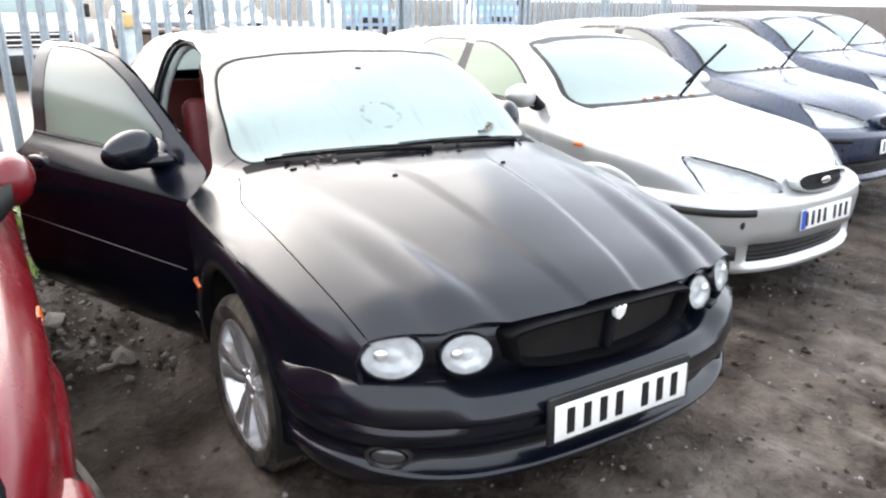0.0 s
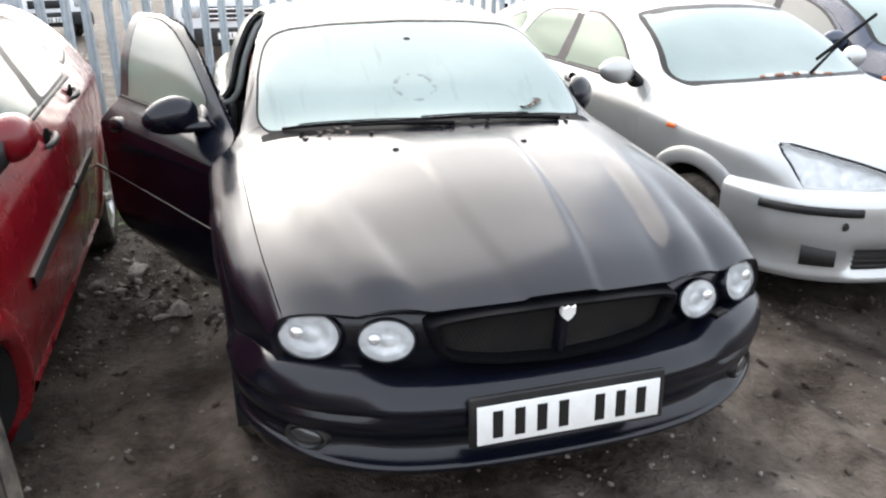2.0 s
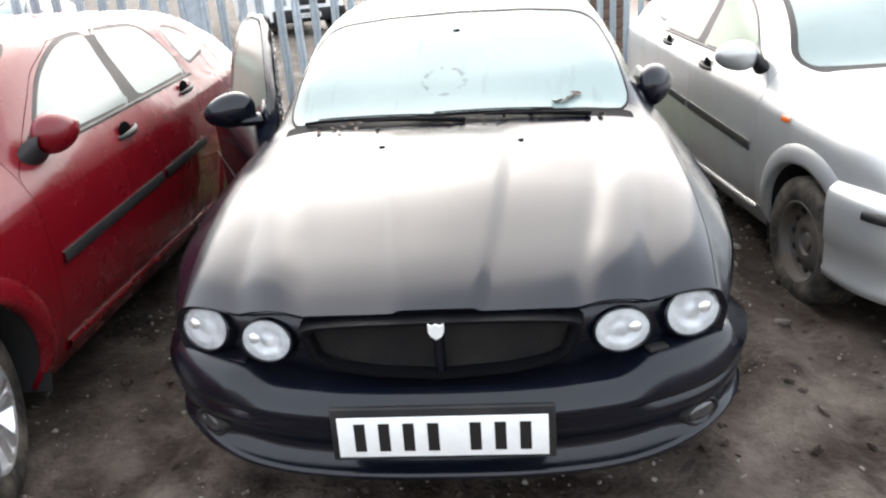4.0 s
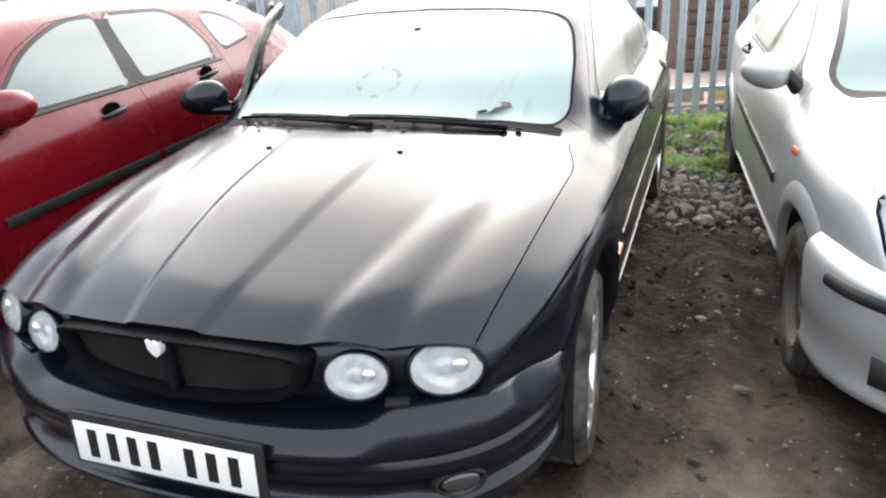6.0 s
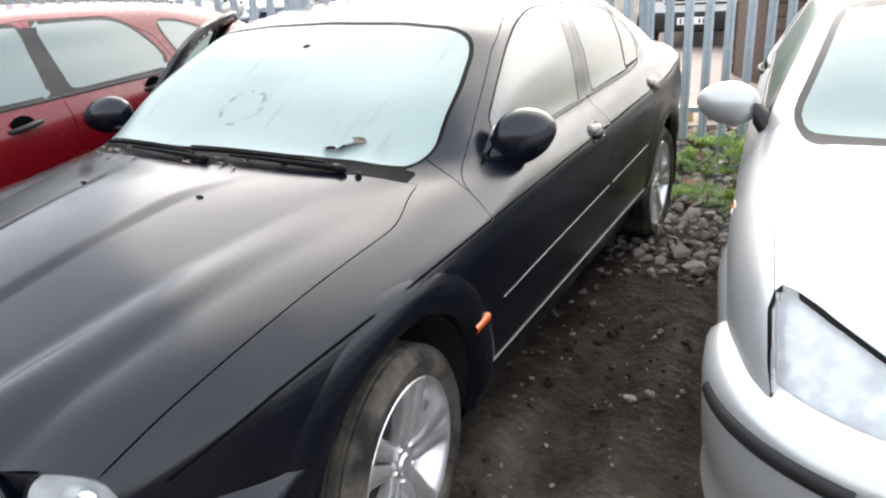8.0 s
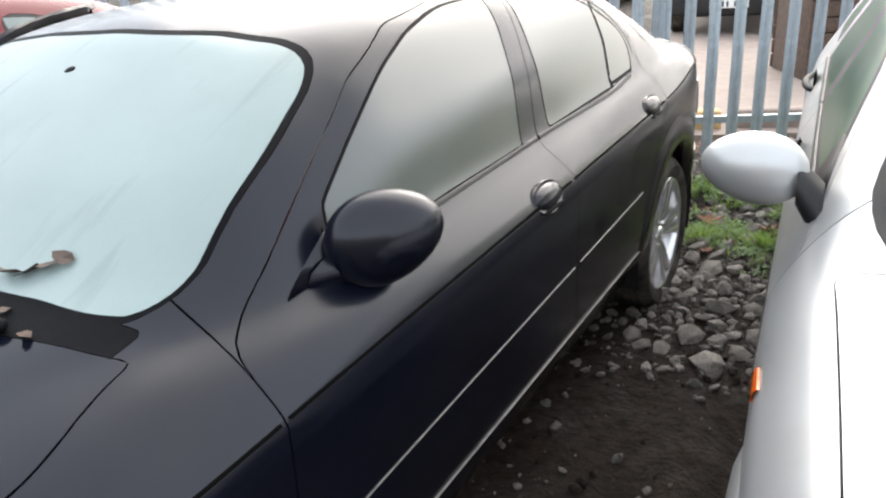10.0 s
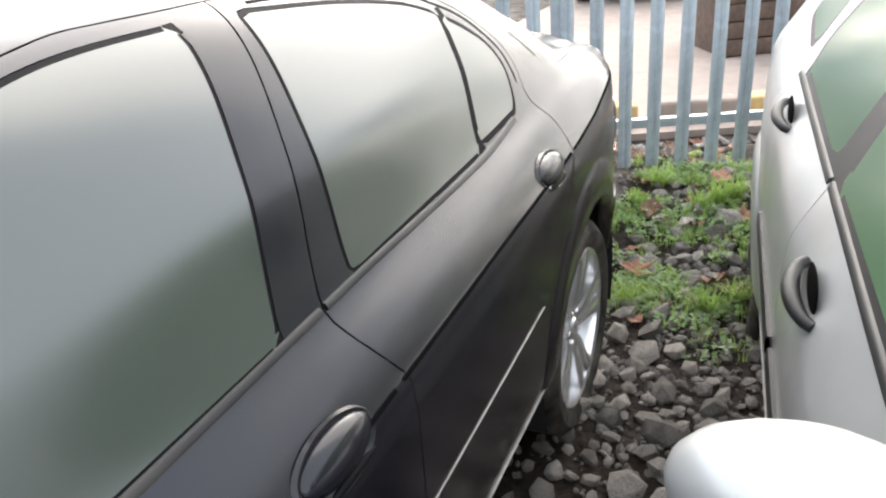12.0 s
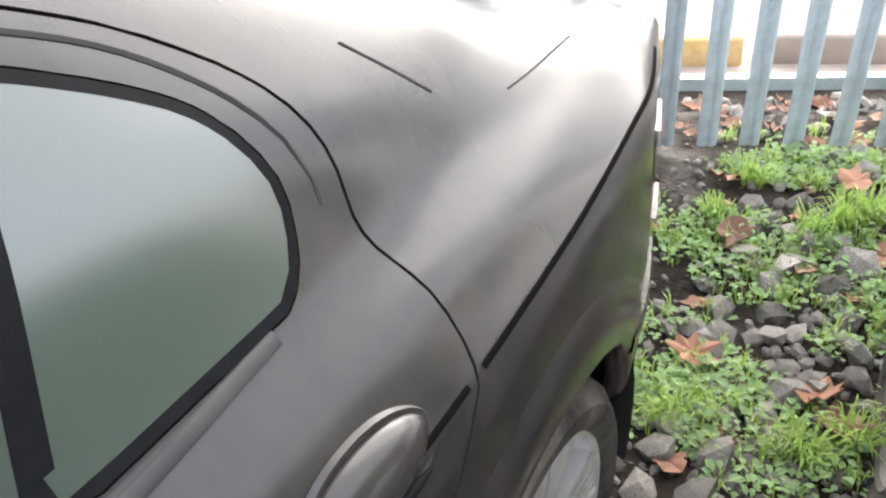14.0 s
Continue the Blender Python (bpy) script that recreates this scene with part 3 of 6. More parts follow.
J_RAIL = [(-0.66, 0.34, 0.721), (-0.55, 0.345, 0.770), (-0.40, 0.34, 0.812), (-0.10, 0.36, 0.882), (0.20, 0.44, 0.925), (0.44, 0.58, 0.945), (0.70, 0.645, 1.085), (0.95, 0.612, 1.210), (1.10, 0.602, 1.268), (1.40, 0.602, 1.306), (1.70, 0.605, 1.320), (2.30, 0.595, 1.304), (2.55, 0.580, 1.258), (2.80, 0.565, 1.162), (3.00, 0.54, 1.058), (3.20, 0.48, 1.015), (3.34, 0.40, 0.985)]
J_ROOF = [(-0.66, 0.092, 0.735), (-0.55, 0.113, 0.782), (-0.40, 0.136, 0.824), (-0.10, 0.168, 0.897), (0.20, 0.19, 0.943), (0.44, 0.30, 0.962), (0.70, 0.33, 1.105), (0.95, 0.31, 1.238), (1.10, 0.30, 1.305), (1.30, 0.30, 1.345), (1.70, 0.30, 1.372), (2.30, 0.29, 1.355), (2.55, 0.28, 1.305), (2.80, 0.28, 1.185), (3.00, 0.27, 1.070), (3.20, 0.25, 1.020), (3.34, 0.2, 0.992)]
J_MID = [(-0.66, 0.0, 0.737), (-0.55, 0.0, 0.785), (-0.40, 0.0, 0.828), (-0.10, 0.0, 0.902), (0.20, 0.0, 0.948), (0.44, 0.0, 0.968), (0.70, 0.0, 1.108), (0.95, 0.0, 1.244), (1.10, 0.0, 1.315), (1.30, 0.0, 1.358), (1.70, 0.0, 1.385), (2.30, 0.0, 1.368), (2.55, 0.0, 1.318), (2.80, 0.0, 1.195), (3.00, 0.0, 1.078), (3.20, 0.0, 1.025), (3.34, 0.0, 0.996)]
J_BOW = [(-0.66, 0.225), (-0.3, 0.22), (0.44, 0.16), (1.1, 0.10), (1.6, 0.0), (2.3, 0.0), (2.8, -0.08), (3.0, -0.17), (3.34, -0.33)]
jag = Body([J_SILL, J_ROCKER, J_LOWER, J_WIDE, J_UNDER, J_SWAGE, J_HALF, J_BELT, J_GLASS, J_RAIL, J_ROOF, J_MID], J_BOW, 0.85, -0.66, 3.34, 200,
           (2, 3, 4, 3, 1, 3, 3, 8, 11, 13, 8), bonnet_form)

J_SCREEN = rounded([(-0.665, 0.965), (-0.5, 0.985), (-0.3, 0.996), (0.0, 1.002), (0.3, 0.996), (0.5, 0.985), (0.665, 0.965), (0.640, 1.110), (0.600, 1.205), (0.566, 1.240), (0.5, 1.260), (0.3, 1.277), (0.0, 1.285), (-0.3, 1.277), (-0.5, 1.260), (-0.566, 1.240), (-0.600, 1.205), (-0.640, 1.110)])
J_REAR_SCREEN = [(-0.55, 1.07), (0.55, 1.07), (0.47, 1.22), (-0.47, 1.22)]
J_WIN_F = rounded([(0.752, 0.925), (1.15, 0.946), (1.513, 0.957)] + smooth_path([(1.634, 1.313), (1.50, 1.310), (1.394, 1.299), (1.27, 1.273), (1.198, 1.250), (1.076, 1.198), (0.91, 1.102), (0.787, 1.022)]), 0.006)
J_WIN_R = rounded([(1.694, 0.965), (2.192, 0.985)] + smooth_path([(2.290, 1.230), (2.18, 1.264), (1.98, 1.294), (1.759, 1.312)]), 0.006)
J_WIN_Q = rounded([(2.220, 0.996), (2.428, 1.008)] + smooth_path([(2.450, 1.030), (2.466, 1.072), (2.460, 1.108), (2.436, 1.146), (2.398, 1.174), (2.344, 1.203), (2.309, 1.218)]), 0.006)
J_DOORS = rounded([(0.475, 0.10), (0.475, 0.885), (0.60, 0.955), (0.80, 1.085), (1.0, 1.212), (1.2, 1.292), (1.5, 1.332), (1.8, 1.334), (2.1, 1.316), (2.28, 1.276), (2.364, 1.244), (2.426, 1.214), (2.493, 1.165), (2.530, 1.12), (2.542, 1.068), (2.523, 1.015), (2.542, 0.974), (2.545, 0.914), (2.525, 0.86), (2.44, 0.76), (2.32, 0.62), (2.26, 0.40), (2.26, 0.10)])

J_WIN_Q_TOP = smooth_path([(1.80, 1.302), (1.98, 1.296), (2.18, 1.266), (2.30, 1.224), (2.39, 1.185), (2.444, 1.127), (2.462, 1.062)])
J_DOORS_FINE = [(p[0] + (q[0] - p[0]) * k / 12, p[1] + (q[1] - p[1]) * k / 12) for p, q in zip(J_DOORS, J_DOORS[1:]) for k in range(12)]


def j_gap_b(z):
    return 1.605 + 0.34 * (z - 0.95) if z > 0.95 else 1.605 + 0.05 * step(0.95, 0.80, z)


def build_jag():
    car = thing("black_saloon_car", "dull black four-door saloon with misted windows and open driver's door", "car")
    bm = jag.mesh()
    arches = ((0.0, HUB_F + 0.04, 0.380), (2.71, HUB_R + 0.03, 0.365))
    for yc, zc, r in arches:
        cut(bm, lambda p: (math.hypot(p.y - yc, p.z - zc) - r) if abs(p.x) > 0.5 else 1.0)
    dead = [f for f in bm.faces if abs(f.calc_center_median().x) > 0.5 and any(math.hypot(f.calc_center_median().y - yc, f.calc_center_median().z - zc) < r for yc, zc, r in arches)]
    bmesh.ops.delete(bm, geom=dead, context="FACES")
    sx = curve_of([(k[0], k[1]) for k in J_BELT])

    def bonnet(p):
        if p.y > 0.75 or p.z < 0.55:
            return 1.0
        q = jag.unshift(p.y, p.x)
        return max(abs(p.x) - sx(q) + 0.006 + 0.05 * step(0.15, 0.42, q), q - 0.388 - 0.032 * (p.x / 0.75) ** 2)

    def screen(p):
        return poly_sd(p.x, p.z, J_SCREEN) - 0.019 if p.y < 1.3 and p.z > 0.88 else 1.0

    def rear_screen(p):
        return poly_sd(p.x, p.z, J_REAR_SCREEN) - 0.03 if p.y > 2.3 and p.z > 0.95 else 1.0

    def window(poly, r):
        return lambda p: poly_sd(p.y, p.z, poly) - r if abs(p.x) > 0.5 and p.z > 0.85 else 1.0
    wins = [window(J_WIN_F, 0.0), window(J_WIN_R, 0.0), window(J_WIN_Q, 0.0)]
    seals = [window(J_WIN_F, 0.005), window(J_WIN_R, 0.006), window(J_WIN_Q, 0.009)]

    def doors(p):
        return poly_sd(p.y, p.z, J_DOORS) if abs(p.x) > 0.45 else 1.0

    def boot(p):
        return max(abs(p.x) - 0.60, 2.98 - p.y) if p.z > 0.8 else 1.0

    def scuttle(p):
        if p.y > 0.9 or p.y < 0.0 or p.z < 0.8:
            return 1.0
        return max(abs(p.x) - 0.68, jag.unshift(p.y, p.x) - 0.47)
    cut(bm, bonnet)
    cut(bm, screen)
    cut(bm, lambda p: screen(p) - 0.007)
    cut(bm, rear_screen)
    for w in seals + wins:
        cut(bm, w)
    cut(bm, doors)
    cut(bm, lambda p: p.y - j_gap_b(p.z) if abs(p.x) > 0.45 else 1.0)
    cut(bm, boot)
    cut(bm, lambda p: p.y - 0.475 if abs(p.x) > 0.60 else 1.0)
    cut(bm, lambda p: scuttle(p))

    def sort(p):
        lr = "left" if p.x > 0 else "right"
        if screen(p) < 0:
            return "windscreen"
        if screen(p) < 0.007:
            return "screen_seal"
        if rear_screen(p) < 0:
            return "rear_screen"
        if wins[0](p) < 0:
            return "front_glass_" + lr
        if wins[1](p) < 0:
            return "rear_glass_" + lr
        if wins[2](p) < 0:
            return "quarter_glass_" + lr
        if wins[1](p) < 0.026 and wins[2](p) < 0.026:
            return "seal_rear_" + lr
        if min(s(p) for s in seals) < 0:
            return ("seal_front_" if p.y < j_gap_b(p.z) else "seal_rear_") + lr
        if bonnet(p) < 0:
            return "bonnet"
        if doors(p) < 0:
            return ("front_door_" if p.y < j_gap_b(p.z) else "rear_door_") + lr
        if boot(p) < 0:
            return "boot_lid"
        if scuttle(p) < 0:
            return "screen_seal"
        if p.y < 0.475:
            return "wing_" + lr
        return "shell"

    verts, got = split(bm, sort)
    bm.free()
    hinge = Vector((-0.872, 0.52, 0))
    swing = Matrix.Translation(hinge) @ Matrix.Rotation(radians(-28), 4, "Z").inverted() @ Matrix.Translation(-hinge)
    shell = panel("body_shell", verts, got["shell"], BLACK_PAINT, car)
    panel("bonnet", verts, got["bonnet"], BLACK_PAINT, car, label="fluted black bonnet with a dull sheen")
    panel("windscreen", verts, got["windscreen"], JAG_GLASS, car, 0.004, 0.001, label="windscreen misted pale with condensation")
    panel("windscreen_surround", verts, got["screen_seal"], RUBBER, car, 0.006, 0.0, label="black windscreen surround and scuttle with debris")
    panel("rear_screen", verts, got["rear_screen"], GLASS, car, 0.004, 0.001)
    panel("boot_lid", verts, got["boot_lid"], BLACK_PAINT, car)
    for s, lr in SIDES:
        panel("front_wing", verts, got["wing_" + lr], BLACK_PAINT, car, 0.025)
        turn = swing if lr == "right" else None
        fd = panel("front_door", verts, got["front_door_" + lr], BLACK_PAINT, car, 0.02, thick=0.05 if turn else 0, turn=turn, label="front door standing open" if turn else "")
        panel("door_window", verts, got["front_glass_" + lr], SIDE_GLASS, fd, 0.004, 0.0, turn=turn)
        panel("window_seal", verts, got["seal_front_" + lr], RUBBER, fd, 0.01, 0.0, turn=turn)
        rd = panel("rear_door", verts, got["rear_door_" + lr], BLACK_PAINT, car, 0.02)
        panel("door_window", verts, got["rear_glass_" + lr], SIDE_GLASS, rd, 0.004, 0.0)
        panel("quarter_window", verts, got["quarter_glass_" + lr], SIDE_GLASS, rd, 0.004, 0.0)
        panel("window_seal", verts, got["seal_rear_" + lr], RUBBER, rd, 0.01, 0.0)
        for d, yy, zz in ((fd, 1.470, 0.840), (rd, 2.383, 0.887)):
            door_handle(d, s, yy, zz, turn)
        for d, y0, y1 in ((fd, 0.55, 1.635), (rd, 1.675, 2.26)):
            ys = [y0 + (y1 - y0) * i / 14 for i in range(15)]
            st = strip_on(jag, s, ys, lambda y: 0.483 + 0.053 * y, 0.012, 0.002, BLACK_PAINT, "rubbing_strip", d)
            ch = strip_on(jag, s, ys, lambda y: 0.490 + 0.053 * y, 0.003, 0.003, TRIM, "bright_strip", d)
            if turn:
                for o in (st, ch):
                    o.data.transform(turn)
        ys = [0.40 + 1.93 * i / 20 for i in range(21)]
        strip_on(jag, s, ys, lambda y: 0.325 + 0.022 * y, 0.012, 0.004, BLACK_PAINT, "sill", car)
        strip_on(jag, s, ys, lambda y: 0.332 + 0.022 * y, 0.003, 0.005, TRIM, "sill_strip", car)
        belt = curve_of([(0.7, 0.918), (0.985, 0.931), (1.15, 0.938), (1.49, 0.950), (1.70, 0.958), (2.0, 0.966), (2.186, 0.973), (2.41, 0.994)])
        for d, y0, y1 in ((fd, 0.86, 1.599), (rd, 1.611, 2.40)):
            o = strip_on(jag, s, [y0 + (y1 - y0) * i / 16 for i in range(17)], lambda y: belt(y) - 0.001, 0.010, 0.004, PLASTIC, "belt_moulding", d)
            if turn and d == fd:
                o.data.transform(turn)
        # thin black strip on the skin paints the shade under the swage step
        sw = curve_of([(k[0], k[2]) for k in J_SWAGE])
        for d, y0, y1 in ((car, -0.64, 0.465), (fd, 0.485, 1.61), (rd, 1.635, 2.515), (car, 2.545, 3.28)):
            gv = strip_on(jag, s, [y0 + (y1 - y0) * i / 20 for i in range(21)], lambda y: sw(y) - 0.007, 0.005, 0.0032, SHADE_BLACK, "swage_groove", d)
            if turn and d == fd:
                gv.data.transform(turn)
        ys = [0.330 + 0.090 * i / 6 for i in range(7)]
        strip_on(jag, s, ys, lambda y: 0.512 + 0.06 * (y - 0.375), 0.024, 0.017, AMBER, "side_repeater", car, "amber side repeater lamp")
        door_mirror(fd, s, turn)
        pts = []
        for y, z in J_WIN_Q_TOP:
            dy, dz = min(((a, b) for a, b in J_DOORS_FINE), key=lambda q: (q[0] - y) ** 2 + (q[1] - z) ** 2)
            yy, zz = y + (dy - y) * 0.62, z + (dz - z) * 0.62
            pts.append((s * (jag.side(yy, zz) - 0.0025), yy, zz))
        part("frame_groove", tube(pts, 0.004, 6), CHASSIS, rd)
        for d, yc, zc in (("front", 0.0, HUB_F), ("rear", 2.71, HUB_R)):
            wheel(car, (s * 0.757, yc, zc), s, 0.318, 0.222, 0.236, ALLOY, 5, "alloy", 4 if d == "front" else 0)
            ro, dz = (0.380, 0.04) if d == "front" else (0.365, 0.03)
            rows = []
            for i in range(37):
                a = radians(-14 + 208 * i / 36)
                r = []
                for rr, out in ((ro - 0.012, -0.03), (ro - 0.006, 0.004), (ro + 0.004, 0.009), (ro + 0.050, 0.010), (ro + 0.080, 0.005), (ro + 0.100, 0.0), (ro + 0.112, -0.006)):
                    y, z = yc + rr * math.cos(a), zc + dz + rr * math.sin(a)
                    r.append((s * (jag.side(y, max(z, 0.22)) + out), y, z))
                rows.append(r)
            part("arch_lip", tidy(grid(rows)), BLACK_PAINT, car)
            rows = [[(s * x, yc + 0.385 * math.cos(a), zc + 0.03 + 0.385 * math.sin(a)) for x in (0.55, 0.86)] for a in [radians(-20 + 10 * i) for i in range(23)]]
            part("wheel_arch_liner", grid(rows), CHASSIS, car)
    last = [(x, jag.shift(3.34, x), z) for x, z in jag.half(3.34)]
    rows = [[(p[0] * k, p[1] + 0.03 * (1 - k), p[2]) for p in last] for k in (1.0, 0.96)] + [[(-p[0] * k, p[1] + 0.03 * (1 - k), p[2]) for p in last] for k in (0.96, 1.0)]
    part("tail_panel", tidy(grid(rows)), BLACK_PAINT, car)
    for s in (1, -1):
        ys = [3.17 + 0.12 * i / 8 for i in range(9)]
        strip_on(jag, s, ys, lambda y: 0.76, 0.16, 0.010, LAMP_RED, "rear_lamp", car, "red rear lamp at the corner")
        ys = [3.02 + 0.28 * i / 10 for i in range(11)]
        strip_on(jag, s, ys, lambda y: 0.53, 0.05, 0.012, BLACK_PAINT, "rear_bumper_strip", car)
    for s in (1, -1):
        for nm, ends in (("pillar_seam", ((2.625, 1.14), (2.666, 1.104), (2.707, 1.067))), ("boot_seam", ((2.836, 1.023), (2.939, 1.017), (3.072, 1.009)))):
            bm = tube([(s * (jag.side(y, z) - 0.0015), y, z) for y, z in smooth_path(ends)], 0.0026 if nm == "pillar_seam" else 0.002, 6)
            part(nm, bm, CHASSIS, car)
    jag_front(car)
    jag_cabin(car)
    jag_wipers(car)
    return car


def door_handle(d, s, y, z, turn):
    x = jag.side(y, z)
    lean = math.atan2(jag.side(y, z - 0.04) - jag.side(y, z + 0.04), 0.08)
    m = Matrix.Translation((s * x, y, z)) @ Matrix.Rotation(-s * lean, 4, "Y")
    for nm, bm, mat in (("handle_recess", sharpen(moved(lathe([(0.0, -0.004), (0.040, -0.002), (0.047, 0.0015), (0.050, 0.002), (0.054, -0.004)], 40), Matrix.Diagonal((s, 1.62, 0.80, 1))), 30), BLACK_PAINT),
                        ("handle", moved(ball(0.016, 0.076, 0.031, (0, 0, 0.003), 32, 14), Matrix.Diagonal((1, 1, 1, 1))), BLACK_PAINT),
                        ("handle_gap", ball(0.004, 0.058, 0.006, (s * 0.002, 0, -0.032), 20, 8), RUBBER)):
        bm.transform(m)
        if turn:
            bm.transform(turn)
        part(nm, bm, mat, d)


def door_mirror(d, s, turn):
    c = Vector((-0.912, 0.752, 0.974)) if turn else Vector((0.852, 0.812, 0.964))
    fold = Matrix.Translation(c) @ Matrix.Rotation(0 if turn else radians(46), 4, "Z") @ Matrix.Translation(-c)
    bm = ball(0.114, 0.068, 0.080 if turn else 0.091, (0, 0, 0), 32, 20)
    for v in bm.verts:
        if v.co.y > 0.02:
            v.co.y = 0.02 + (v.co.y - 0.02) * 0.35
        k = (v.co.x * s + 0.114) / 0.228
        v.co.z *= 0.82 + 0.28 * (1 - k)
        v.co.y -= 0.02 * k * -1.2
    bm.transform(Matrix.Translation(c) @ Matrix.Rotation(s * radians(8 if turn else -10), 4, "Y"))
    lens = ball(0.088, 0.004, 0.060, c + Vector((0, 0.032, 0)), 24, 12)
    rows = []
    for k in range(7):
        t = k / 6
        p = Vector((s * 0.79, 0.74, 0.925)).lerp(c + Vector((-s * 0.03, 0.0, -0.05)), t)
        w, h = 0.075 - 0.035 * t, 0.03 - 0.006 * t
        rows.append([p + Vector((0, w * math.cos(a), h * math.sin(a))) for a in [2 * math.pi * j / 12 for j in range(12)]])
    arm = grid(rows, close_v=True)
    tri = bmesh.new()
    pts = [(0.62, 0.915), (0.86, 0.928), (0.86, 0.960), (0.80, 1.000)]
    a = [tri.verts.new((s * (jag.side(y, z) + 0.006), y, z)) for y, z in pts]
    b = [tri.verts.new((s * (jag.side(y, z) - 0.03), y, z)) for y, z in pts]
    tri.faces.new(a)
    for i in range(4):
        tri.faces.new((a[i], a[(i + 1) % 4], b[(i + 1) % 4], b[i]))
    bmesh.ops.recalc_face_normals(tri, faces=tri.faces)
    rim = lathe([(1.0, -0.004), (1.03, 0.0), (1.0, 0.004)], 28)
    rim.transform(Matrix.Translation(c + Vector((0, 0.030, 0))) @ Matrix.Diagonal((0.094, 1, 0.066, 1)) @ Matrix.Rotation(radians(90), 4, "Z"))
    for m in (bm, lens, rim):
        m.transform(fold)
    for nm, m, mat in (("mirror_housing", bm, BLACK_PAINT), ("mirror_arm", arm, BLACK_PAINT), ("mirror_lens", lens, CHROME), ("mirror_triangle", tri, BLACK_PAINT), ("mirror_rim", rim, PLASTIC)):
        if turn:
            m.transform(turn)
        part(nm, m, mat, d)


def bumper_plan(s):
    a, b, p = 0.856, 0.580, 2 / 2.6
    t = s * math.pi / 2
    return math.copysign(a * abs(math.sin(t)) ** p, t), -0.36 - b * abs(math.cos(t)) ** p


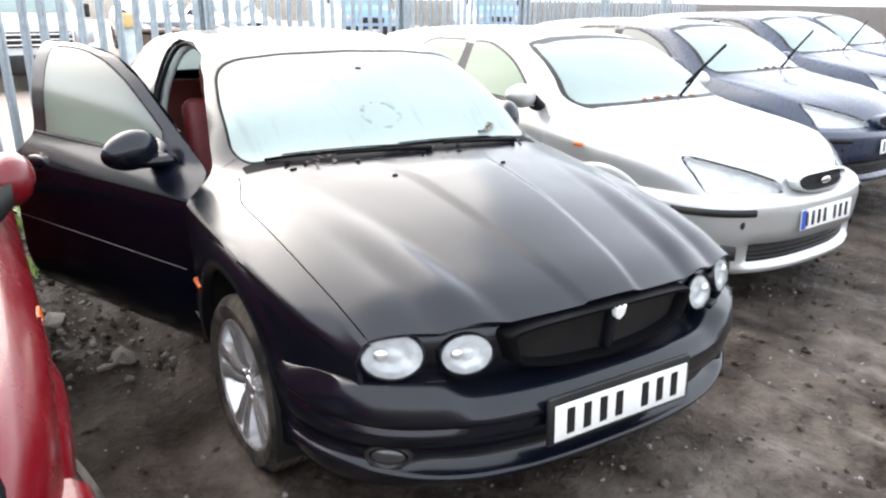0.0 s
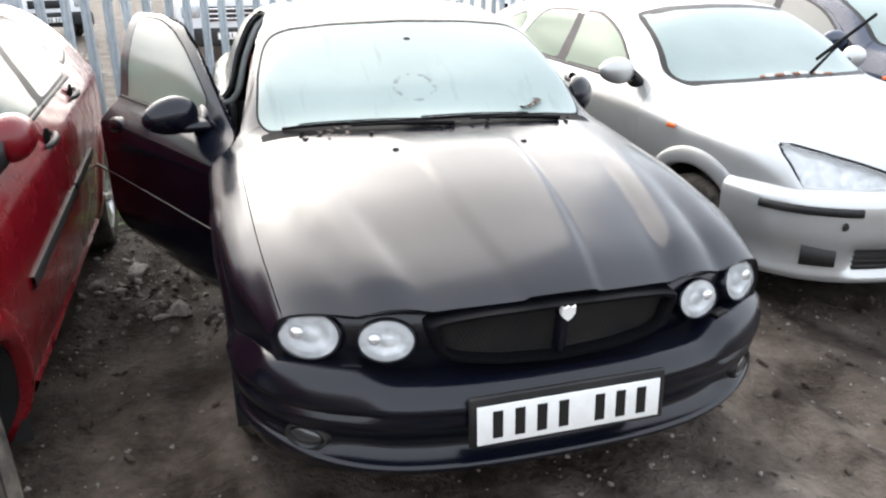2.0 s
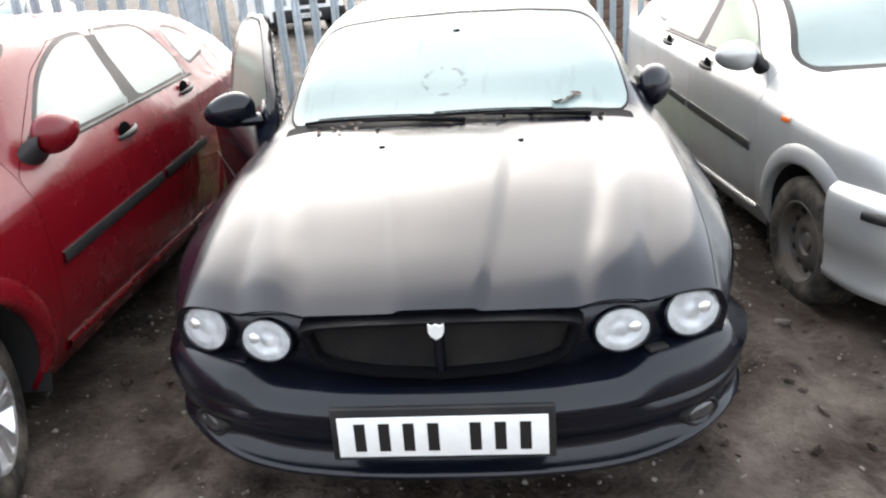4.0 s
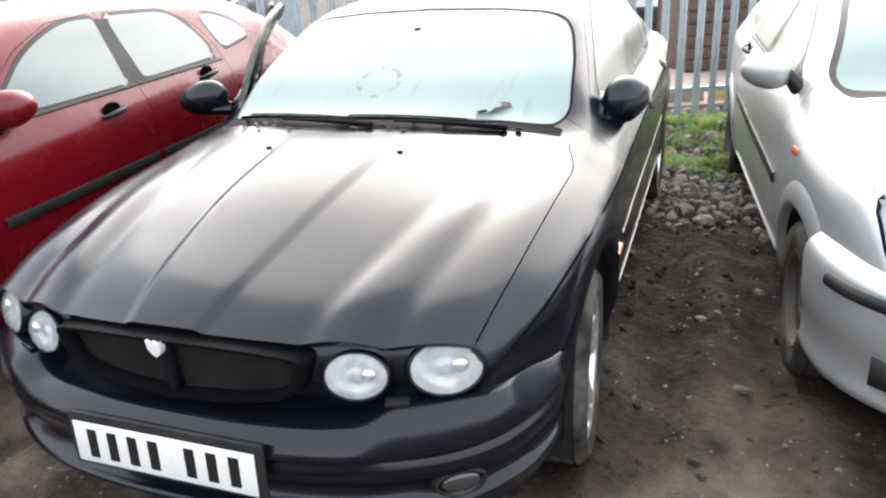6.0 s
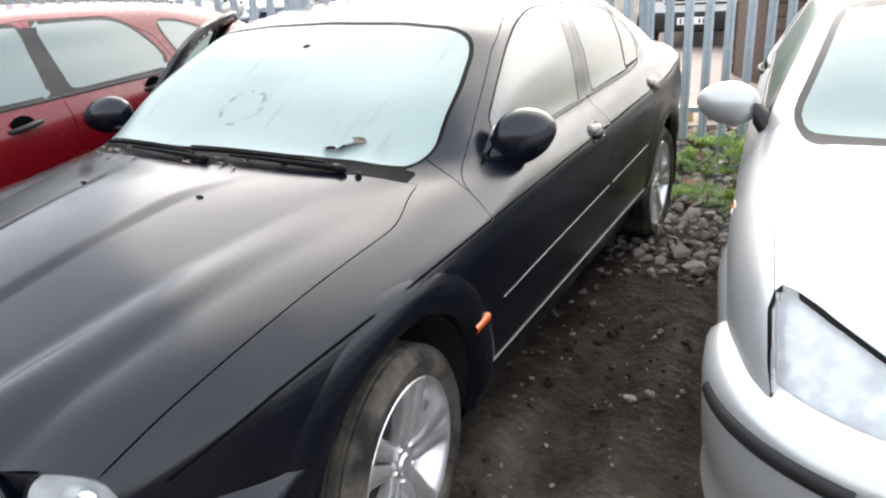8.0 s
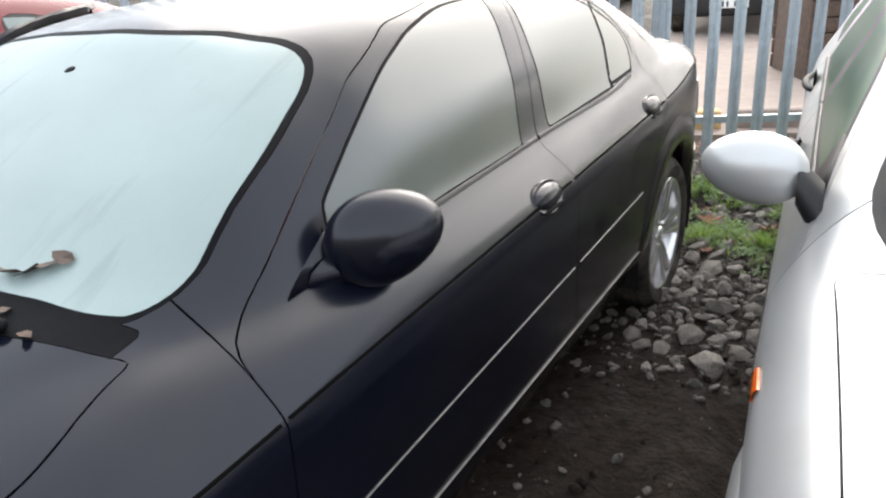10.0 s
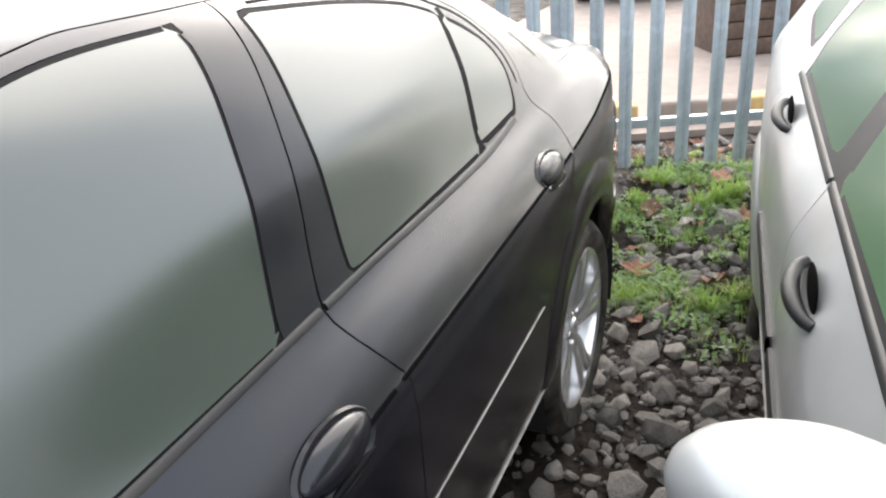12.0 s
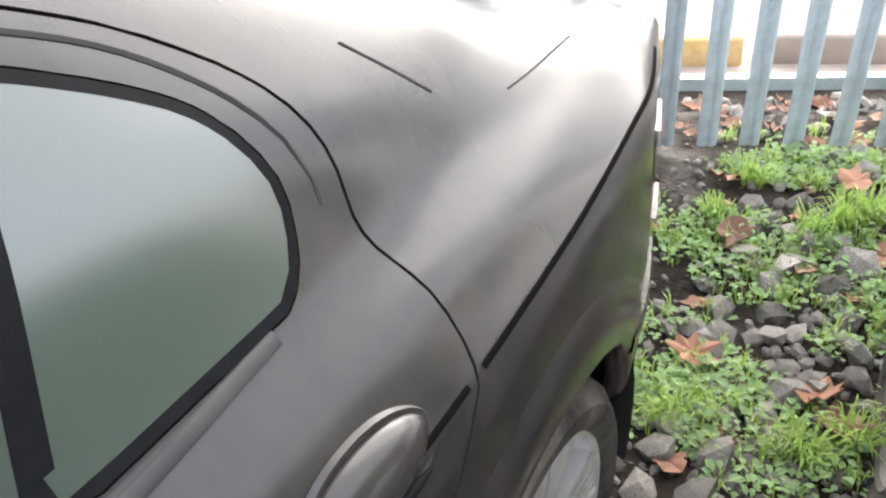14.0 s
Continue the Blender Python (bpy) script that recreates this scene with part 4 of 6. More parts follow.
def jag_front(car):
    def prof(s):
        k = 1 - step(0.28, 0.40, abs(s))
        low = (1 - step(0.40, 0.52, abs(s)))
        g = step(0.30, 0.36, abs(s)) * 0.012
        up = 0.012 * step(0.3, 0.6, abs(s)) - 0.035 * step(0.8, 1.0, abs(s))
        fl = step(0.55, 0.8, abs(s))
        gz = 0.460 + 0.030 * step(0.5, 1.0, abs(s))
        lz = 0.040 * step(0.25, 0.75, abs(s))
        return [(-0.20, 0.238), (-0.07, 0.240), (-0.045, 0.247), (-0.028, 0.262), (-0.012, 0.276 + 0.5 * lz), (0.000, 0.288 + lz), (0.003, 0.297 + lz), (-0.010, 0.304 + lz), (-0.022 - 0.03 * low, 0.314 + lz), (-0.016 - 0.03 * low, 0.388), (-0.004, 0.402), (0.002, 0.428),
                (0.005, gz - 0.016), (0.004 - g, gz - 0.008), (0.004 - g, gz + 0.003), (0.012, gz + 0.010), (0.013 - 0.012 * k, gz + 0.030 - 0.008 * k), (0.000 - 0.018 * k, 0.552 + up - 0.025 * k), (-0.05 - 0.01 * k + 0.046 * fl, 0.572 + up - 0.045 * k), (-0.15 + 0.125 * fl, 0.580 + up - 0.05 * k)]
    bm = sweep_plan(bumper_plan, prof, 90)
    edge = 0.0
    for i, v in enumerate(bm.verts):
        if abs(v.co.x) > 0.5 and v.co.y > -0.74:
            proud = 0.008 if i % 20 < 16 else (0.006, 0.003, 0.001, -0.010)[i % 20 - 16]
            k = step(-0.74, -0.60, v.co.y) if i % 20 > 16 else step(-0.50, -0.37, v.co.y)
            hug = jag.side(v.co.y, max(v.co.z, 0.37)) + proud
            v.co.x = math.copysign(abs(v.co.x) * (1 - k) + hug * k, v.co.x)
            if i % 20 > 17:
                v.co.z = v.co.z * (1 - k) + (edge + 0.003 * (i % 20 - 17)) * k
        edge = v.co.z if i % 20 == 17 else edge
    bmesh.ops.recalc_face_normals(bm, faces=bm.faces)
    bumper = part("front_bumper", bm, BLACK_PAINT, car)

    def mask(s):
        return 0.70 * s, -0.620 - 0.225 * (1 - (0.70 * s / 0.85) ** 2)
    part("nose_panel", sweep_plan(mask, lambda s: [(-0.03, 0.50), (0.0, 0.56), (0.012, 0.62), (0.004, 0.70), (-0.05, 0.735)], 60), BLACK_PAINT, car)

    def intake(s):
        return bumper_plan(s * 0.46)
    part("lower_grille", sweep_plan(intake, lambda s: [(-0.070, 0.300), (-0.058, 0.306), (-0.050, 0.390), (-0.065, 0.402)], 30), PLASTIC, bumper)
    part("grille_bar", sweep_plan(intake, lambda s: [(-0.060, 0.345), (-0.050, 0.347), (-0.050, 0.355), (-0.060, 0.357)], 30), PLASTIC, bumper)
    for s, lr in SIDES:
        fog = part("fog_lamp", moved(ball(0.050, 0.012, 0.026, (0, 0, 0), 20, 10), Matrix.Translation((s * 0.675, -0.768, 0.362)) @ Matrix.Rotation(s * radians(35), 4, "Z")), DIM_LENS, bumper)
        part("fog_lamp_bezel", moved(lathe([(0.9, -0.01), (1.0, 0.012), (1.1, 0.006), (1.2, -0.02)], 28), Matrix.Translation((s * 0.672, -0.766, 0.362)) @ Matrix.Rotation(s * radians(35), 4, "Z") @ Matrix.Diagonal((0.058, 1, 0.033, 1)) @ Matrix.Rotation(radians(-90), 4, "Z")), PLASTIC, bumper)
        for cx, cy, cz, rx, rz, yaw in ((0.644, -0.738, 0.646, 0.084, 0.062, 27), (0.455, -0.811, 0.637, 0.073, 0.054, 15)):
            m = Matrix.Translation((s * cx, cy, cz)) @ Matrix.Rotation(s * radians(yaw), 4, "Z") @ Matrix.Rotation(radians(-14), 4, "X")
            lamp = part("headlight", moved(ball(rx, 0.032, rz, (0, 0, 0), 32, 16), m), LAMP_GLASS, car, "round clear headlight")
            bowl = lathe([(0.0, 0.004), (0.25, 0.002), (0.45, -0.004), (0.6, 0.006), (0.8, 0.006), (1.0, 0.006)], 36)
            bowl.transform(m @ Matrix.Diagonal((rx * 0.97, 1, rz * 0.97, 1)) @ Matrix.Rotation(radians(-90), 4, "Z"))
            part("reflector", bowl, REFLECTOR, lamp)
            ring = lathe([(0.98, -0.03), (0.99, 0.008), (1.035, 0.011), (1.08, 0.004), (1.11, -0.03)], 40)
            ring.transform(m @ Matrix.Diagonal((rx, 1, rz, 1)) @ Matrix.Rotation(radians(-90), 4, "Z"))
            part("headlight_bezel", ring, BLACK_PAINT, lamp)
            part("bulb_lens", moved(ball(rz * 0.34, 0.012, rz * 0.30, (s * 0.030, -0.012, 0.006), 20, 10), m), CHROME, lamp)
        part("washer_cap", sharpen(moved(box(0.055, 0.03, 0.012, 0.004), Matrix.Translation((s * 0.545, -0.800, 0.577)) @ Matrix.Rotation(s * radians(20), 4, "Z"))), BLACK_PAINT if s < 0 else PLASTIC, bumper)
    # radiator grille

    def g_at(x, z, d=0.0):
        return (x, -0.898 - d + 0.30 * x * x + (0.70 - z) * 0.12, z)

    def outline(k):
        pts = []
        for i in range(96):
            t = 2 * math.pi * i / 96
            c, sn = math.cos(t), math.sin(t)
            zz = math.copysign(abs(sn) ** 0.25, sn)
            xx = math.copysign(abs(c) ** 0.25, c)
            hw = (0.330 + 0.014 * zz) * k
            pts.append((xx * hw, 0.643 + (zz * 0.053 + 0.026 * (1 - abs(xx) ** 2) * (1 if zz > 0 else -1.25)) * (k if k > 0.99 else k * 0.93)))
        return pts
    rows = []
    for k, d in ((1.07, -0.05), (1.055, 0.0), (1.03, 0.012), (0.985, 0.012), (0.965, 0.004), (0.955, -0.03)):
        rows.append([g_at(x, z, d) for x, z in outline(k)])
    gr = part("radiator_grille", sharpen(tidy(grid(rows, close_v=True)), 60), RUBBER, car, "wide black mesh grille with a shield badge")
    rows = [[g_at(x * q, 0.640 + (z - 0.640) * q, -0.03) for x, z in outline(0.96)] for q in (1.0, 0.66, 0.33, 0.01)]
    part("mesh_backing", grid(rows, close_v=True), PLASTIC, gr)
    bm = bmesh.new()
    hw = 0.30
    for i in range(46):
        for sl in (1, -1):
            x0 = -hw + 2 * hw * i / 45
            p, q = g_at(x0 - sl * 0.03, 0.588, -0.024), g_at(x0 + sl * 0.03, 0.692, -0.024)
            w = Vector((0.0012, 0, 0))
            bm.faces.new([bm.verts.new(Vector(p) - w), bm.verts.new(Vector(p) + w), bm.verts.new(Vector(q) + w), bm.verts.new(Vector(q) - w)])
    part("wire_mesh", bm, PLASTIC, gr, smooth=False)
    rows = [[g_at(dx, z, dd) for dx, dd in ((-0.014, -0.03), (-0.011, 0.0), (0, 0.006), (0.011, 0.0), (0.014, -0.03))] for z in (0.575, 0.62, 0.66, 0.71)]
    part("centre_bar", grid(rows), BLACK_PAINT, gr)
    sh = [(-0.019, 0.722), (-0.010, 0.716), (0.0, 0.722), (0.010, 0.716), (0.019, 0.722), (0.019, 0.700), (0.012, 0.687), (0.0, 0.678), (-0.012, 0.687), (-0.019, 0.700)]
    bm = bmesh.new()
    a = [bm.verts.new(g_at(x, z, 0.020)) for x, z in sh]
    b = [bm.verts.new(g_at(x, z, 0.004)) for x, z in sh]
    bm.faces.new(a)
    for i in range(len(sh)):
        bm.faces.new((a[i], a[(i + 1) % len(sh)], b[(i + 1) % len(sh)], b[i]))
    bmesh.ops.recalc_face_normals(bm, faces=bm.faces)
    part("badge", bm, PLATE_WHITE, gr, "small white shield badge", smooth=False)
    plate(bumper, (0.0, -0.966, 0.439), 0.0, -3, True)
    for s in (1, -1):
        z = jag.top(0.24, 0.01)
        part("washer_jet", moved(ball(0.012, 0.008, 0.005, (0, 0, 0), 12, 6), Matrix.Translation((s * 0.24, 0.01, z + 0.002))), PLASTIC, car)


def plate(parent, at, yaw, tilt, holder, size=(0.52, 0.111), bars=True, band=False):
    """A number plate whose characters are plain bars."""
    m = Matrix.Translation(at) @ Matrix.Rotation(radians(yaw), 4, "Z") @ Matrix.Rotation(radians(tilt), 4, "X")
    w, h = size
    pl = part("number_plate", moved(box(w, 0.004, h, 0.0015), m), PLATE_WHITE, parent, "white number plate with plain dark bars")
    if holder:
        part("plate_holder", moved(box(w + 0.036, 0.016, h + 0.036, 0.006), m @ Matrix.Translation((0, 0.011, 0.006))), PLASTIC, pl)
    cw = 0.050 * w / 0.52
    gaps = [0, 1, 2, 3, 4.7, 5.7, 6.7]
    for g in gaps:
        x = (g - 3.35) * 0.061 * w / 0.52 + 0.0
        part("plate_bar", moved(box(cw * 0.56, 0.003, h * 0.70, 0.0008), m @ Matrix.Translation((x, -0.002, 0))), PLATE_INK, pl, smooth=False)
    if band:
        part("plate_band", moved(box(0.045, 0.003, h * 0.94, 0.0008), m @ Matrix.Translation((-w / 2 + 0.026, -0.0018, 0))), PLATE_BLUE, pl, smooth=False)
    return pl


def seat(parent, x, y, z, mat):
    st = part("seat", box(0.50, 0.52, 0.16, 0.05, (x, y, z + 0.08), 3), mat, parent, "red leather seat")
    part("seat_back", moved(box(0.50, 0.14, 0.62, 0.055, (0, 0, 0.31), 3), Matrix.Translation((x, y + 0.27, z + 0.12)) @ Matrix.Rotation(radians(-18), 4, "X")), mat, st)
    part("head_rest", moved(box(0.26, 0.10, 0.19, 0.04, (0, 0, 0), 3), Matrix.Translation((x, y + 0.49, z + 0.80))), mat, st)


def jag_cabin(car):
    part("cabin_floor", box(1.48, 2.35, 0.05, 0.01, (0, 1.45, 0.24)), CABIN, car)
    part("dashboard", box(1.36, 0.45, 0.30, 0.08, (0, 0.66, 0.78), 3), CABIN, car)
    part("underbody", box(1.20, 4.0, 0.10, 0.03, (0, 1.35, 0.25)), CHASSIS, car)
    part("engine_bay", box(1.18, 0.9, 0.36, 0.05, (0, -0.15, 0.46)), CHASSIS, car)
    for s in (1, -1):
        seat(car, s * 0.36, 1.25, 0.32, SEAT_RED)
        part("door_pillar", box(0.06, 0.16, 0.66, 0.02, (s * 0.78, 1.64, 0.56)), BLACK_PAINT, car)
        part("inner_sill", box(0.08, 1.8, 0.12, 0.03, (s * 0.78, 1.4, 0.27)), BLACK_PAINT, car)
    part("rear_bench", box(1.30, 0.50, 0.20, 0.06, (0, 2.05, 0.42), 3), SEAT_RED, car)
    part("rear_bench_back", moved(box(1.30, 0.14, 0.62, 0.05, (0, 0, 0.31), 3), Matrix.Translation((0, 2.34, 0.46)) @ Matrix.Rotation(radians(-20), 4, "X")), SEAT_RED, car)
    edge = [(0.62, 0.965), (0.80, 1.080), (1.0, 1.205), (1.2, 1.284), (1.45, 1.318), (1.655, 1.318), (1.66, 1.22), (1.635, 1.08), (1.60, 0.95), (1.595, 0.70), (1.58, 0.40), (1.52, 0.30), (1.0, 0.28), (0.60, 0.28)]
    for inset, rad, mat, nm in ((0.020, 0.011, RUBBER, "door_seal"), (0.050, 0.016, SEAL_GREY, "opening_trim")):
        pts = [(-jag.side(y, z) + inset, y - inset * 0.4, z - (inset * 0.4 if z > 0.9 else -inset * 0.4)) for y, z in smooth_path(edge)]
        part(nm, tube(pts, rad, 8), mat, car)
    rows = [[(-jag.side(y0 + dy, z) + 0.045, y0 + dy, z) for dy in (0.0, 0.05, 0.10)] for y0, z in ((1.60, 0.86), (1.61, 0.96), (1.64, 1.08), (1.67, 1.20), (1.69, 1.29))]
    part("pillar_trim", grid(rows), SEAL_GREY, car, "grey inner trim of the door pillar")
    wheel_ring = lathe([(0.185, -0.014), (0.199, 0.0), (0.185, 0.014), (0.171, 0.0)], 36)
    part("steering_wheel", moved(wheel_ring, Matrix.Translation((-0.36, 0.90, 0.86)) @ Matrix.Rotation(radians(62), 4, "X") @ Matrix.Rotation(radians(90), 4, "Y")), CABIN, car)
    part("mirror_mount", sharpen(moved(ball(0.017, 0.014, 0.003, (0, 0, 0), 14, 6), Matrix.Translation((0.0, 0.826, jag.top(0.0, 0.826) - 0.001)) @ Matrix.Rotation(radians(31), 4, "X"))), RUBBER, car, "dark mirror mount on the windscreen")


def on_skin(body, x, y, up):
    return Vector((x, y, body.top(x, y) + up))


def jag_wipers(car):
    for px, tipx in ((0.03, -0.60), (0.50, -0.14)):
        def at(x, k, up):
            y = jag.shift(0.40 + 0.035 * k, x) + 0.02 * (x / 0.85) ** 2
            return on_skin(jag, x, y, up)
        pts = [at(px + (tipx - px) * i / 10, i / 10, 0.012 + 0.008 * math.sin(math.pi * i / 10)) for i in range(11)]
        w = part("wiper_arm", tube(pts[:7], [0.010, 0.009, 0.008, 0.007, 0.006, 0.005, 0.005], 8), RUBBER, car, "black windscreen wiper")
        blade = [p + Vector((0, 0.022, 0.004)) for p in pts[1:]]
        part("wiper_blade", tube(blade, 0.0045, 6, flat=1.5), RUBBER, w)
        part("wiper_spine", tube([p + Vector((0, 0, 0.010)) for p in blade[1:-1]], 0.003, 6), RUBBER, w)
        part("wiper_pivot", ball(0.016, 0.016, 0.012, pts[0]), RUBBER, w)
    rnd = random.Random(11)
    for i in range(26):
        x = rnd.uniform(-0.62, 0.66)
        y = jag.shift(rnd.uniform(0.36, 0.44), x) + 0.04 * (x / 0.85) ** 2
        leaf_chip(car, on_skin(jag, x, y, 0.006), rnd, 0.018)
    for x, z_off in ((0.43, 0.0), (0.455, 0.022), (0.40, -0.01), (0.47, 0.04)):
        y = 0.40 + z_off
        leaf_chip(car, on_skin(jag, x, y, 0.008), rnd, 0.030)


def leaf_chip(parent, at, rnd, size):
    bm = bmesh.new()
    n = 7
    ring = []
    for i in range(n):
        a = 2 * math.pi * i / n
        r = size * rnd.uniform(0.55, 1.0)
        ring.append(bm.verts.new((r * math.cos(a), r * 0.7 * math.sin(a), rnd.uniform(0, size * 0.35))))
    mid = bm.verts.new((0, 0, size * 0.05))
    for i in range(n):
        bm.faces.new((ring[i], ring[(i + 1) % n], mid))
    bm.transform(Matrix.Translation(at) @ Euler((rnd.uniform(-0.4, 0.4), rnd.uniform(-0.4, 0.4), rnd.uniform(0, 6.3))).to_matrix().to_4x4())
    part("leaf_fragment", bm, LEAF_DARK, parent, smooth=False)


jag_car = build_jag()

# ---- hatchbacks ----
H_SILL = [(-0.70, 0.62, 0.40), (-0.4, 0.72, 0.24), (0.0, 0.75, 0.20), (2.2, 0.75, 0.20), (2.9, 0.72, 0.26), (3.25, 0.66, 0.32)]
H_ROCKER = [(-0.70, 0.66, 0.46), (-0.4, 0.765, 0.35), (0.0, 0.805, 0.31), (2.2, 0.81, 0.31), (2.9, 0.78, 0.38), (3.25, 0.72, 0.42)]
H_WIDE = [(-0.70, 0.705, 0.53), (-0.55, 0.758, 0.56), (-0.4, 0.80, 0.57), (0.0, 0.838, 0.58), (1.0, 0.846, 0.58), (2.2, 0.848, 0.60), (2.9, 0.82, 0.64), (3.25, 0.76, 0.66)]
H_UNDER = [(-0.70, 0.70, 0.57), (-0.62, 0.735, 0.66), (-0.55, 0.760, 0.71), (-0.4, 0.80, 0.748), (0.0, 0.835, 0.798), (0.4, 0.843, 0.83), (1.0, 0.848, 0.865), (2.0, 0.846, 0.93), (2.9, 0.81, 0.96), (3.25, 0.75, 0.96)]
H_SWAGE = [(-0.70, 0.695, 0.585), (-0.62, 0.725, 0.69), (-0.55, 0.748, 0.75), (-0.4, 0.785, 0.792), (0.0, 0.822, 0.838), (0.4, 0.833, 0.872), (1.0, 0.838, 0.905), (2.0, 0.835, 0.965), (2.9, 0.795, 0.995), (3.25, 0.735, 0.99)]
H_BELT = [(-0.70, 0.68, 0.600), (-0.66, 0.70, 0.662), (-0.62, 0.705, 0.735), (-0.55, 0.712, 0.800), (-0.5, 0.716, 0.832), (-0.4, 0.722, 0.862), (0.0, 0.738, 0.928), (0.24, 0.752, 0.965), (0.5, 0.785, 0.982), (1.0, 0.792, 1.000), (2.0, 0.785, 1.045), (2.6, 0.765, 1.075), (2.9, 0.745, 1.075), (3.25, 0.69, 1.02)]
H_GLASS = [(-0.70, 0.52, 0.625), (-0.62, 0.56, 0.755), (-0.55, 0.575, 0.818), (-0.4, 0.59, 0.878), (0.0, 0.60, 0.950), (0.24, 0.69, 0.985), (0.5, 0.72, 1.085), (1.0, 0.702, 1.195), (2.0, 0.70, 1.205), (2.6, 0.685, 1.215), (2.9, 0.67, 1.18), (3.1, 0.66, 1.10), (3.25, 0.62, 1.03)]
H_RAIL = [(-0.70, 0.32, 0.632), (-0.62, 0.36, 0.768), (-0.55, 0.38, 0.822), (-0.4, 0.40, 0.882), (0.0, 0.44, 0.965), (0.24, 0.60, 1.000), (0.5, 0.640, 1.155), (0.8, 0.605, 1.300), (1.0, 0.595, 1.352), (1.5, 0.598, 1.378), (2.2, 0.59, 1.365), (2.6, 0.575, 1.325), (2.85, 0.565, 1.245), (3.1, 0.56, 1.12), (3.25, 0.52, 1.035)]
H_ROOF = [(-0.70, 0.16, 0.638), (-0.62, 0.18, 0.776), (-0.55, 0.19, 0.832), (-0.4, 0.20, 0.892), (0.0, 0.22, 0.976), (0.24, 0.32, 1.012), (0.5, 0.33, 1.175), (0.8, 0.32, 1.330), (1.0, 0.31, 1.388), (1.5, 0.31, 1.418), (2.2, 0.30, 1.402), (2.6, 0.29, 1.36), (2.85, 0.28, 1.27), (3.1, 0.28, 1.135), (3.25, 0.26, 1.04)]
H_MID = [(-0.70, 0.0, 0.640), (-0.62, 0.0, 0.780), (-0.55, 0.0, 0.836), (-0.4, 0.0, 0.897), (0.0, 0.0, 0.982), (0.24, 0.0, 1.018), (0.5, 0.0, 1.180), (0.8, 0.0, 1.338), (1.0, 0.0, 1.398), (1.5, 0.0, 1.430), (2.2, 0.0, 1.412), (2.6, 0.0, 1.37), (2.85, 0.0, 1.28), (3.1, 0.0, 1.14), (3.25, 0.0, 1.045)]
H_BOW = [(-0.70, 0.30), (-0.3, 0.25), (0.24, 0.17), (0.9, 0.10), (1.5, 0.0), (2.3, 0.0), (2.8, -0.06), (3.25, -0.08)]
hatch = Body([H_SILL, H_ROCKER, H_WIDE, H_UNDER, H_SWAGE, H_BELT, H_GLASS, H_RAIL, H_ROOF, H_MID], H_BOW, 0.83, -0.70, 3.25, 96, (2, 4, 4, 2, 3, 4, 6, 5, 4))
H_SCREEN = rounded([(-0.655, 1.045), (0.0, 1.062), (0.655, 1.045), (0.545, 1.310), (0.3, 1.338), (0.0, 1.346), (-0.3, 1.338), (-0.545, 1.310)])
H_WIN_F = [(0.60, 1.030), (1.285, 1.050)] + smooth_path([(1.300, 1.315), (1.15, 1.308), (0.98, 1.262), (0.82, 1.190), (0.66, 1.080)])
H_WIN_R = [(1.450, 1.058), (2.020, 1.085)] + smooth_path([(2.030, 1.130), (1.98, 1.210), (1.90, 1.278), (1.80, 1.308), (1.6, 1.316), (1.425, 1.318)])
H_WIN_Q = rounded([(2.19, 1.120), (2.48, 1.160), (2.42, 1.215), (2.27, 1.265), (2.15, 1.275)])
H_DOORS = rounded([(0.345, 0.18), (0.345, 0.93), (0.56, 1.085), (0.80, 1.245), (1.05, 1.338), (1.4, 1.362), (1.85, 1.345), (2.06, 1.235), (2.12, 1.09), (2.12, 0.95), (2.06, 0.78), (1.98, 0.62), (1.955, 0.40), (1.955, 0.18)])
H_LAMP = rounded([(0.265, 0.690), (0.45, 0.668), (0.680, 0.658), (0.700, 0.835), (0.64, 0.822), (0.42, 0.752)], 0.02)


def hatch_bumper(s):
    a, b, p = 0.845, 0.625, 2 / 2.5
    t = s * math.pi / 2
    return math.copysign(a * abs(math.sin(t)) ** p, t), -0.40 - b * abs(math.cos(t)) ** p


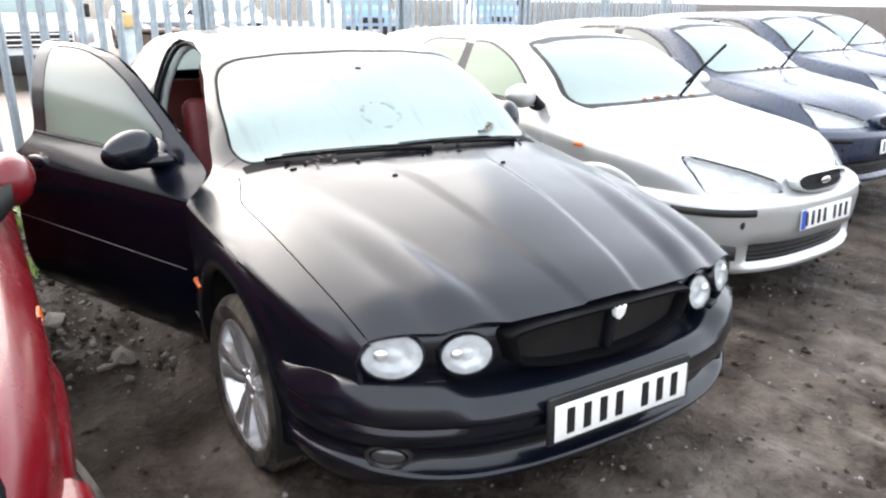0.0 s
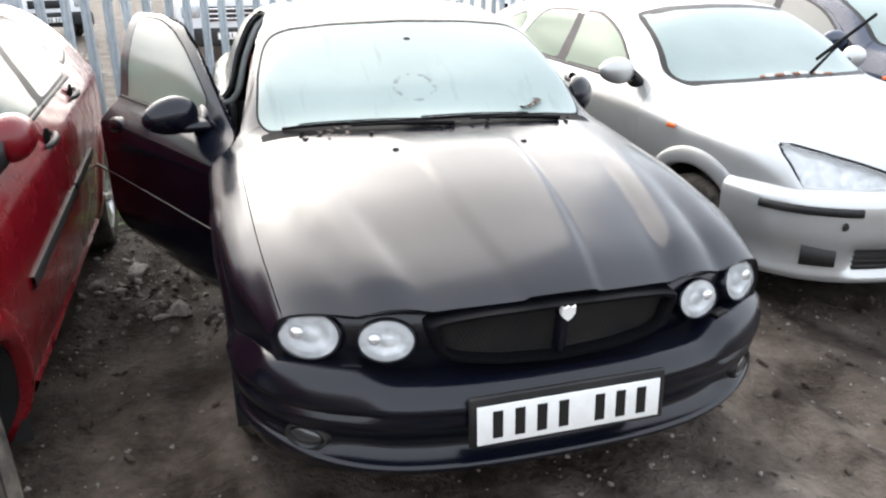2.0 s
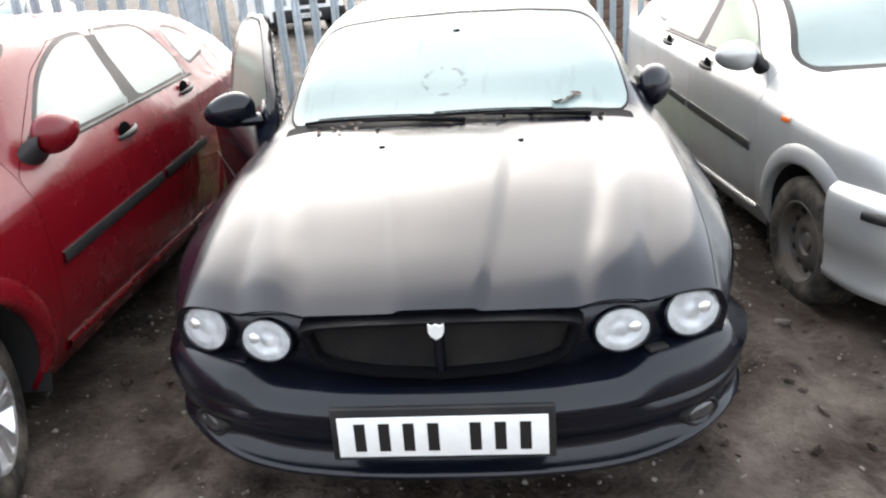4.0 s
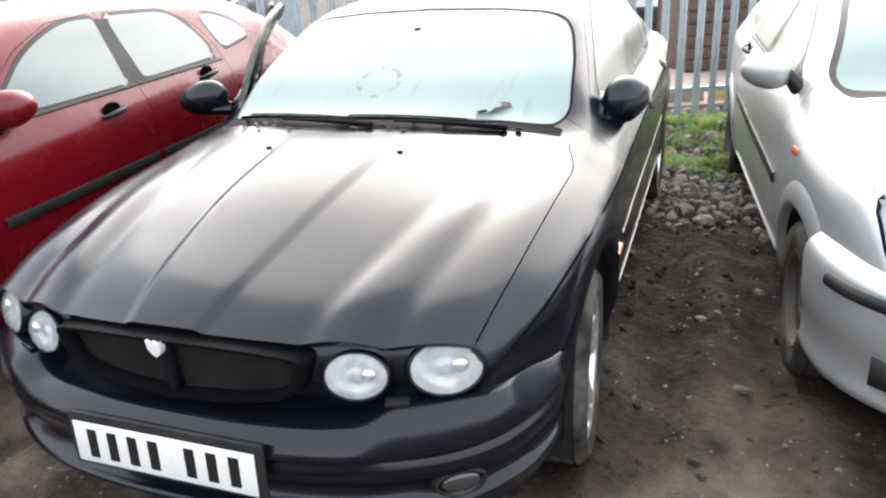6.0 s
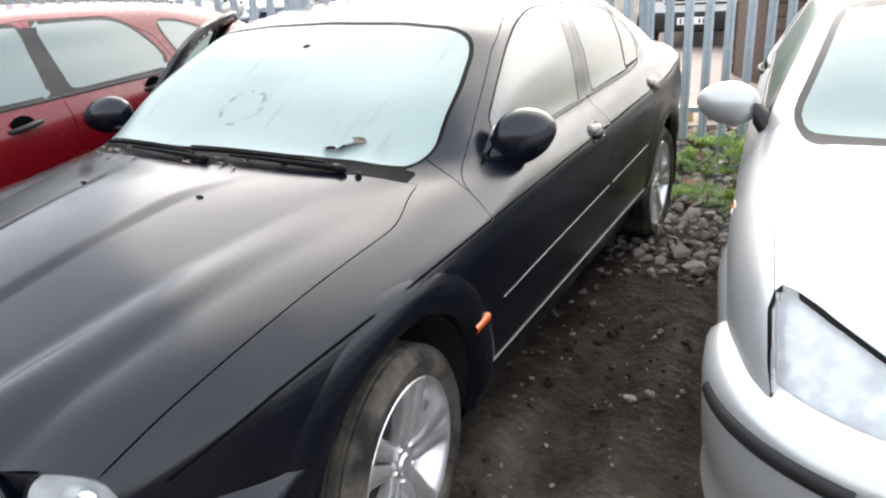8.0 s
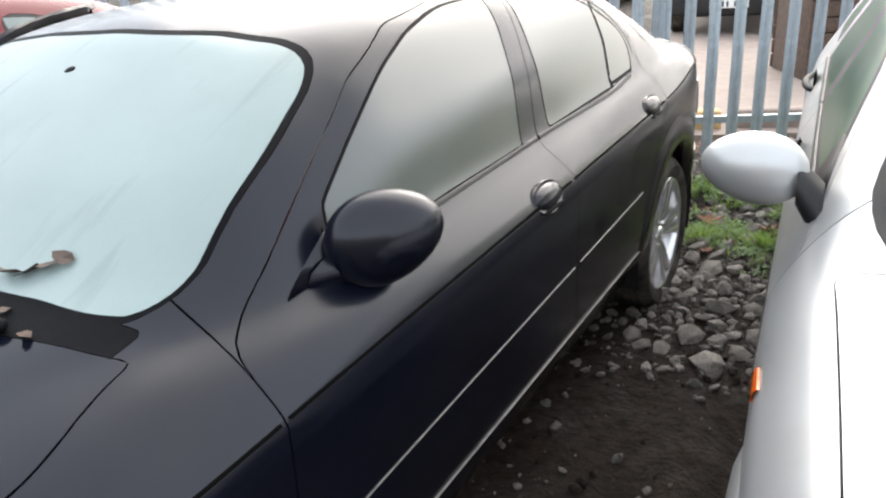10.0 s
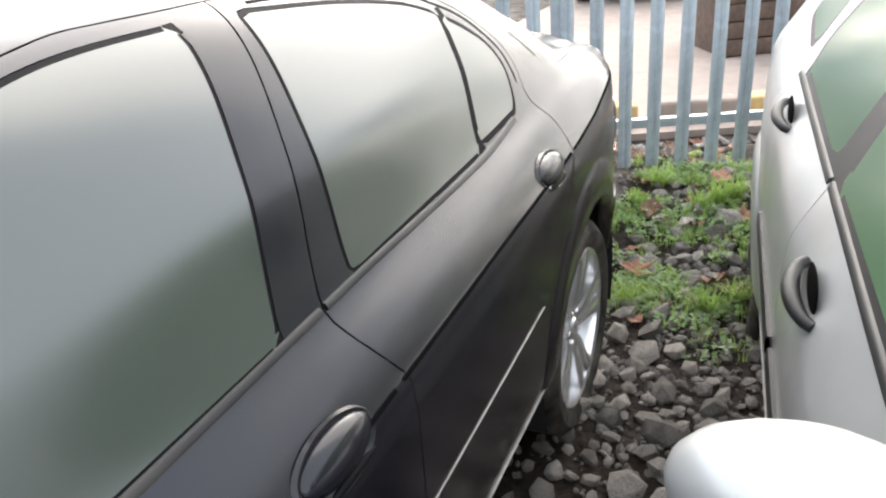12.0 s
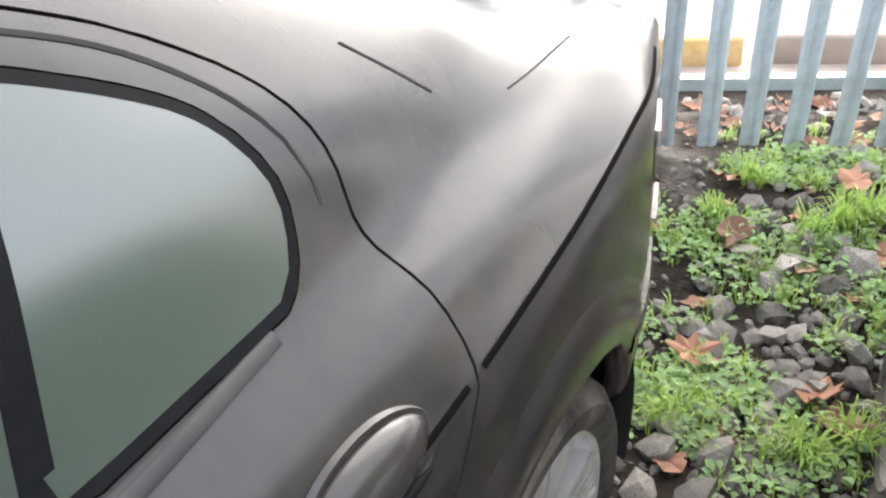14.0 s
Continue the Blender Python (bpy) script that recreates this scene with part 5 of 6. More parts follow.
def build_hatch(name, label, paint, m, steel=True, steer=0, folded=False, strips=True, wiper_up=False, band=True, detail=True, glass=None):
    """A five-door hatchback, nose towards its own -y."""
    glass = glass or SIDE_GLASS
    car = thing(name, label, "car", m, "parked hatchbacks")
    bm = hatch.mesh()
    arches = ((-0.14, 0.315, 0.340), (2.55, 0.315, 0.340))
    for yc, zc, r in arches:
        cut(bm, lambda p: (math.hypot(p.y - yc, p.z - zc) - r) if abs(p.x) > 0.5 else 1.0)
    dead = [f for f in bm.faces if abs(f.calc_center_median().x) > 0.5 and any(math.hypot(f.calc_center_median().y - yc, f.calc_center_median().z - zc) < r for yc, zc, r in arches)]
    bmesh.ops.delete(bm, geom=dead, context="FACES")
    sx = curve_of([(k[0], k[1]) for k in H_BELT])

    def bonnet(p):
        if p.y > 0.6 or p.z < 0.5:
            return 1.0
        q = hatch.unshift(p.y, p.x)
        return max(abs(p.x) - sx(q) + 0.012, q - 0.235, 0.652 - p.z)

    def screen(p):
        return poly_sd(p.x, p.z, H_SCREEN) - 0.025 if p.y < 1.2 and p.z > 0.9 else 1.0

    def lamp(p):
        return poly_sd(abs(p.x), p.z, H_LAMP) - 0.012 if p.y < -0.4 else 1.0

    def window(poly, r):
        return lambda p: poly_sd(p.y, p.z, poly) - r if abs(p.x) > 0.5 and p.z > 0.9 else 1.0
    wins = [window(H_WIN_F, 0.02), window(H_WIN_R, 0.02), window(H_WIN_Q, 0.02)]
    seals = [window(H_WIN_F, 0.036), window(H_WIN_R, 0.036), window(H_WIN_Q, 0.034)]

    def doors(p):
        return poly_sd(p.y, p.z, H_DOORS) if abs(p.x) > 0.45 else 1.0

    def gap(z):
        return 1.36
    for f in (lamp, lambda p: lamp(p) - 0.006, bonnet, screen, lambda p: screen(p) - 0.021, *seals, *wins, doors, lambda p: p.y - gap(p.z) if abs(p.x) > 0.45 else 1.0, lambda p: p.y - 0.345 if abs(p.x) > 0.5 else 1.0):
        cut(bm, f)

    def sort(p):
        lr = "left" if p.x > 0 else "right"
        if lamp(p) < 0:
            return "lamp_" + lr
        if lamp(p) < 0.006:
            return "lampseal_" + lr
        if screen(p) < 0:
            return "screen"
        if screen(p) < 0.021 and hatch.unshift(p.y, p.x) > 0.235:
            return "screen_seal"
        for k, w in zip(("front_glass_", "rear_glass_", "quarter_glass_"), wins):
            if w(p) < 0:
                return k + lr
        if wins[0](p) < 0.15 and wins[1](p) < 0.15 and 1.2 < p.y < 1.5 and 1.025 < p.z < 1.325:
            return ("seal_front_" if p.y < gap(p.z) else "seal_rear_") + lr
        if min(q(p) for q in seals) < 0:
            return ("seal_front_" if p.y < gap(p.z) else "seal_rear_" if p.y < 2.1 else "seal_quarter_") + lr
        if bonnet(p) < 0:
            return "bonnet"
        if doors(p) < 0:
            return ("front_door_" if p.y < gap(p.z) else "rear_door_") + lr
        if p.y < 0.345 and abs(p.x) > 0.5 or p.y < -0.1:
            return "wing_" + lr
        return "shell"
    verts, got = split(bm, sort)
    bm.free()
    panel("body_shell", verts, got["shell"], paint, car)
    panel("bonnet", verts, got["bonnet"], paint, car)
    panel("windscreen", verts, got["screen"], GLASS, car, 0.004, 0.001, label="windscreen misted pale with condensation")
    panel("windscreen_seal", verts, got["screen_seal"], PLASTIC, car, 0.006, 0.0)
    for s, lr in SIDES:
        panel("front_wing", verts, got["wing_" + lr], paint, car, 0.02)
        panel("headlight", verts, got["lamp_" + lr], LAMP_GLASS, car, 0.03, 0.005, label="large clear headlight")
        panel("headlight_reflector", [v - Vector((0, 0, 0.0)) + Vector((-s * 0.012, 0.035, -0.012)) for v in verts], got["lamp_" + lr], REFLECTOR, car, 0.01, 0.004)
        panel("headlight_seal", verts, got["lampseal_" + lr], RUBBER, car, 0.01, 0.0)
        part("indicator_bulb", ball(0.05, 0.02, 0.024, (s * 0.60, -0.63, 0.745), 16, 10), REFLECTOR, car)
        fd = panel("front_door", verts, got["front_door_" + lr], paint, car, 0.02)
        panel("door_window", verts, got["front_glass_" + lr], glass, fd, 0.004, 0.0)
        panel("window_seal", verts, got["seal_front_" + lr], PLASTIC, fd, 0.01, 0.0)
        rd = panel("rear_door", verts, got["rear_door_" + lr], paint, car, 0.02)
        panel("door_window", verts, got["rear_glass_" + lr], glass, rd, 0.004, 0.0)
        panel("window_seal", verts, got["seal_rear_" + lr], PLASTIC, rd, 0.01, 0.0)
        qw = panel("quarter_window", verts, got["quarter_glass_" + lr], glass, car, 0.004, 0.0)
        panel("window_seal", verts, got["seal_quarter_" + lr], PLASTIC, qw, 0.01, 0.0)
        for d, yy, zz in ((fd, 1.12, 0.928), (rd, 1.90, 0.988)):
            pull_handle(d, s, yy, zz)
        for d, y0, y1 in ((fd, 0.56, 1.35), (rd, 1.37, 2.10)):
            strip_on(hatch, s, [y0 + (y1 - y0) * i / 14 for i in range(15)], lambda y: 0.988 + 0.038 * (y - 0.6), 0.014, 0.005, PLASTIC, "waist_moulding", d)
        if strips:
            for d, y0, y1 in ((fd, 0.40, 1.34), (rd, 1.38, 1.96)):
                ys = [y0 + (y1 - y0) * i / 12 for i in range(13)]
                strip_on(hatch, s, ys, lambda y: 0.602 + 0.045 * y, 0.045, 0.012, PLASTIC, "rubbing_strip", d, "black rubbing strip")
        ys = [0.36 + 1.88 * i / 20 for i in range(21)]
        strip_on(hatch, s, ys, lambda y: 0.285, 0.04, 0.014, paint, "sill", car)
        rp = [0.02 + 0.07 * i / 6 for i in range(7)]
        strip_on(hatch, s, rp, lambda y: 0.822, 0.024, 0.006, AMBER, "side_repeater", car, "amber side repeater lamp")
        hatch_mirror(fd, s, paint, folded)
        for yc in (-0.14, 2.55):
            wheel(car, (s * 0.735, yc, 0.295), s, 0.298, 0.190, 0.190, STEEL if steel else ALLOY, 12 if steel else 5, "steel" if steel else "alloy", steer if yc < 1 else 0)
            rows = [[(s * x, yc + 0.345 * math.cos(a), 0.315 + 0.345 * math.sin(a)) for x in (0.5, 0.81)] for a in [radians(-20 + 10 * i) for i in range(23)]]
            part("wheel_arch_liner", grid(rows), CHASSIS, car)
            rows = []
            for i in range(33):
                a = radians(-8 + 196 * i / 32)
                r = []
                for rr, d in ((0.338, -0.02), (0.339, 0.012), (0.355, 0.017), (0.395, 0.012), (0.425, 0.002), (0.435, -0.006)):
                    y, z = yc + rr * math.cos(a), 0.315 + rr * math.sin(a)
                    r.append((s * (hatch.side(y, max(z, 0.22)) + d), y, z))
                rows.append(r)
            part("arch_flare", tidy(grid(rows)), paint, car)
    hatch_front(car, paint, band)
    part("underbody", box(1.15, 3.4, 0.12, 0.03, (0, 1.25, 0.27)), CHASSIS, car)
    part("engine_bay", box(1.15, 0.75, 0.36, 0.05, (0, -0.1, 0.50)), CHASSIS, car)
    part("cabin_floor", box(1.40, 2.2, 0.05, 0.01, (0, 1.40, 0.30)), CABIN, car)
    part("dashboard", box(1.30, 0.40, 0.26, 0.07, (0, 0.56, 0.84), 3), CABIN, car)
    for s in (1, -1):
        seat(car, s * 0.34, 1.05, 0.38, CABIN)
    part("rear_bench", box(1.25, 0.48, 0.20, 0.06, (0, 1.90, 0.50), 3), CABIN, car)
    part("rear_bench_back", moved(box(1.25, 0.14, 0.60, 0.05, (0, 0, 0.30), 3), Matrix.Translation((0, 2.15, 0.55)) @ Matrix.Rotation(radians(-20), 4, "X")), CABIN, car)
    if wiper_up:
        p = Vector((0.10, 0.08, hatch.top(0.10, 0.12) + 0.01))
        elbow = p + Vector((0.17, -0.05, 0.20))
        w = part("wiper_arm", tube([p, p.lerp(elbow, 0.5), elbow], [0.010, 0.008, 0.006], 8), RUBBER, car, "black wiper lifted off the glass")
        ax = Vector((0.62, 0.05, 0.33)).normalized()
        part("wiper_blade", tube([elbow + ax * (k * 0.06 - 0.24) for k in range(9)], 0.007, 6, flat=1.6), RUBBER, w)
        for k in range(9):
            x = -0.2 + 0.06 * k
            debris = ball(0.02 + 0.01 * (k % 3), 0.015, 0.01, (x, 0.12 + 0.01 * (k % 2), hatch.top(x, 0.12) + 0.006), 8, 5)
            part("scuttle_debris", debris, PLATE_WHITE if k % 2 else LEAF_BROWN, car)
    else:
        for px, tx in ((0.10, -0.52), (0.56, 0.02)):
            pts = []
            for i in range(9):
                x = px + (tx - px) * i / 8
                y = 0.10 + 0.17 * (x / 0.83) ** 2 + 0.05 * i / 8
                pts.append(Vector((x, y, hatch.top(x, y) + 0.014)))
            w = part("wiper_arm", tube(pts[:5], [0.011, 0.009, 0.008, 0.007, 0.006], 8), RUBBER, car)
            part("wiper_blade", tube([q + Vector((0, 0.012, 0.004)) for q in pts[1:]], 0.006, 6, flat=1.6), RUBBER, w)
    return car


def pull_handle(d, s, y, z):
    x = hatch.side(y, z)
    # raised black oval paints the shade of the hollow behind the handle
    part("handle_recess", ball(0.005, 0.058, 0.034, (s * (x + 0.001), y - 0.01, z + 0.012), 36, 16), SHADE_BLACK, d)
    arc = [i / 12 for i in range(13)]
    part("handle", tube([(s * (x + 0.002 + 0.027 * math.sin(math.pi * k) ** 0.6), y - 0.085 + 0.17 * k, z - 0.014 + 0.026 * k) for k in arc], [0.009 + 0.005 * math.sin(math.pi * k) for k in arc], 12), PLASTIC, d, "black pull handle")


def hatch_mirror(d, s, paint, folded=False):
    c = Vector((s * 0.858, 0.56, 1.050)) if folded else Vector((s * 0.900, 0.495, 1.056))
    bm = ball(0.106, 0.062, 0.080, (0, 0, 0), 28, 18)
    for v in bm.verts:
        if v.co.y > 0.02:
            v.co.y = 0.02 + (v.co.y - 0.02) * 0.4
        k = (v.co.x * s + 0.118) / 0.236
        v.co.z *= 0.80 + 0.26 * (1 - k)
        v.co.y += 0.03 * k
    bm.transform(Matrix.Translation(c) @ Matrix.Rotation(s * radians(68 if folded else 0), 4, "Z") @ Matrix.Rotation(-s * radians(4), 4, "Y"))
    part("mirror_housing", bm, paint, d)
    if not folded:
        part("mirror_lens", ball(0.090, 0.004, 0.046, c + Vector((0, 0.036, 0)), 24, 12), CHROME, d)
    rows = []
    for k in range(7):
        t = k / 6
        p = Vector((s * 0.765, 0.50, 0.972)).lerp(c + (Vector((-s * 0.02, -0.06, -0.02)) if folded else Vector((-s * 0.085, 0.005, -0.022))), t)
        w, h = 0.085 - 0.030 * t, 0.062 - 0.018 * t
        rows.append([p + Vector((0, w * math.cos(a), h * math.sin(a))) for a in [2 * math.pi * j / 12 for j in range(12)]])
    part("mirror_arm", grid(rows, close_v=True), PLASTIC, d)
    tri = bmesh.new()
    pts = [(0.42, 0.985), (0.645, 1.005), (0.645, 1.10)]
    a = [tri.verts.new((s * (hatch.side(y, z) + 0.006), y, z)) for y, z in pts]
    b = [tri.verts.new((s * (hatch.side(y, z) - 0.03), y, z)) for y, z in pts]
    tri.faces.new(a)
    for i in range(3):
        tri.faces.new((a[i], a[(i + 1) % 3], b[(i + 1) % 3], b[i]))
    bmesh.ops.recalc_face_normals(tri, faces=tri.faces)
    part("mirror_triangle", tri, PLASTIC, d)


def hatch_front(car, paint, band):
    def prof(s):
        mouth = 1 - step(0.34, 0.42, abs(s))
        return [(-0.16, 0.235), (-0.04, 0.24), (-0.012, 0.255), (-0.006, 0.285), (-0.012 - 0.05 * mouth, 0.300), (-0.008 - 0.05 * mouth, 0.405), (0.0, 0.420), (0.004, 0.49), (0.008, 0.57),
                (0.006, 0.61), (-0.004, 0.635), (-0.03, 0.655), (-0.09, 0.672)]
    bumper = part("front_bumper", sweep_plan(hatch_bumper, prof, 80), paint, car)
    part("lower_grille", sweep_plan(lambda s: hatch_bumper(s * 0.38), lambda s: [(-0.07, 0.295), (-0.052, 0.305), (-0.052, 0.402), (-0.07, 0.412)], 30), PLASTIC, bumper)
    for i in range(4):
        part("grille_bar", sweep_plan(lambda s: hatch_bumper(s * 0.37), lambda s: [(-0.054, 0.316 + i * 0.023), (-0.045, 0.318 + i * 0.023), (-0.045, 0.326 + i * 0.023), (-0.054, 0.328 + i * 0.023)], 24), PLASTIC, bumper)
    for s in (1, -1):
        part("bumper_strip", sweep_plan(lambda q: hatch_bumper(s * 0.60 + 0.22 * q), lambda q: [(0.0, 0.566), (0.016, 0.572), (0.020, 0.588), (0.016, 0.604), (0.0, 0.612)], 24), PLASTIC, bumper, "black bumper strip")
        part("fog_recess", sweep_plan(lambda q: hatch_bumper(s * 0.53 + 0.075 * q), lambda q: [(-0.01, 0.325), (0.006, 0.332), (0.006, 0.410 + 0.012 * q * s), (-0.01, 0.418 + 0.012 * q * s)], 12), PLASTIC, bumper)
        px, py = hatch_bumper(s * 0.44)
        part("tow_eye_cover", moved(ball(0.02, 0.008, 0.02, (0, 0, 0), 14, 8), Matrix.Translation((px, py - 0.006, 0.525))), PLASTIC, bumper)

    def at(x, z, d=0.0):
        return (x, -1.000 - d + 0.34 * x * x + (z - 0.70) * 0.25, z)

    def outline(k):
        return [(math.copysign(abs(math.cos(t)) ** 0.6, math.cos(t)) * 0.25 * k * (0.92 + 0.08 * math.sin(t)), 0.712 + math.copysign(abs(math.sin(t)) ** 0.8, math.sin(t)) * 0.047 * k) for t in [2 * math.pi * i / 40 for i in range(40)]]
    rows = [[at(x, z, d) for x, z in outline(k)] for k, d in ((1.14, -0.04), (1.12, 0.006), (1.04, 0.012), (0.98, 0.004), (0.96, -0.02))]
    gr = part("radiator_grille", sharpen(tidy(grid(rows, close_v=True)), 60), paint, car)
    rows = [[at(x * q, 0.712 + (z - 0.712) * q, -0.014) for x, z in outline(0.97)] for q in (1.0, 0.5, 0.02)]
    part("mesh_backing", grid(rows, close_v=True), PLASTIC, gr)
    for i in range(17):
        for sl in (1, -1):
            x0 = -0.22 + 0.44 * i / 16
            hh = 0.040
            a, b = Vector(at(x0 - sl * 0.02, 0.712 - hh, -0.008)), Vector(at(x0 + sl * 0.02, 0.712 + hh, -0.008))
            if abs(x0) < 0.215:
                part("grille_wire", tube([a, b], 0.003, 4), PLASTIC, gr)
    bd = ball(0.048, 0.008, 0.020, (0, 0, 0), 24, 10)
    part("badge", moved(bd, Matrix.Translation(at(0, 0.715, 0.006))), CHROME, gr, "small oval badge")
    plate(bumper, (0.0, -1.040, 0.530), 0, -4, False, band=band)


def hatch_at(x, y, z, yaw):
    return pose(x, y, z, 0, 0, yaw)


silver_car = build_hatch("silver_hatchback_car", "silver five-door hatchback with misted glass and a raised wiper", SILVER_PAINT, hatch_at(2.303, 0.959, -0.075, 4.5), wiper_up=True, glass=GREEN_GLASS)
red_car = build_hatch("red_hatchback_car", "dark red five-door hatchback with misted windows", RED_PAINT, hatch_at(-2.258, -0.53, 0.0, 2.0), steel=False, steer=20, folded=True, glass=PALE_SIDE_GLASS)
blue_car = build_hatch("blue_hatchback_car", "dark blue hatchback with pale misted windscreen", BLUE_PAINT, hatch_at(4.62, 1.85, -0.04, 5.0), strips=False, band=False, wiper_up=True)
row = [copy_thing(blue_car, hatch_at(7.3, 2.9, 0.0, 6.0)), copy_thing(blue_car, hatch_at(9.6, 3.7, 0.0, 6.0))]

# ---- the yard ----
FENCE_O, FENCE_A = Vector((0.58, 4.65, 0)), radians(22)
FD = Vector((math.cos(FENCE_A), math.sin(FENCE_A), 0))
FN = Vector((-math.sin(FENCE_A), math.cos(FENCE_A), 0))


def behind(x, y):
    """Distance beyond the fence."""
    return (Vector((x, y, 0)) - FENCE_O).dot(FN)


def ground_z(x, y):
    b = behind(x, y)
    near = 1 - step(3.0, 9.0, math.hypot(x - 0.5, y - 1.0))
    z = -0.02 + 0.02 * step(0.5, 3.5, y) + 0.06 * (1 - step(-2.2, -1.0, x)) - 0.07 * step(1.2, 2.2, x)
    z += 0.09 * step(-1.2, -0.2, b) * (1 - step(0.2, 0.6, b))
    rough = 1 - step(-0.1, 0.3, b)
    n = noise.fractal(Vector((x * 1.3, y * 1.3, 0.3)), 0.9, 2.1, 4) * 0.022
    n += noise.fractal(Vector((x * 6, y * 6, 4.3)), 0.8, 2.0, 3) * 0.012 * near
    rut = 0.0
    for c in (1.02, -1.05, 1.38):
        d = (x - c - 0.05 * math.sin(y * 1.7)) / 0.11
        rut -= 0.03 * math.exp(-d * d) * (1 - step(1.0, 2.4, y))
        rut += 0.018 * (math.exp(-(d - 1.7) ** 2) + math.exp(-(d + 1.7) ** 2)) * (1 - step(1.0, 2.4, y))
    return z + (n + rut * near) * rough


def axis_steps(lo, hi, fine, far):
    """Even fine steps between lo and hi, then growing outwards to far."""
    mid = [lo + fine * i for i in range(int((hi - lo) / fine) + 1)]
    out, stp, v = [], fine, mid[-1]
    while v < far:
        stp *= 1.25
        v += stp
        out.append(v)
    low, stp, v = [], fine, mid[0]
    while v > -far:
        stp *= 1.25
        v -= stp
        low.append(v)
    return low[::-1] + mid + out


def ground_material():
    m = material("wet_mud_grit_and_gap_shade", (0.020, 0.0135, 0.0095), 0.75, spec=0.2, grain=0.6, grain_scale=22, stain=(0.205, 0.172, 0.145), stain_scale=2.6, stain_amount=0.95, bump=0.03, bump_scale=30, rough_vary=0.22)
    # pale trodden grit in front; between cars dark churned mud plus painted gap shade
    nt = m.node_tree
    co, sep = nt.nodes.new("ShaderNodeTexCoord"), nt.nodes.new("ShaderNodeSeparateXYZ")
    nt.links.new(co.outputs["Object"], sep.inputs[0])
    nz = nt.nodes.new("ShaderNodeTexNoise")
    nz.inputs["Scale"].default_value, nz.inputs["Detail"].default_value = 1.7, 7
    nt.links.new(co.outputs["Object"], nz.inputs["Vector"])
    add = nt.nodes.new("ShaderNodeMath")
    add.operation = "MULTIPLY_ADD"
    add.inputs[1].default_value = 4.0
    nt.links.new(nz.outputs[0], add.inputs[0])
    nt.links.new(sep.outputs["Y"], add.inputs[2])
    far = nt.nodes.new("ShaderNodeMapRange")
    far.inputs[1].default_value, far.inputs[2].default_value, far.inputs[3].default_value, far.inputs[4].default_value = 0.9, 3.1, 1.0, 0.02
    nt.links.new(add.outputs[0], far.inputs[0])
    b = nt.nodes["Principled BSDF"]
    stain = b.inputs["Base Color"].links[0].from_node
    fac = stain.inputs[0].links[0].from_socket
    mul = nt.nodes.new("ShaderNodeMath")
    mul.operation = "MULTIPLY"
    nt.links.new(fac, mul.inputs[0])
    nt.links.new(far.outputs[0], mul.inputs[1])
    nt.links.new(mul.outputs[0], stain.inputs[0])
    return m


xs, ys = axis_steps(-2.2, 3.2, 0.045, 600), axis_steps(-2.6, 5.6, 0.045, 600)
gb = grid([[(x, y, ground_z(x, y)) for y in ys] for x in xs])
bmesh.ops.recalc_face_normals(gb, faces=gb.faces)
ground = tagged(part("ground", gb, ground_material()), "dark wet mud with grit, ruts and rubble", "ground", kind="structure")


# hard standing beyond the fence
def slab(name, a0, a1, b0, b1, z, mat, label):
    rows = [[FENCE_O + FD * (a0 + (a1 - a0) * i / 20) + FN * (b0 + (b1 - b0) * j / 12) + Vector((0, 0, z)) for j in range(13)] for i in range(21)]
    bm = grid(rows)
    bmesh.ops.recalc_face_normals(bm, faces=bm.faces)
    top = [f for f in bm.faces]
    got = bmesh.ops.extrude_face_region(bm, geom=top)
    bmesh.ops.translate(bm, verts=[g for g in got["geom"] if isinstance(g, bmesh.types.BMVert)], vec=(0, 0, -0.3))
    bmesh.ops.recalc_face_normals(bm, faces=bm.faces)
    return tagged(part(name, sharpen(bm, 40), mat), label, "pavement", kind="structure")


slab("pavement", -25, 30, 0.75, 40, 0.045, CONCRETE, "worn pinkish concrete yard beyond the fence")

# plain wall added behind the camera, never in view, to darken paint reflections
wall = tagged(part("wall_south", box(70, 0.3, 4.5, 0.02, (0, -17, 2.2)), material("dull_render", (0.16, 0.15, 0.14), 0.9, grain=0.2, grain_scale=6, stain=(0.10, 0.095, 0.09), stain_scale=0.7, stain_amount=0.6)), "plain dull grey wall added out of view to darken reflections", "wall", kind="structure")

# palisade fence
fence = thing("palisade_fence", "galvanised steel palisade fence with upright pales", "fence", Matrix.Translation(FENCE_O) @ Matrix.Rotation(FENCE_A, 4, "Z"))


def pale_mesh():
    prof = [(-0.034, 0.0), (-0.024, -0.010), (-0.012, -0.012), (0.0, -0.004), (0.012, -0.012), (0.024, -0.010), (0.034, 0.0)]
    rows = []
    for z, k in ((0.03, 1.0), (1.0, 1.0), (1.90, 1.0), (2.0, 0.62), (2.06, 0.08)):
        rows.append([(x * k, y, z) for x, y in prof] + [(x * k * 0.94, y + 0.003, z) for x, y in reversed(prof)])
    me = bpy.data.meshes.new("pale")
    bm = tidy(grid(rows, close_v=True))
    bm.to_mesh(me)
    bm.free()
    me.materials.append(GALV)
    return me


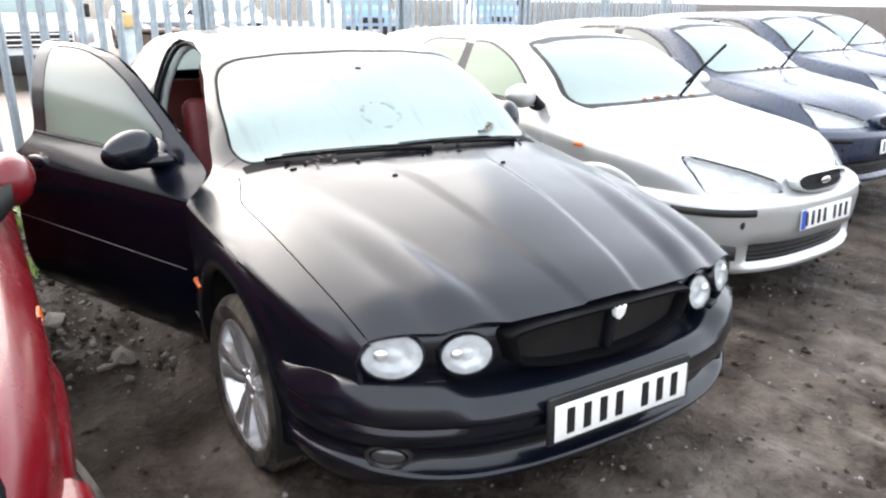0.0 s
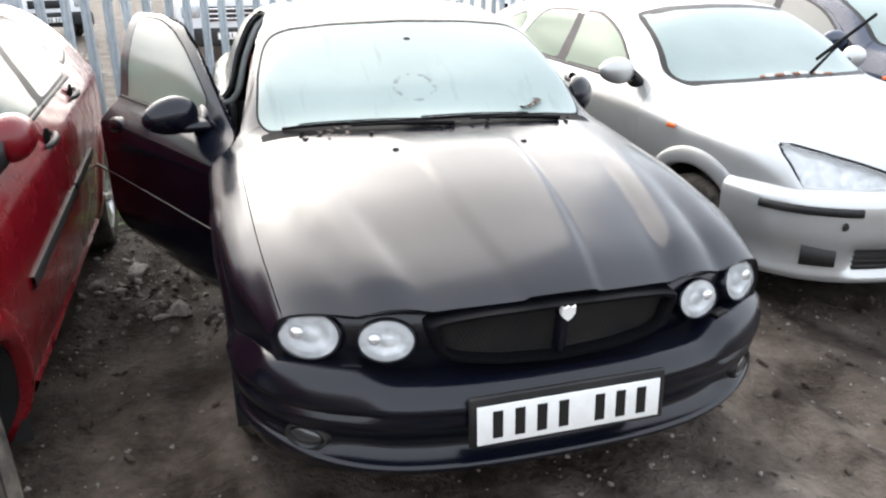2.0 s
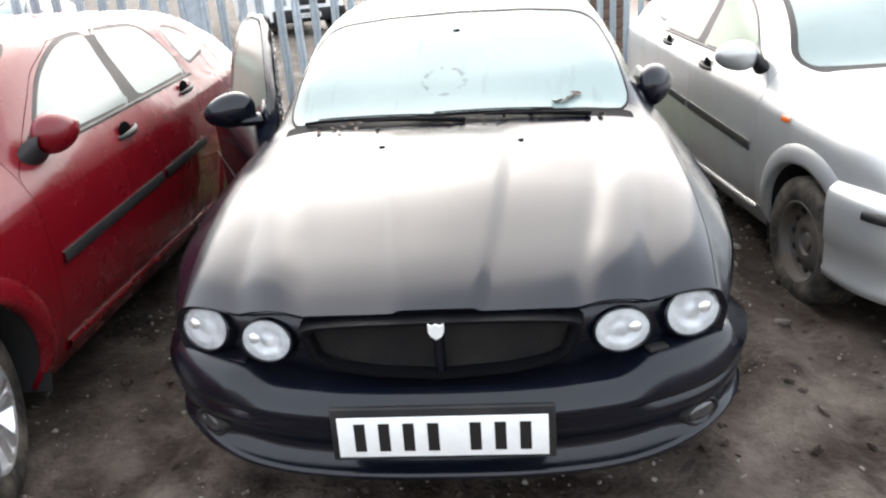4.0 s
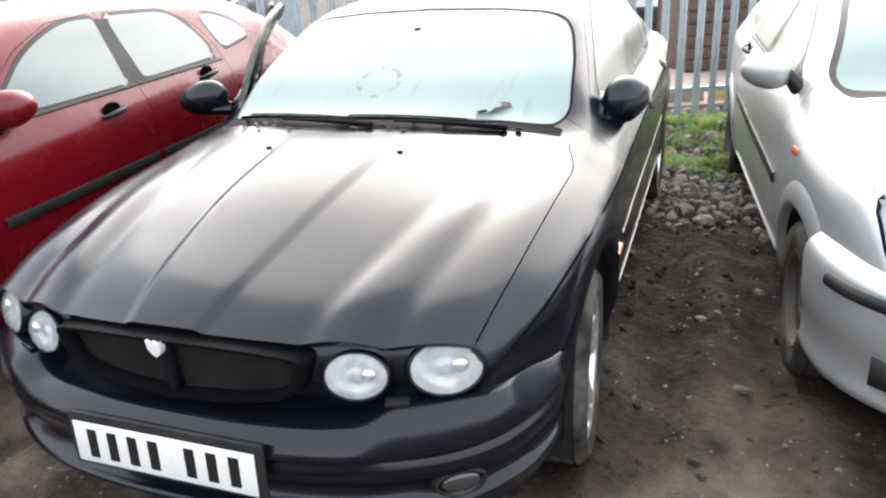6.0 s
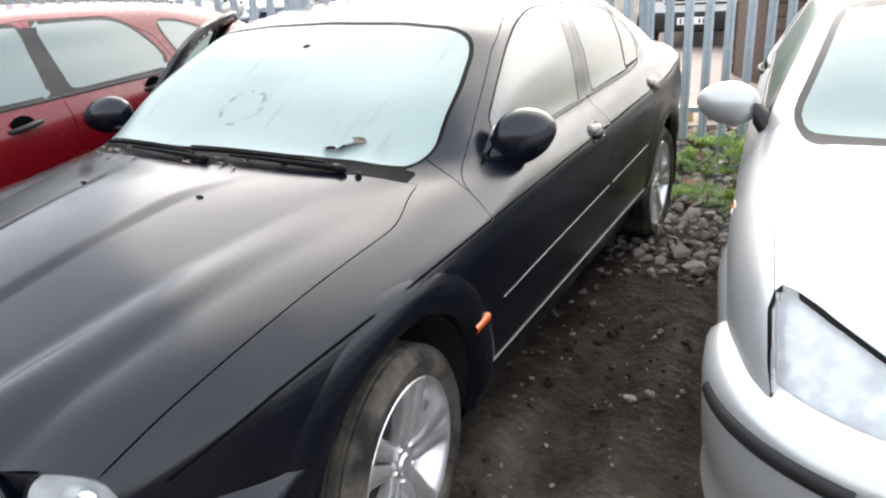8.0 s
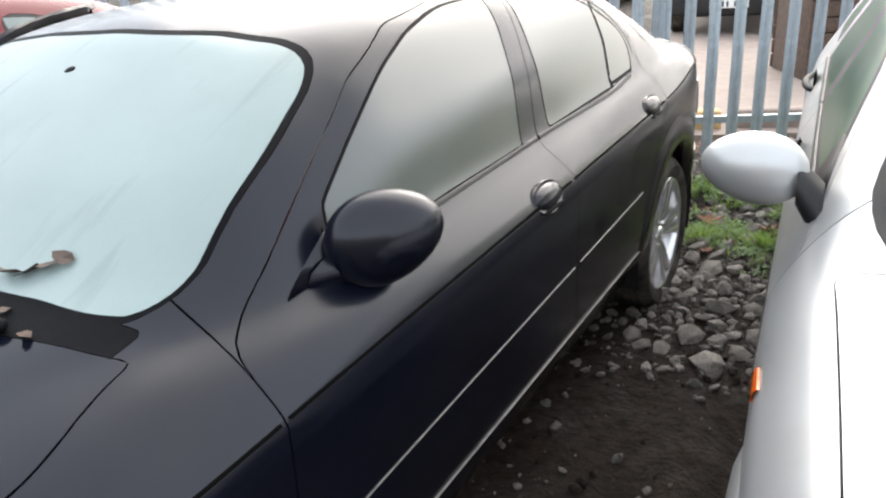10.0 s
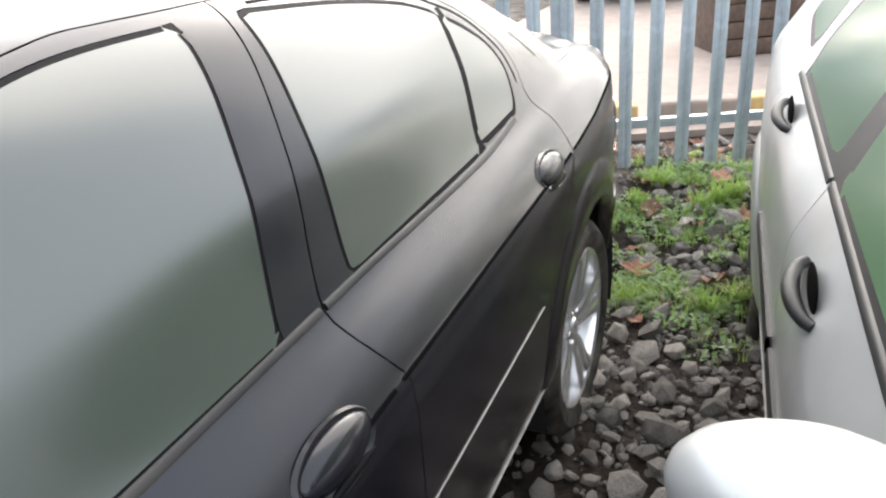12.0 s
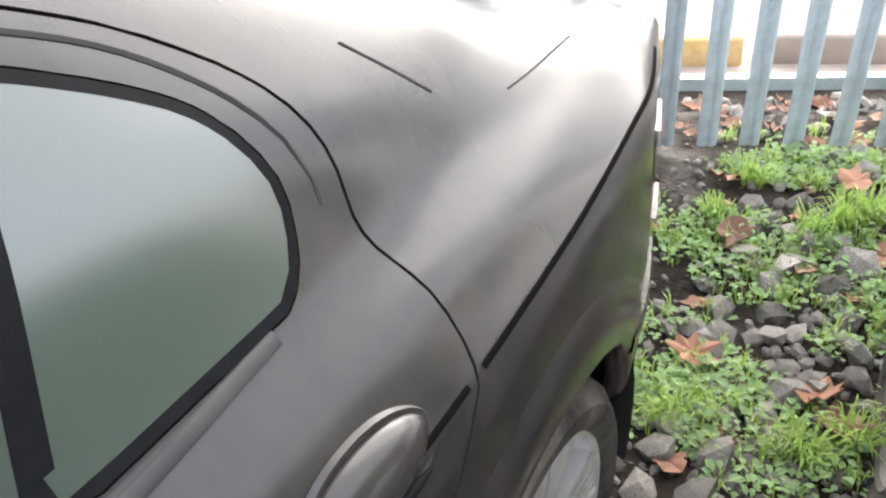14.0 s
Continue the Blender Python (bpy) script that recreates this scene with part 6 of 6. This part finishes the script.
PITCH = 0.1475
pm = pale_mesh()
rnd = random.Random(3)
for i in range(-64, 84):
    p = new("pale", pm)
    p.parent = fence
    p.matrix_basis = pose(i * PITCH + rnd.uniform(-0.004, 0.004), -0.03, 0.08 + rnd.uniform(-0.012, 0.012), rnd.uniform(-0.5, 0.5), rnd.uniform(-0.6, 0.6), 0)
for z in (0.33, 1.80):
    rows = [[(-9.6, y, zz) for y, zz in ((-0.015, z - 0.022), (-0.015, z + 0.022), (0.03, z + 0.022), (0.03, z + 0.017), (-0.010, z + 0.017), (-0.010, z - 0.022))],
            [(12.4, y, zz) for y, zz in ((-0.015, z - 0.022), (-0.015, z + 0.022), (0.03, z + 0.022), (0.03, z + 0.017), (-0.010, z + 0.017), (-0.010, z - 0.022))]]
    part("rail", tidy(grid(rows, close_v=True)), GALV, fence, smooth=False)
for k in range(-3, 5):
    x = -0.31 + 2.72 * k
    bm = bmesh.new()
    for dx, dy, sx_, sy_ in ((0, -0.03, 0.10, 0.008), (0, 0.06, 0.10, 0.008), (0, 0.015, 0.008, 0.09)):
        bmesh.ops.create_cube(bm, size=1, matrix=Matrix.Translation((x + dx, dy + 0.02, 1.0)) @ Matrix.Diagonal((sx_, sy_, 2.05, 1)))
    part("post", bm, GALV, fence, smooth=False)

# ---- rubble, weeds, leaves and what stands beyond the fence ----
rnd = random.Random(21)


def stone_mesh(k):
    bm = bmesh.new()
    bmesh.ops.create_icosphere(bm, subdivisions=1, radius=1)
    r = random.Random(100 + k)
    sx, sy, sz = r.uniform(0.8, 1.25), r.uniform(0.7, 1.0), r.uniform(0.5, 0.75)
    for v in bm.verts:
        v.co *= r.uniform(0.66, 1.16)
        v.co = Vector((v.co.x * sx, v.co.y * sy, v.co.z * sz))
    me = bpy.data.meshes.new("stone")
    bm.to_mesh(me)
    bm.free()
    me.materials.append(STONE)
    return me


STONES = [stone_mesh(k) for k in range(9)]
rubble = tagged(new("rubble"), "loose grey rubble stones on dark mud", "rubble")


def stone_field(x, y):
    """How thick the rubble lies."""
    b = behind(x, y)
    if b > -0.1:
        return 0.0
    f = step(1.9, 2.7, y) * (1 - 0.75 * step(-1.5, -0.7, b))
    if x < -0.9:
        f = 0.35 * step(0.6, 1.4, y)
    return f


placed = []
tries = 0
while len(placed) < 300 and tries < 20000:
    tries += 1
    x, y = rnd.uniform(0.80, 1.75), rnd.uniform(1.8, 4.6)
    if rnd.random() > stone_field(x, y):
        continue
    r = rnd.choice((0.024, 0.030, 0.034, 0.040, 0.046, 0.054, 0.064))
    if any((x - a) ** 2 + (y - b) ** 2 < (0.75 * (r + c)) ** 2 for a, b, c in placed):
        continue
    placed.append((x, y, r))
    o = new("stone", STONES[rnd.randrange(9)])
    o.parent = rubble
    o.matrix_basis = Matrix.LocRotScale((x, y, ground_z(x, y) + r * 0.18), Euler((rnd.uniform(-0.4, 0.4), rnd.uniform(-0.4, 0.4), rnd.uniform(0, 6.3))), (r, r, r))

ICO = [v.co.copy() for v in STONES[0].vertices]
ICF = [tuple(p.vertices) for p in STONES[0].polygons]


def grit(name, count, area, size, density, mat, label, seed):
    """Many small stones as one sheet of stuff."""
    r = random.Random(seed)
    vs, fs, n, tries = [], [], 0, 0
    while n < count and tries < count * 12:
        tries += 1
        x, y = r.uniform(area[0], area[1]), r.uniform(area[2], area[3])
        if r.random() > density(x, y):
            continue
        k = size * r.choice((0.5, 0.7, 1.0, 1.0, 1.5, 2.2))
        m = Matrix.LocRotScale((x, y, ground_z(x, y) + k * 0.15), Euler((r.uniform(-1, 1), r.uniform(-1, 1), r.uniform(0, 6.3))), (k * r.uniform(0.7, 1.3), k, k * r.uniform(0.6, 1)))
        base = len(vs)
        vs += [m @ c for c in ICO]
        fs += [tuple(base + i for i in f) for f in ICF]
        n += 1
    me = bpy.data.meshes.new(name)
    me.from_pydata(vs, [], fs)
    me.materials.append(mat)
    return tagged(new(name, me), label, "gravel", kind="stuff")


grit("gravel", 5200, (-1.6, 2.4, 0.6, 4.7), 0.013, lambda x, y: 0.03 + 0.97 * stone_field(x, y) if behind(x, y) < -0.05 else 0, STONE, "small grey stones scattered over mud", 5)
grit("mud_grit", 2600, (-2.6, 3.6, -2.8, 2.4), 0.006, lambda x, y: 0.25 + 0.75 * step(-0.1, 0.3, noise.fractal(Vector((x * 2.1, y * 2.1, 3)), 0.9, 2.0, 3)), STONE, "fine pale grit pressed into the mud", 7)
grit("fence_rubble", 520, (0.2, 3.2, 3.0, 5.6), 0.030, lambda x, y: 0.9 if -1.5 < behind(x, y) < 0.6 else 0, STONE, "grey broken stones among weeds by the fence", 15)
grit("mud_clods", 1800, (-2.4, 3.4, -2.4, 2.6), 0.013, lambda x, y: 0.25 + 0.75 * step(-0.1, 0.35, noise.fractal(Vector((x * 1.5, y * 1.5, 8)), 0.9, 2.0, 3)), ground.data.materials[0], "dark clods of churned mud", 6)
for x, y, r in ((-1.12, 0.98, 0.085), (-1.20, 0.92, 0.05), (-1.55, 1.35, 0.07), (-1.42, 1.28, 0.05), (1.33, 0.42, 0.05), (1.18, 0.95, 0.045), (-0.72, -1.02, 0.028), (-1.36, 1.5, 0.09)):
    o = tagged(new("loose_stone", STONES[int(r * 1000) % 9]), "single pale stone lying in mud", "stone")
    o.matrix_basis = Matrix.LocRotScale((x, y, ground_z(x, y) + r * 0.1), Euler((0.2, 0.1, r * 60)), (r, r * 0.8, r * 0.6))

# weeds and grass along the fence


def weed_density(x, y):
    b = behind(x, y)
    f = step(-1.75, -1.25, b) * (1 - step(-0.02, 0.15, b))
    patch = noise.fractal(Vector((x * 2.6, y * 2.6, 3.1)), 0.9, 2.0, 3) + 0.6 * noise.fractal(Vector((x * 9, y * 9, 7.7)), 0.9, 2.0, 2)
    return f * step(-0.02, 0.16, patch)


def grass_sheet(name, count, area, h, width, mat, label, seed, broad=False):
    r = random.Random(seed)
    vs, fs, n, tries = [], [], 0, 0
    while n < count and tries < count * 30:
        tries += 1
        x, y = r.uniform(area[0], area[1]), r.uniform(area[2], area[3])
        if r.random() > weed_density(x, y):
            continue
        z = ground_z(x, y)
        n += 1
        if broad:
            stem = h * r.uniform(0.15, 1.0)
            for k in range(r.randrange(4, 8)):
                a, t = r.uniform(0, 6.3), r.uniform(0.2, 0.9)
                ln = width * r.uniform(0.7, 1.4)
                c = Vector((x + 0.02 * math.cos(a), y + 0.02 * math.sin(a), z + stem * r.uniform(0.3, 1)))
                d, q = Vector((math.cos(a), math.sin(a), t * 0.6)), Vector((-math.sin(a), math.cos(a), 0))
                b = len(vs)
                up = Vector((0, 0, ln * 0.12))
                vs += [c, c + d * ln * 0.35 + q * ln * 0.32 + up, c + d * ln * 0.75 + q * ln * 0.28 + up, c + d * ln - up, c + d * ln * 0.75 - q * ln * 0.28 + up, c + d * ln * 0.35 - q * ln * 0.32 + up, c + d * ln * 0.55]
                fs += [(b, b + 1, b + 6), (b + 1, b + 2, b + 6), (b + 2, b + 3, b + 6), (b + 3, b + 4, b + 6), (b + 4, b + 5, b + 6), (b + 5, b, b + 6)]
        else:
            for k in range(5):
                a = r.uniform(0, 6.3)
                hh, lean = h * r.uniform(0.5, 1.2), r.uniform(0.2, 1.0)
                d, q = Vector((math.cos(a), math.sin(a), 0)), Vector((-math.sin(a), math.cos(a), 0)) * width * 0.5
                p = Vector((x + r.uniform(-0.015, 0.015), y + r.uniform(-0.015, 0.015), z - 0.005))
                m = p + d * hh * 0.3 * lean + Vector((0, 0, hh * 0.65))
                e = p + d * hh * 0.8 * lean + Vector((0, 0, hh * (1.0 - 0.35 * lean)))
                b = len(vs)
                vs += [p - q, p + q, m + q * 0.8, m - q * 0.8, e]
                fs += [(b, b + 1, b + 2, b + 3), (b + 3, b + 2, b + 4)]
    me = bpy.data.meshes.new(name)
    me.from_pydata(vs, [], fs)
    me.materials.append(mat)
    return tagged(new(name, me), label, "plants", kind="stuff")


def leaf_green(name, colour):
    m = material(name, colour, 0.55, grain=0.45, grain_scale=9, stain=tuple(c * 1.6 for c in colour), stain_scale=30, stain_amount=0.6)
    nt = m.node_tree
    b, out = nt.nodes["Principled BSDF"], nt.nodes["Material Output"]
    tr = nt.nodes.new("ShaderNodeBsdfTranslucent")
    tr.inputs["Color"].default_value = (*[min(1, c * 1.8) for c in colour], 1)
    mx = nt.nodes.new("ShaderNodeMixShader")
    mx.inputs[0].default_value = 0.35
    nt.links.new(b.outputs[0], mx.inputs[1])
    nt.links.new(tr.outputs[0], mx.inputs[2])
    nt.links.new(mx.outputs[0], out.inputs["Surface"])
    return m


WEED = leaf_green("weed_leaf", (0.18, 0.265, 0.115))
BLADE = leaf_green("grass_leaf", (0.23, 0.33, 0.075))
grass_sheet("grass", 1500, (-2.6, 3.6, 2.2, 6.0), 0.075, 0.005, BLADE, "short rough grass along the fence", 31)
grass_sheet("weeds", 1000, (-2.6, 3.6, 2.2, 6.0), 0.05, 0.026, WEED, "low broad-leaved weeds along the fence", 32, True)
grass_sheet("weeds", 1500, (0.55, 2.3, 2.9, 5.4), 0.06, 0.019, WEED, "thick small-leaved green weeds between stones", 33, True)
grass_sheet("grass", 900, (0.55, 2.3, 2.9, 5.4), 0.07, 0.004, BLADE, "bright short grass between weeds", 34)


def grass_tuft(x, y, h, n, seed):
    """A tuft of long arching blades."""
    r = random.Random(seed)
    vs, fs = [], []
    z = ground_z(x, y)
    for _ in range(n):
        a, k = r.uniform(0, 6.3), r.uniform(0.3, 1.0)
        d, q = Vector((math.cos(a), math.sin(a), 0)), Vector((-math.sin(a), math.cos(a), 0)) * 0.0028
        p = Vector((x + 0.03 * r.uniform(-1, 1), y + 0.03 * r.uniform(-1, 1), z - 0.005))
        hh = h * r.uniform(0.6, 1.2)
        m1, m2 = p + d * hh * 0.25 * k + Vector((0, 0, hh * 0.5)), p + d * hh * 0.6 * k + Vector((0, 0, hh * 0.82))
        e = p + d * hh * 1.0 * k + Vector((0, 0, hh * (1.0 - 0.45 * k)))
        b = len(vs)
        vs += [p - q, p + q, m1 + q, m1 - q, m2 + q * 0.7, m2 - q * 0.7, e]
        fs += [(b, b + 1, b + 2, b + 3), (b + 3, b + 2, b + 4, b + 5), (b + 5, b + 4, b + 6)]
    me = bpy.data.meshes.new("grass_tuft")
    me.from_pydata(vs, [], fs)
    me.materials.append(BLADE)
    return tagged(new("grass_tuft", me), "tuft of long bright green grass blades", "grass", "grass tufts by the fence")


for k, (x, y, h) in enumerate(((1.09, 4.29, 0.13), (1.16, 4.36, 0.12), (1.02, 4.22, 0.10), (0.86, 3.38, 0.08), (1.24, 3.48, 0.10), (1.14, 3.40, 0.09), (1.32, 3.55, 0.11), (0.93, 3.46, 0.07), (1.40, 4.60, 0.13), (0.80, 4.42, 0.09), (1.60, 4.3, 0.12), (0.74, 4.2, 0.08))):
    grass_tuft(x, y, h, 90, 400 + k)


def fallen_leaf_mesh(k):
    r = random.Random(300 + k)
    bm = bmesh.new()
    mid = bm.verts.new((0, 0, 0.0))
    ring = []
    for i in range(14):
        a = 2 * math.pi * i / 14
        rr = (1.0 if i % 2 == 0 else 0.74) * r.uniform(0.6, 1.1)
        ring.append(bm.verts.new((rr * math.cos(a), rr * 0.8 * math.sin(a), 0.45 * rr * rr * r.uniform(0.0, 1.5))))
    for i in range(14):
        bm.faces.new((mid, ring[i], ring[(i + 1) % 14]))
    bm.faces.ensure_lookup_table()
    got = bmesh.ops.extrude_face_region(bm, geom=list(bm.faces))
    bmesh.ops.translate(bm, verts=[g for g in got["geom"] if isinstance(g, bmesh.types.BMVert)], vec=(0, 0, 0.03))
    me = bpy.data.meshes.new("fallen_leaf")
    bm.to_mesh(me)
    bm.free()
    me.materials.append(LEAF_BROWN)
    return me


LEAVES = [fallen_leaf_mesh(k) for k in range(5)]
count = 0
while count < 110:
    x, y = rnd.uniform(0.0, 2.2), rnd.uniform(2.9, 5.6)
    b = behind(x, y)
    if not (-1.5 if count < 60 else 0.0) < b < 0.6:
        continue
    count += 1
    o = tagged(new("fallen_leaf", LEAVES[count % 5]), "curled brown fallen leaf on the ground", "leaf", "fallen leaves by the fence")
    k = rnd.uniform(0.028, 0.066)
    o.matrix_basis = Matrix.LocRotScale((x, y, ground_z(x, y) + 0.012), Euler((rnd.uniform(-0.3, 0.3), rnd.uniform(-0.3, 0.3), rnd.uniform(0, 6.3))), (k, k, k))


for k, (x, y, s) in enumerate(((0.853, 3.60, 0.085), (1.148, 3.58, 0.085), (1.20, 3.50, 0.075), (0.82, 4.10, 0.075), (1.09, 4.51, 0.08), (0.72, 4.36, 0.07), (1.02, 4.02, 0.06))):
    o = tagged(new("fallen_leaf", LEAVES[k % 5]), "large curled brown leaf lying on weeds", "leaf", "fallen leaves by the fence")
    o.matrix_basis = Matrix.LocRotScale((x, y, ground_z(x, y) + 0.035), Euler((0.25 * (-1) ** k, 0.2, k * 1.3)), (s, s, s * 0.9))
for k, (x, y, s) in enumerate(((1.162, 4.10, 0.085), (0.89, 3.71, 0.065), (0.86, 3.82, 0.055), (0.80, 3.90, 0.05), (1.02, 3.76, 0.055), (0.95, 4.35, 0.055), (0.80, 4.52, 0.05), (1.22, 4.62, 0.055))):
    o = tagged(new("loose_stone", STONES[(k * 2) % 9]), "pale broken stone lying among weeds", "stone", "stones among weeds")
    o.matrix_basis = Matrix.LocRotScale((x, y, ground_z(x, y) + s * 0.25), Euler((0.3, 0.2, k * 0.9)), (s, s * 0.85, s * 0.9))


def fence_frame(a, b, z, turn=0.0):
    return Matrix.Translation(FENCE_O + FD * a + FN * b + Vector((0, 0, z))) @ Matrix.Rotation(FENCE_A + radians(turn), 4, "Z")


# yellow-painted kerb blocks just beyond the fence
for i in range(-14, 16):
    o = part("kerb_block", box(0.52, 0.16, 0.15, 0.02, (0, 0, 0.075)), YELLOW if i % 3 != 1 else CONCRETE)
    o.matrix_world = fence_frame(i * 0.62 + rnd.uniform(-0.03, 0.03), 1.02 + rnd.uniform(-0.02, 0.02), 0.03, rnd.uniform(-3, 3))
    tagged(o, "chipped yellow-painted concrete kerb block" if i % 3 != 1 else "bare concrete kerb block with worn edges", "kerb", "kerb blocks beyond the fence")

# timber box and stacked boards beyond
crate = thing("timber_box", "dark weathered timber box standing on concrete", "box", fence_frame(1.95, 3.3, 0.045, 6))
for i in range(7):
    part("board", box(1.30, 0.03, 0.135, 0.006, (0, -0.45, 0.08 + 0.145 * i)), WOOD_DARK, crate)
    part("board", box(1.30, 0.03, 0.135, 0.006, (0, 0.45, 0.08 + 0.145 * i)), WOOD_DARK, crate)
for sx_ in (-0.62, 0.62):
    part("end_panel", box(0.03, 0.87, 1.0, 0.006, (sx_, 0, 0.5)), WOOD_DARK, crate)
part("lid", box(1.36, 0.98, 0.04, 0.01, (0, 0, 1.05)), WOOD_DARK, crate)
# cars on the far hard standing
for i, (src, a, b, tn, z) in enumerate(((silver_car, 3.6, 11.0, -16, 0.05), (blue_car, -7.2, 12.0, -14, 0.05), (silver_car, -9.8, 12.5, -14, 0.05), (blue_car, 7.4, 12.5, -20, 0.05), (silver_car, 10.4, 13.0, -18, 0.05))):
    copy_thing(src, fence_frame(a, b, z, tn))


def far_pickup():
    """A white pickup seen through the pales."""
    car = thing("white_pickup", "white pickup truck with a dark bumper beyond the fence", "car", pose(-0.65, 11.4, 0.045, 0, 0, 6))
    rows = []
    for y, w, z0, z1 in ((0.0, 0.80, 0.45, 0.98), (0.06, 0.88, 0.42, 1.05), (0.9, 0.90, 0.40, 1.12), (1.2, 0.90, 0.40, 1.15)):
        rows.append([(-w, y, z0), (-w, y, z0 + 0.3), (-w * 0.98, y, z1 - 0.08), (-w * 0.85, y, z1), (0, y, z1 + 0.03), (w * 0.85, y, z1), (w * 0.98, y, z1 - 0.08), (w, y, z0 + 0.3), (w, y, z0)])
    bm = grid(rows)
    bm.verts.ensure_lookup_table()
    bm.faces.new([bm.verts[i] for i in range(9)])
    bmesh.ops.recalc_face_normals(bm, faces=bm.faces)
    part("bonnet", sharpen(bm, 40), WHITE_PAINT, car)
    rows = []
    for y, w, z in ((1.15, 0.86, 1.14), (1.75, 0.74, 1.72), (2.9, 0.74, 1.74), (3.1, 0.80, 1.14)):
        rows.append([(-w, y, z), (0, y, z + 0.02), (w, y, z)])
    part("cab_roof", grid(rows), WHITE_PAINT, car)
    part("cab_side", box(1.72, 2.0, 0.72, 0.04, (0, 2.2, 0.80)), WHITE_PAINT, car)
    part("windscreen", moved(box(1.46, 0.02, 0.74, 0.006), Matrix.Translation((0, 1.44, 1.45)) @ Matrix.Rotation(radians(-46), 4, "X")), GLASS, car)
    part("front_bumper", box(1.80, 0.28, 0.30, 0.06, (0, 0.02, 0.42), 3), PLASTIC, car)
    gr = part("radiator_grille", box(0.95, 0.05, 0.24, 0.02, (0, -0.02, 0.80)), PLASTIC, car)
    for i in range(3):
        part("grille_bar", box(0.97, 0.03, 0.03, 0.008, (0, -0.05, 0.72 + 0.08 * i)), CHROME, gr)
    for s in (1, -1):
        part("headlight", box(0.30, 0.06, 0.20, 0.03, (s * 0.66, 0.0, 0.84), 3), REFLECTOR, car)
        for yc in (0.55, 3.3):
            wheel(car, (s * 0.76, yc, 0.36), s, 0.36, 0.24, 0.21, STEEL, 8, "steel")
        part("door_mirror", box(0.20, 0.10, 0.24, 0.04, (s * 1.02, 1.45, 1.22), 3), PLASTIC, car)
    part("load_bed", box(1.76, 1.7, 0.62, 0.04, (0, 4.0, 0.85)), WHITE_PAINT, car)
    part("underbody", box(1.3, 4.6, 0.3, 0.03, (0, 2.4, 0.40)), CHASSIS, car)
    plate(car, (0, -0.135, 0.44), 0, 0, False)
    return car


far_pickup()


def far_van(label, paint, m):
    """A panel van on the far hard standing."""
    car = thing("panel_van", label, "van", m, "vans beyond the fence")
    rows = []
    for y, w, z1 in ((0.0, 0.86, 0.95), (0.1, 0.94, 1.12), (0.8, 0.96, 1.25), (1.5, 0.94, 2.15), (1.9, 0.93, 2.28), (4.9, 0.93, 2.28), (5.0, 0.90, 2.2)):
        rows.append([(-w, y, 0.35), (-w, y, 0.85), (-w * 0.97, y, z1 - 0.12), (-w * 0.85, y, z1), (0, y, z1 + 0.03), (w * 0.85, y, z1), (w * 0.97, y, z1 - 0.12), (w, y, 0.85), (w, y, 0.35)])
    bm = grid(rows)
    bm.verts.ensure_lookup_table()
    bm.faces.new([bm.verts[i] for i in range(9)])
    bm.faces.new([bm.verts[len(rows) * 9 - 9 + i] for i in range(9)])
    bmesh.ops.recalc_face_normals(bm, faces=bm.faces)
    part("body", sharpen(bm, 40), paint, car)
    part("windscreen", moved(box(1.50, 0.02, 0.92, 0.006), Matrix.Translation((0, 1.13, 1.70)) @ Matrix.Rotation(radians(-38), 4, "X")), GLASS, car)
    part("front_bumper", box(1.92, 0.22, 0.32, 0.06, (0, 0.02, 0.46), 3), PLASTIC, car)
    part("radiator_grille", box(0.9, 0.05, 0.18, 0.02, (0, -0.01, 0.80)), PLASTIC, car)
    for s in (1, -1):
        part("headlight", box(0.26, 0.08, 0.24, 0.03, (s * 0.70, 0.02, 0.84), 3), REFLECTOR, car)
        part("door_window", box(0.02, 0.85, 0.55, 0.006, (s * 0.925, 1.75, 1.55)), SIDE_GLASS, car)
        part("door_mirror", box(0.16, 0.10, 0.26, 0.04, (s * 1.06, 1.15, 1.45), 3), PLASTIC, car)
        for yc in (0.85, 4.1):
            wheel(car, (s * 0.83, yc, 0.33), s, 0.33, 0.22, 0.20, STEEL, 8, "steel")
    plate(car, (0, -0.105, 0.46), 0, 0, False)
    return car


SKY_PAINT = material("light_blue_paint", (0.20, 0.36, 0.60), 0.3, coat=0.5, stain=(0.3, 0.36, 0.42), stain_amount=0.3)
far_van("light blue panel van parked beyond the fence", SKY_PAINT, pose(9.6, 20.5, 0.045, 0, 0, -8))
far_van("light blue panel van parked beyond the fence", SKY_PAINT, pose(15.5, 21.5, 0.045, 0, 0, -20))
far_van("white panel van parked beyond the fence", WHITE_PAINT, pose(-4.6, 17.0, 0.045, 0, 0, 30))
# bollard with a yellow top, far wall and hedge that close the yard
bol = thing("bollard", "grey bollard with a yellow top on the far concrete", "bollard", pose(0.9, 13.0, 0.045))
part("post", moved(lathe([(0.14, 0.0), (0.14, 0.93), (0.0, 0.93)], 20), Matrix.Rotation(radians(-90), 4, "Y")), GALV, bol)
part("cap", moved(lathe([(0.16, 0.92), (0.16, 1.12), (0.12, 1.17), (0.0, 1.18)], 20), Matrix.Rotation(radians(-90), 4, "Y")), YELLOW, bol)
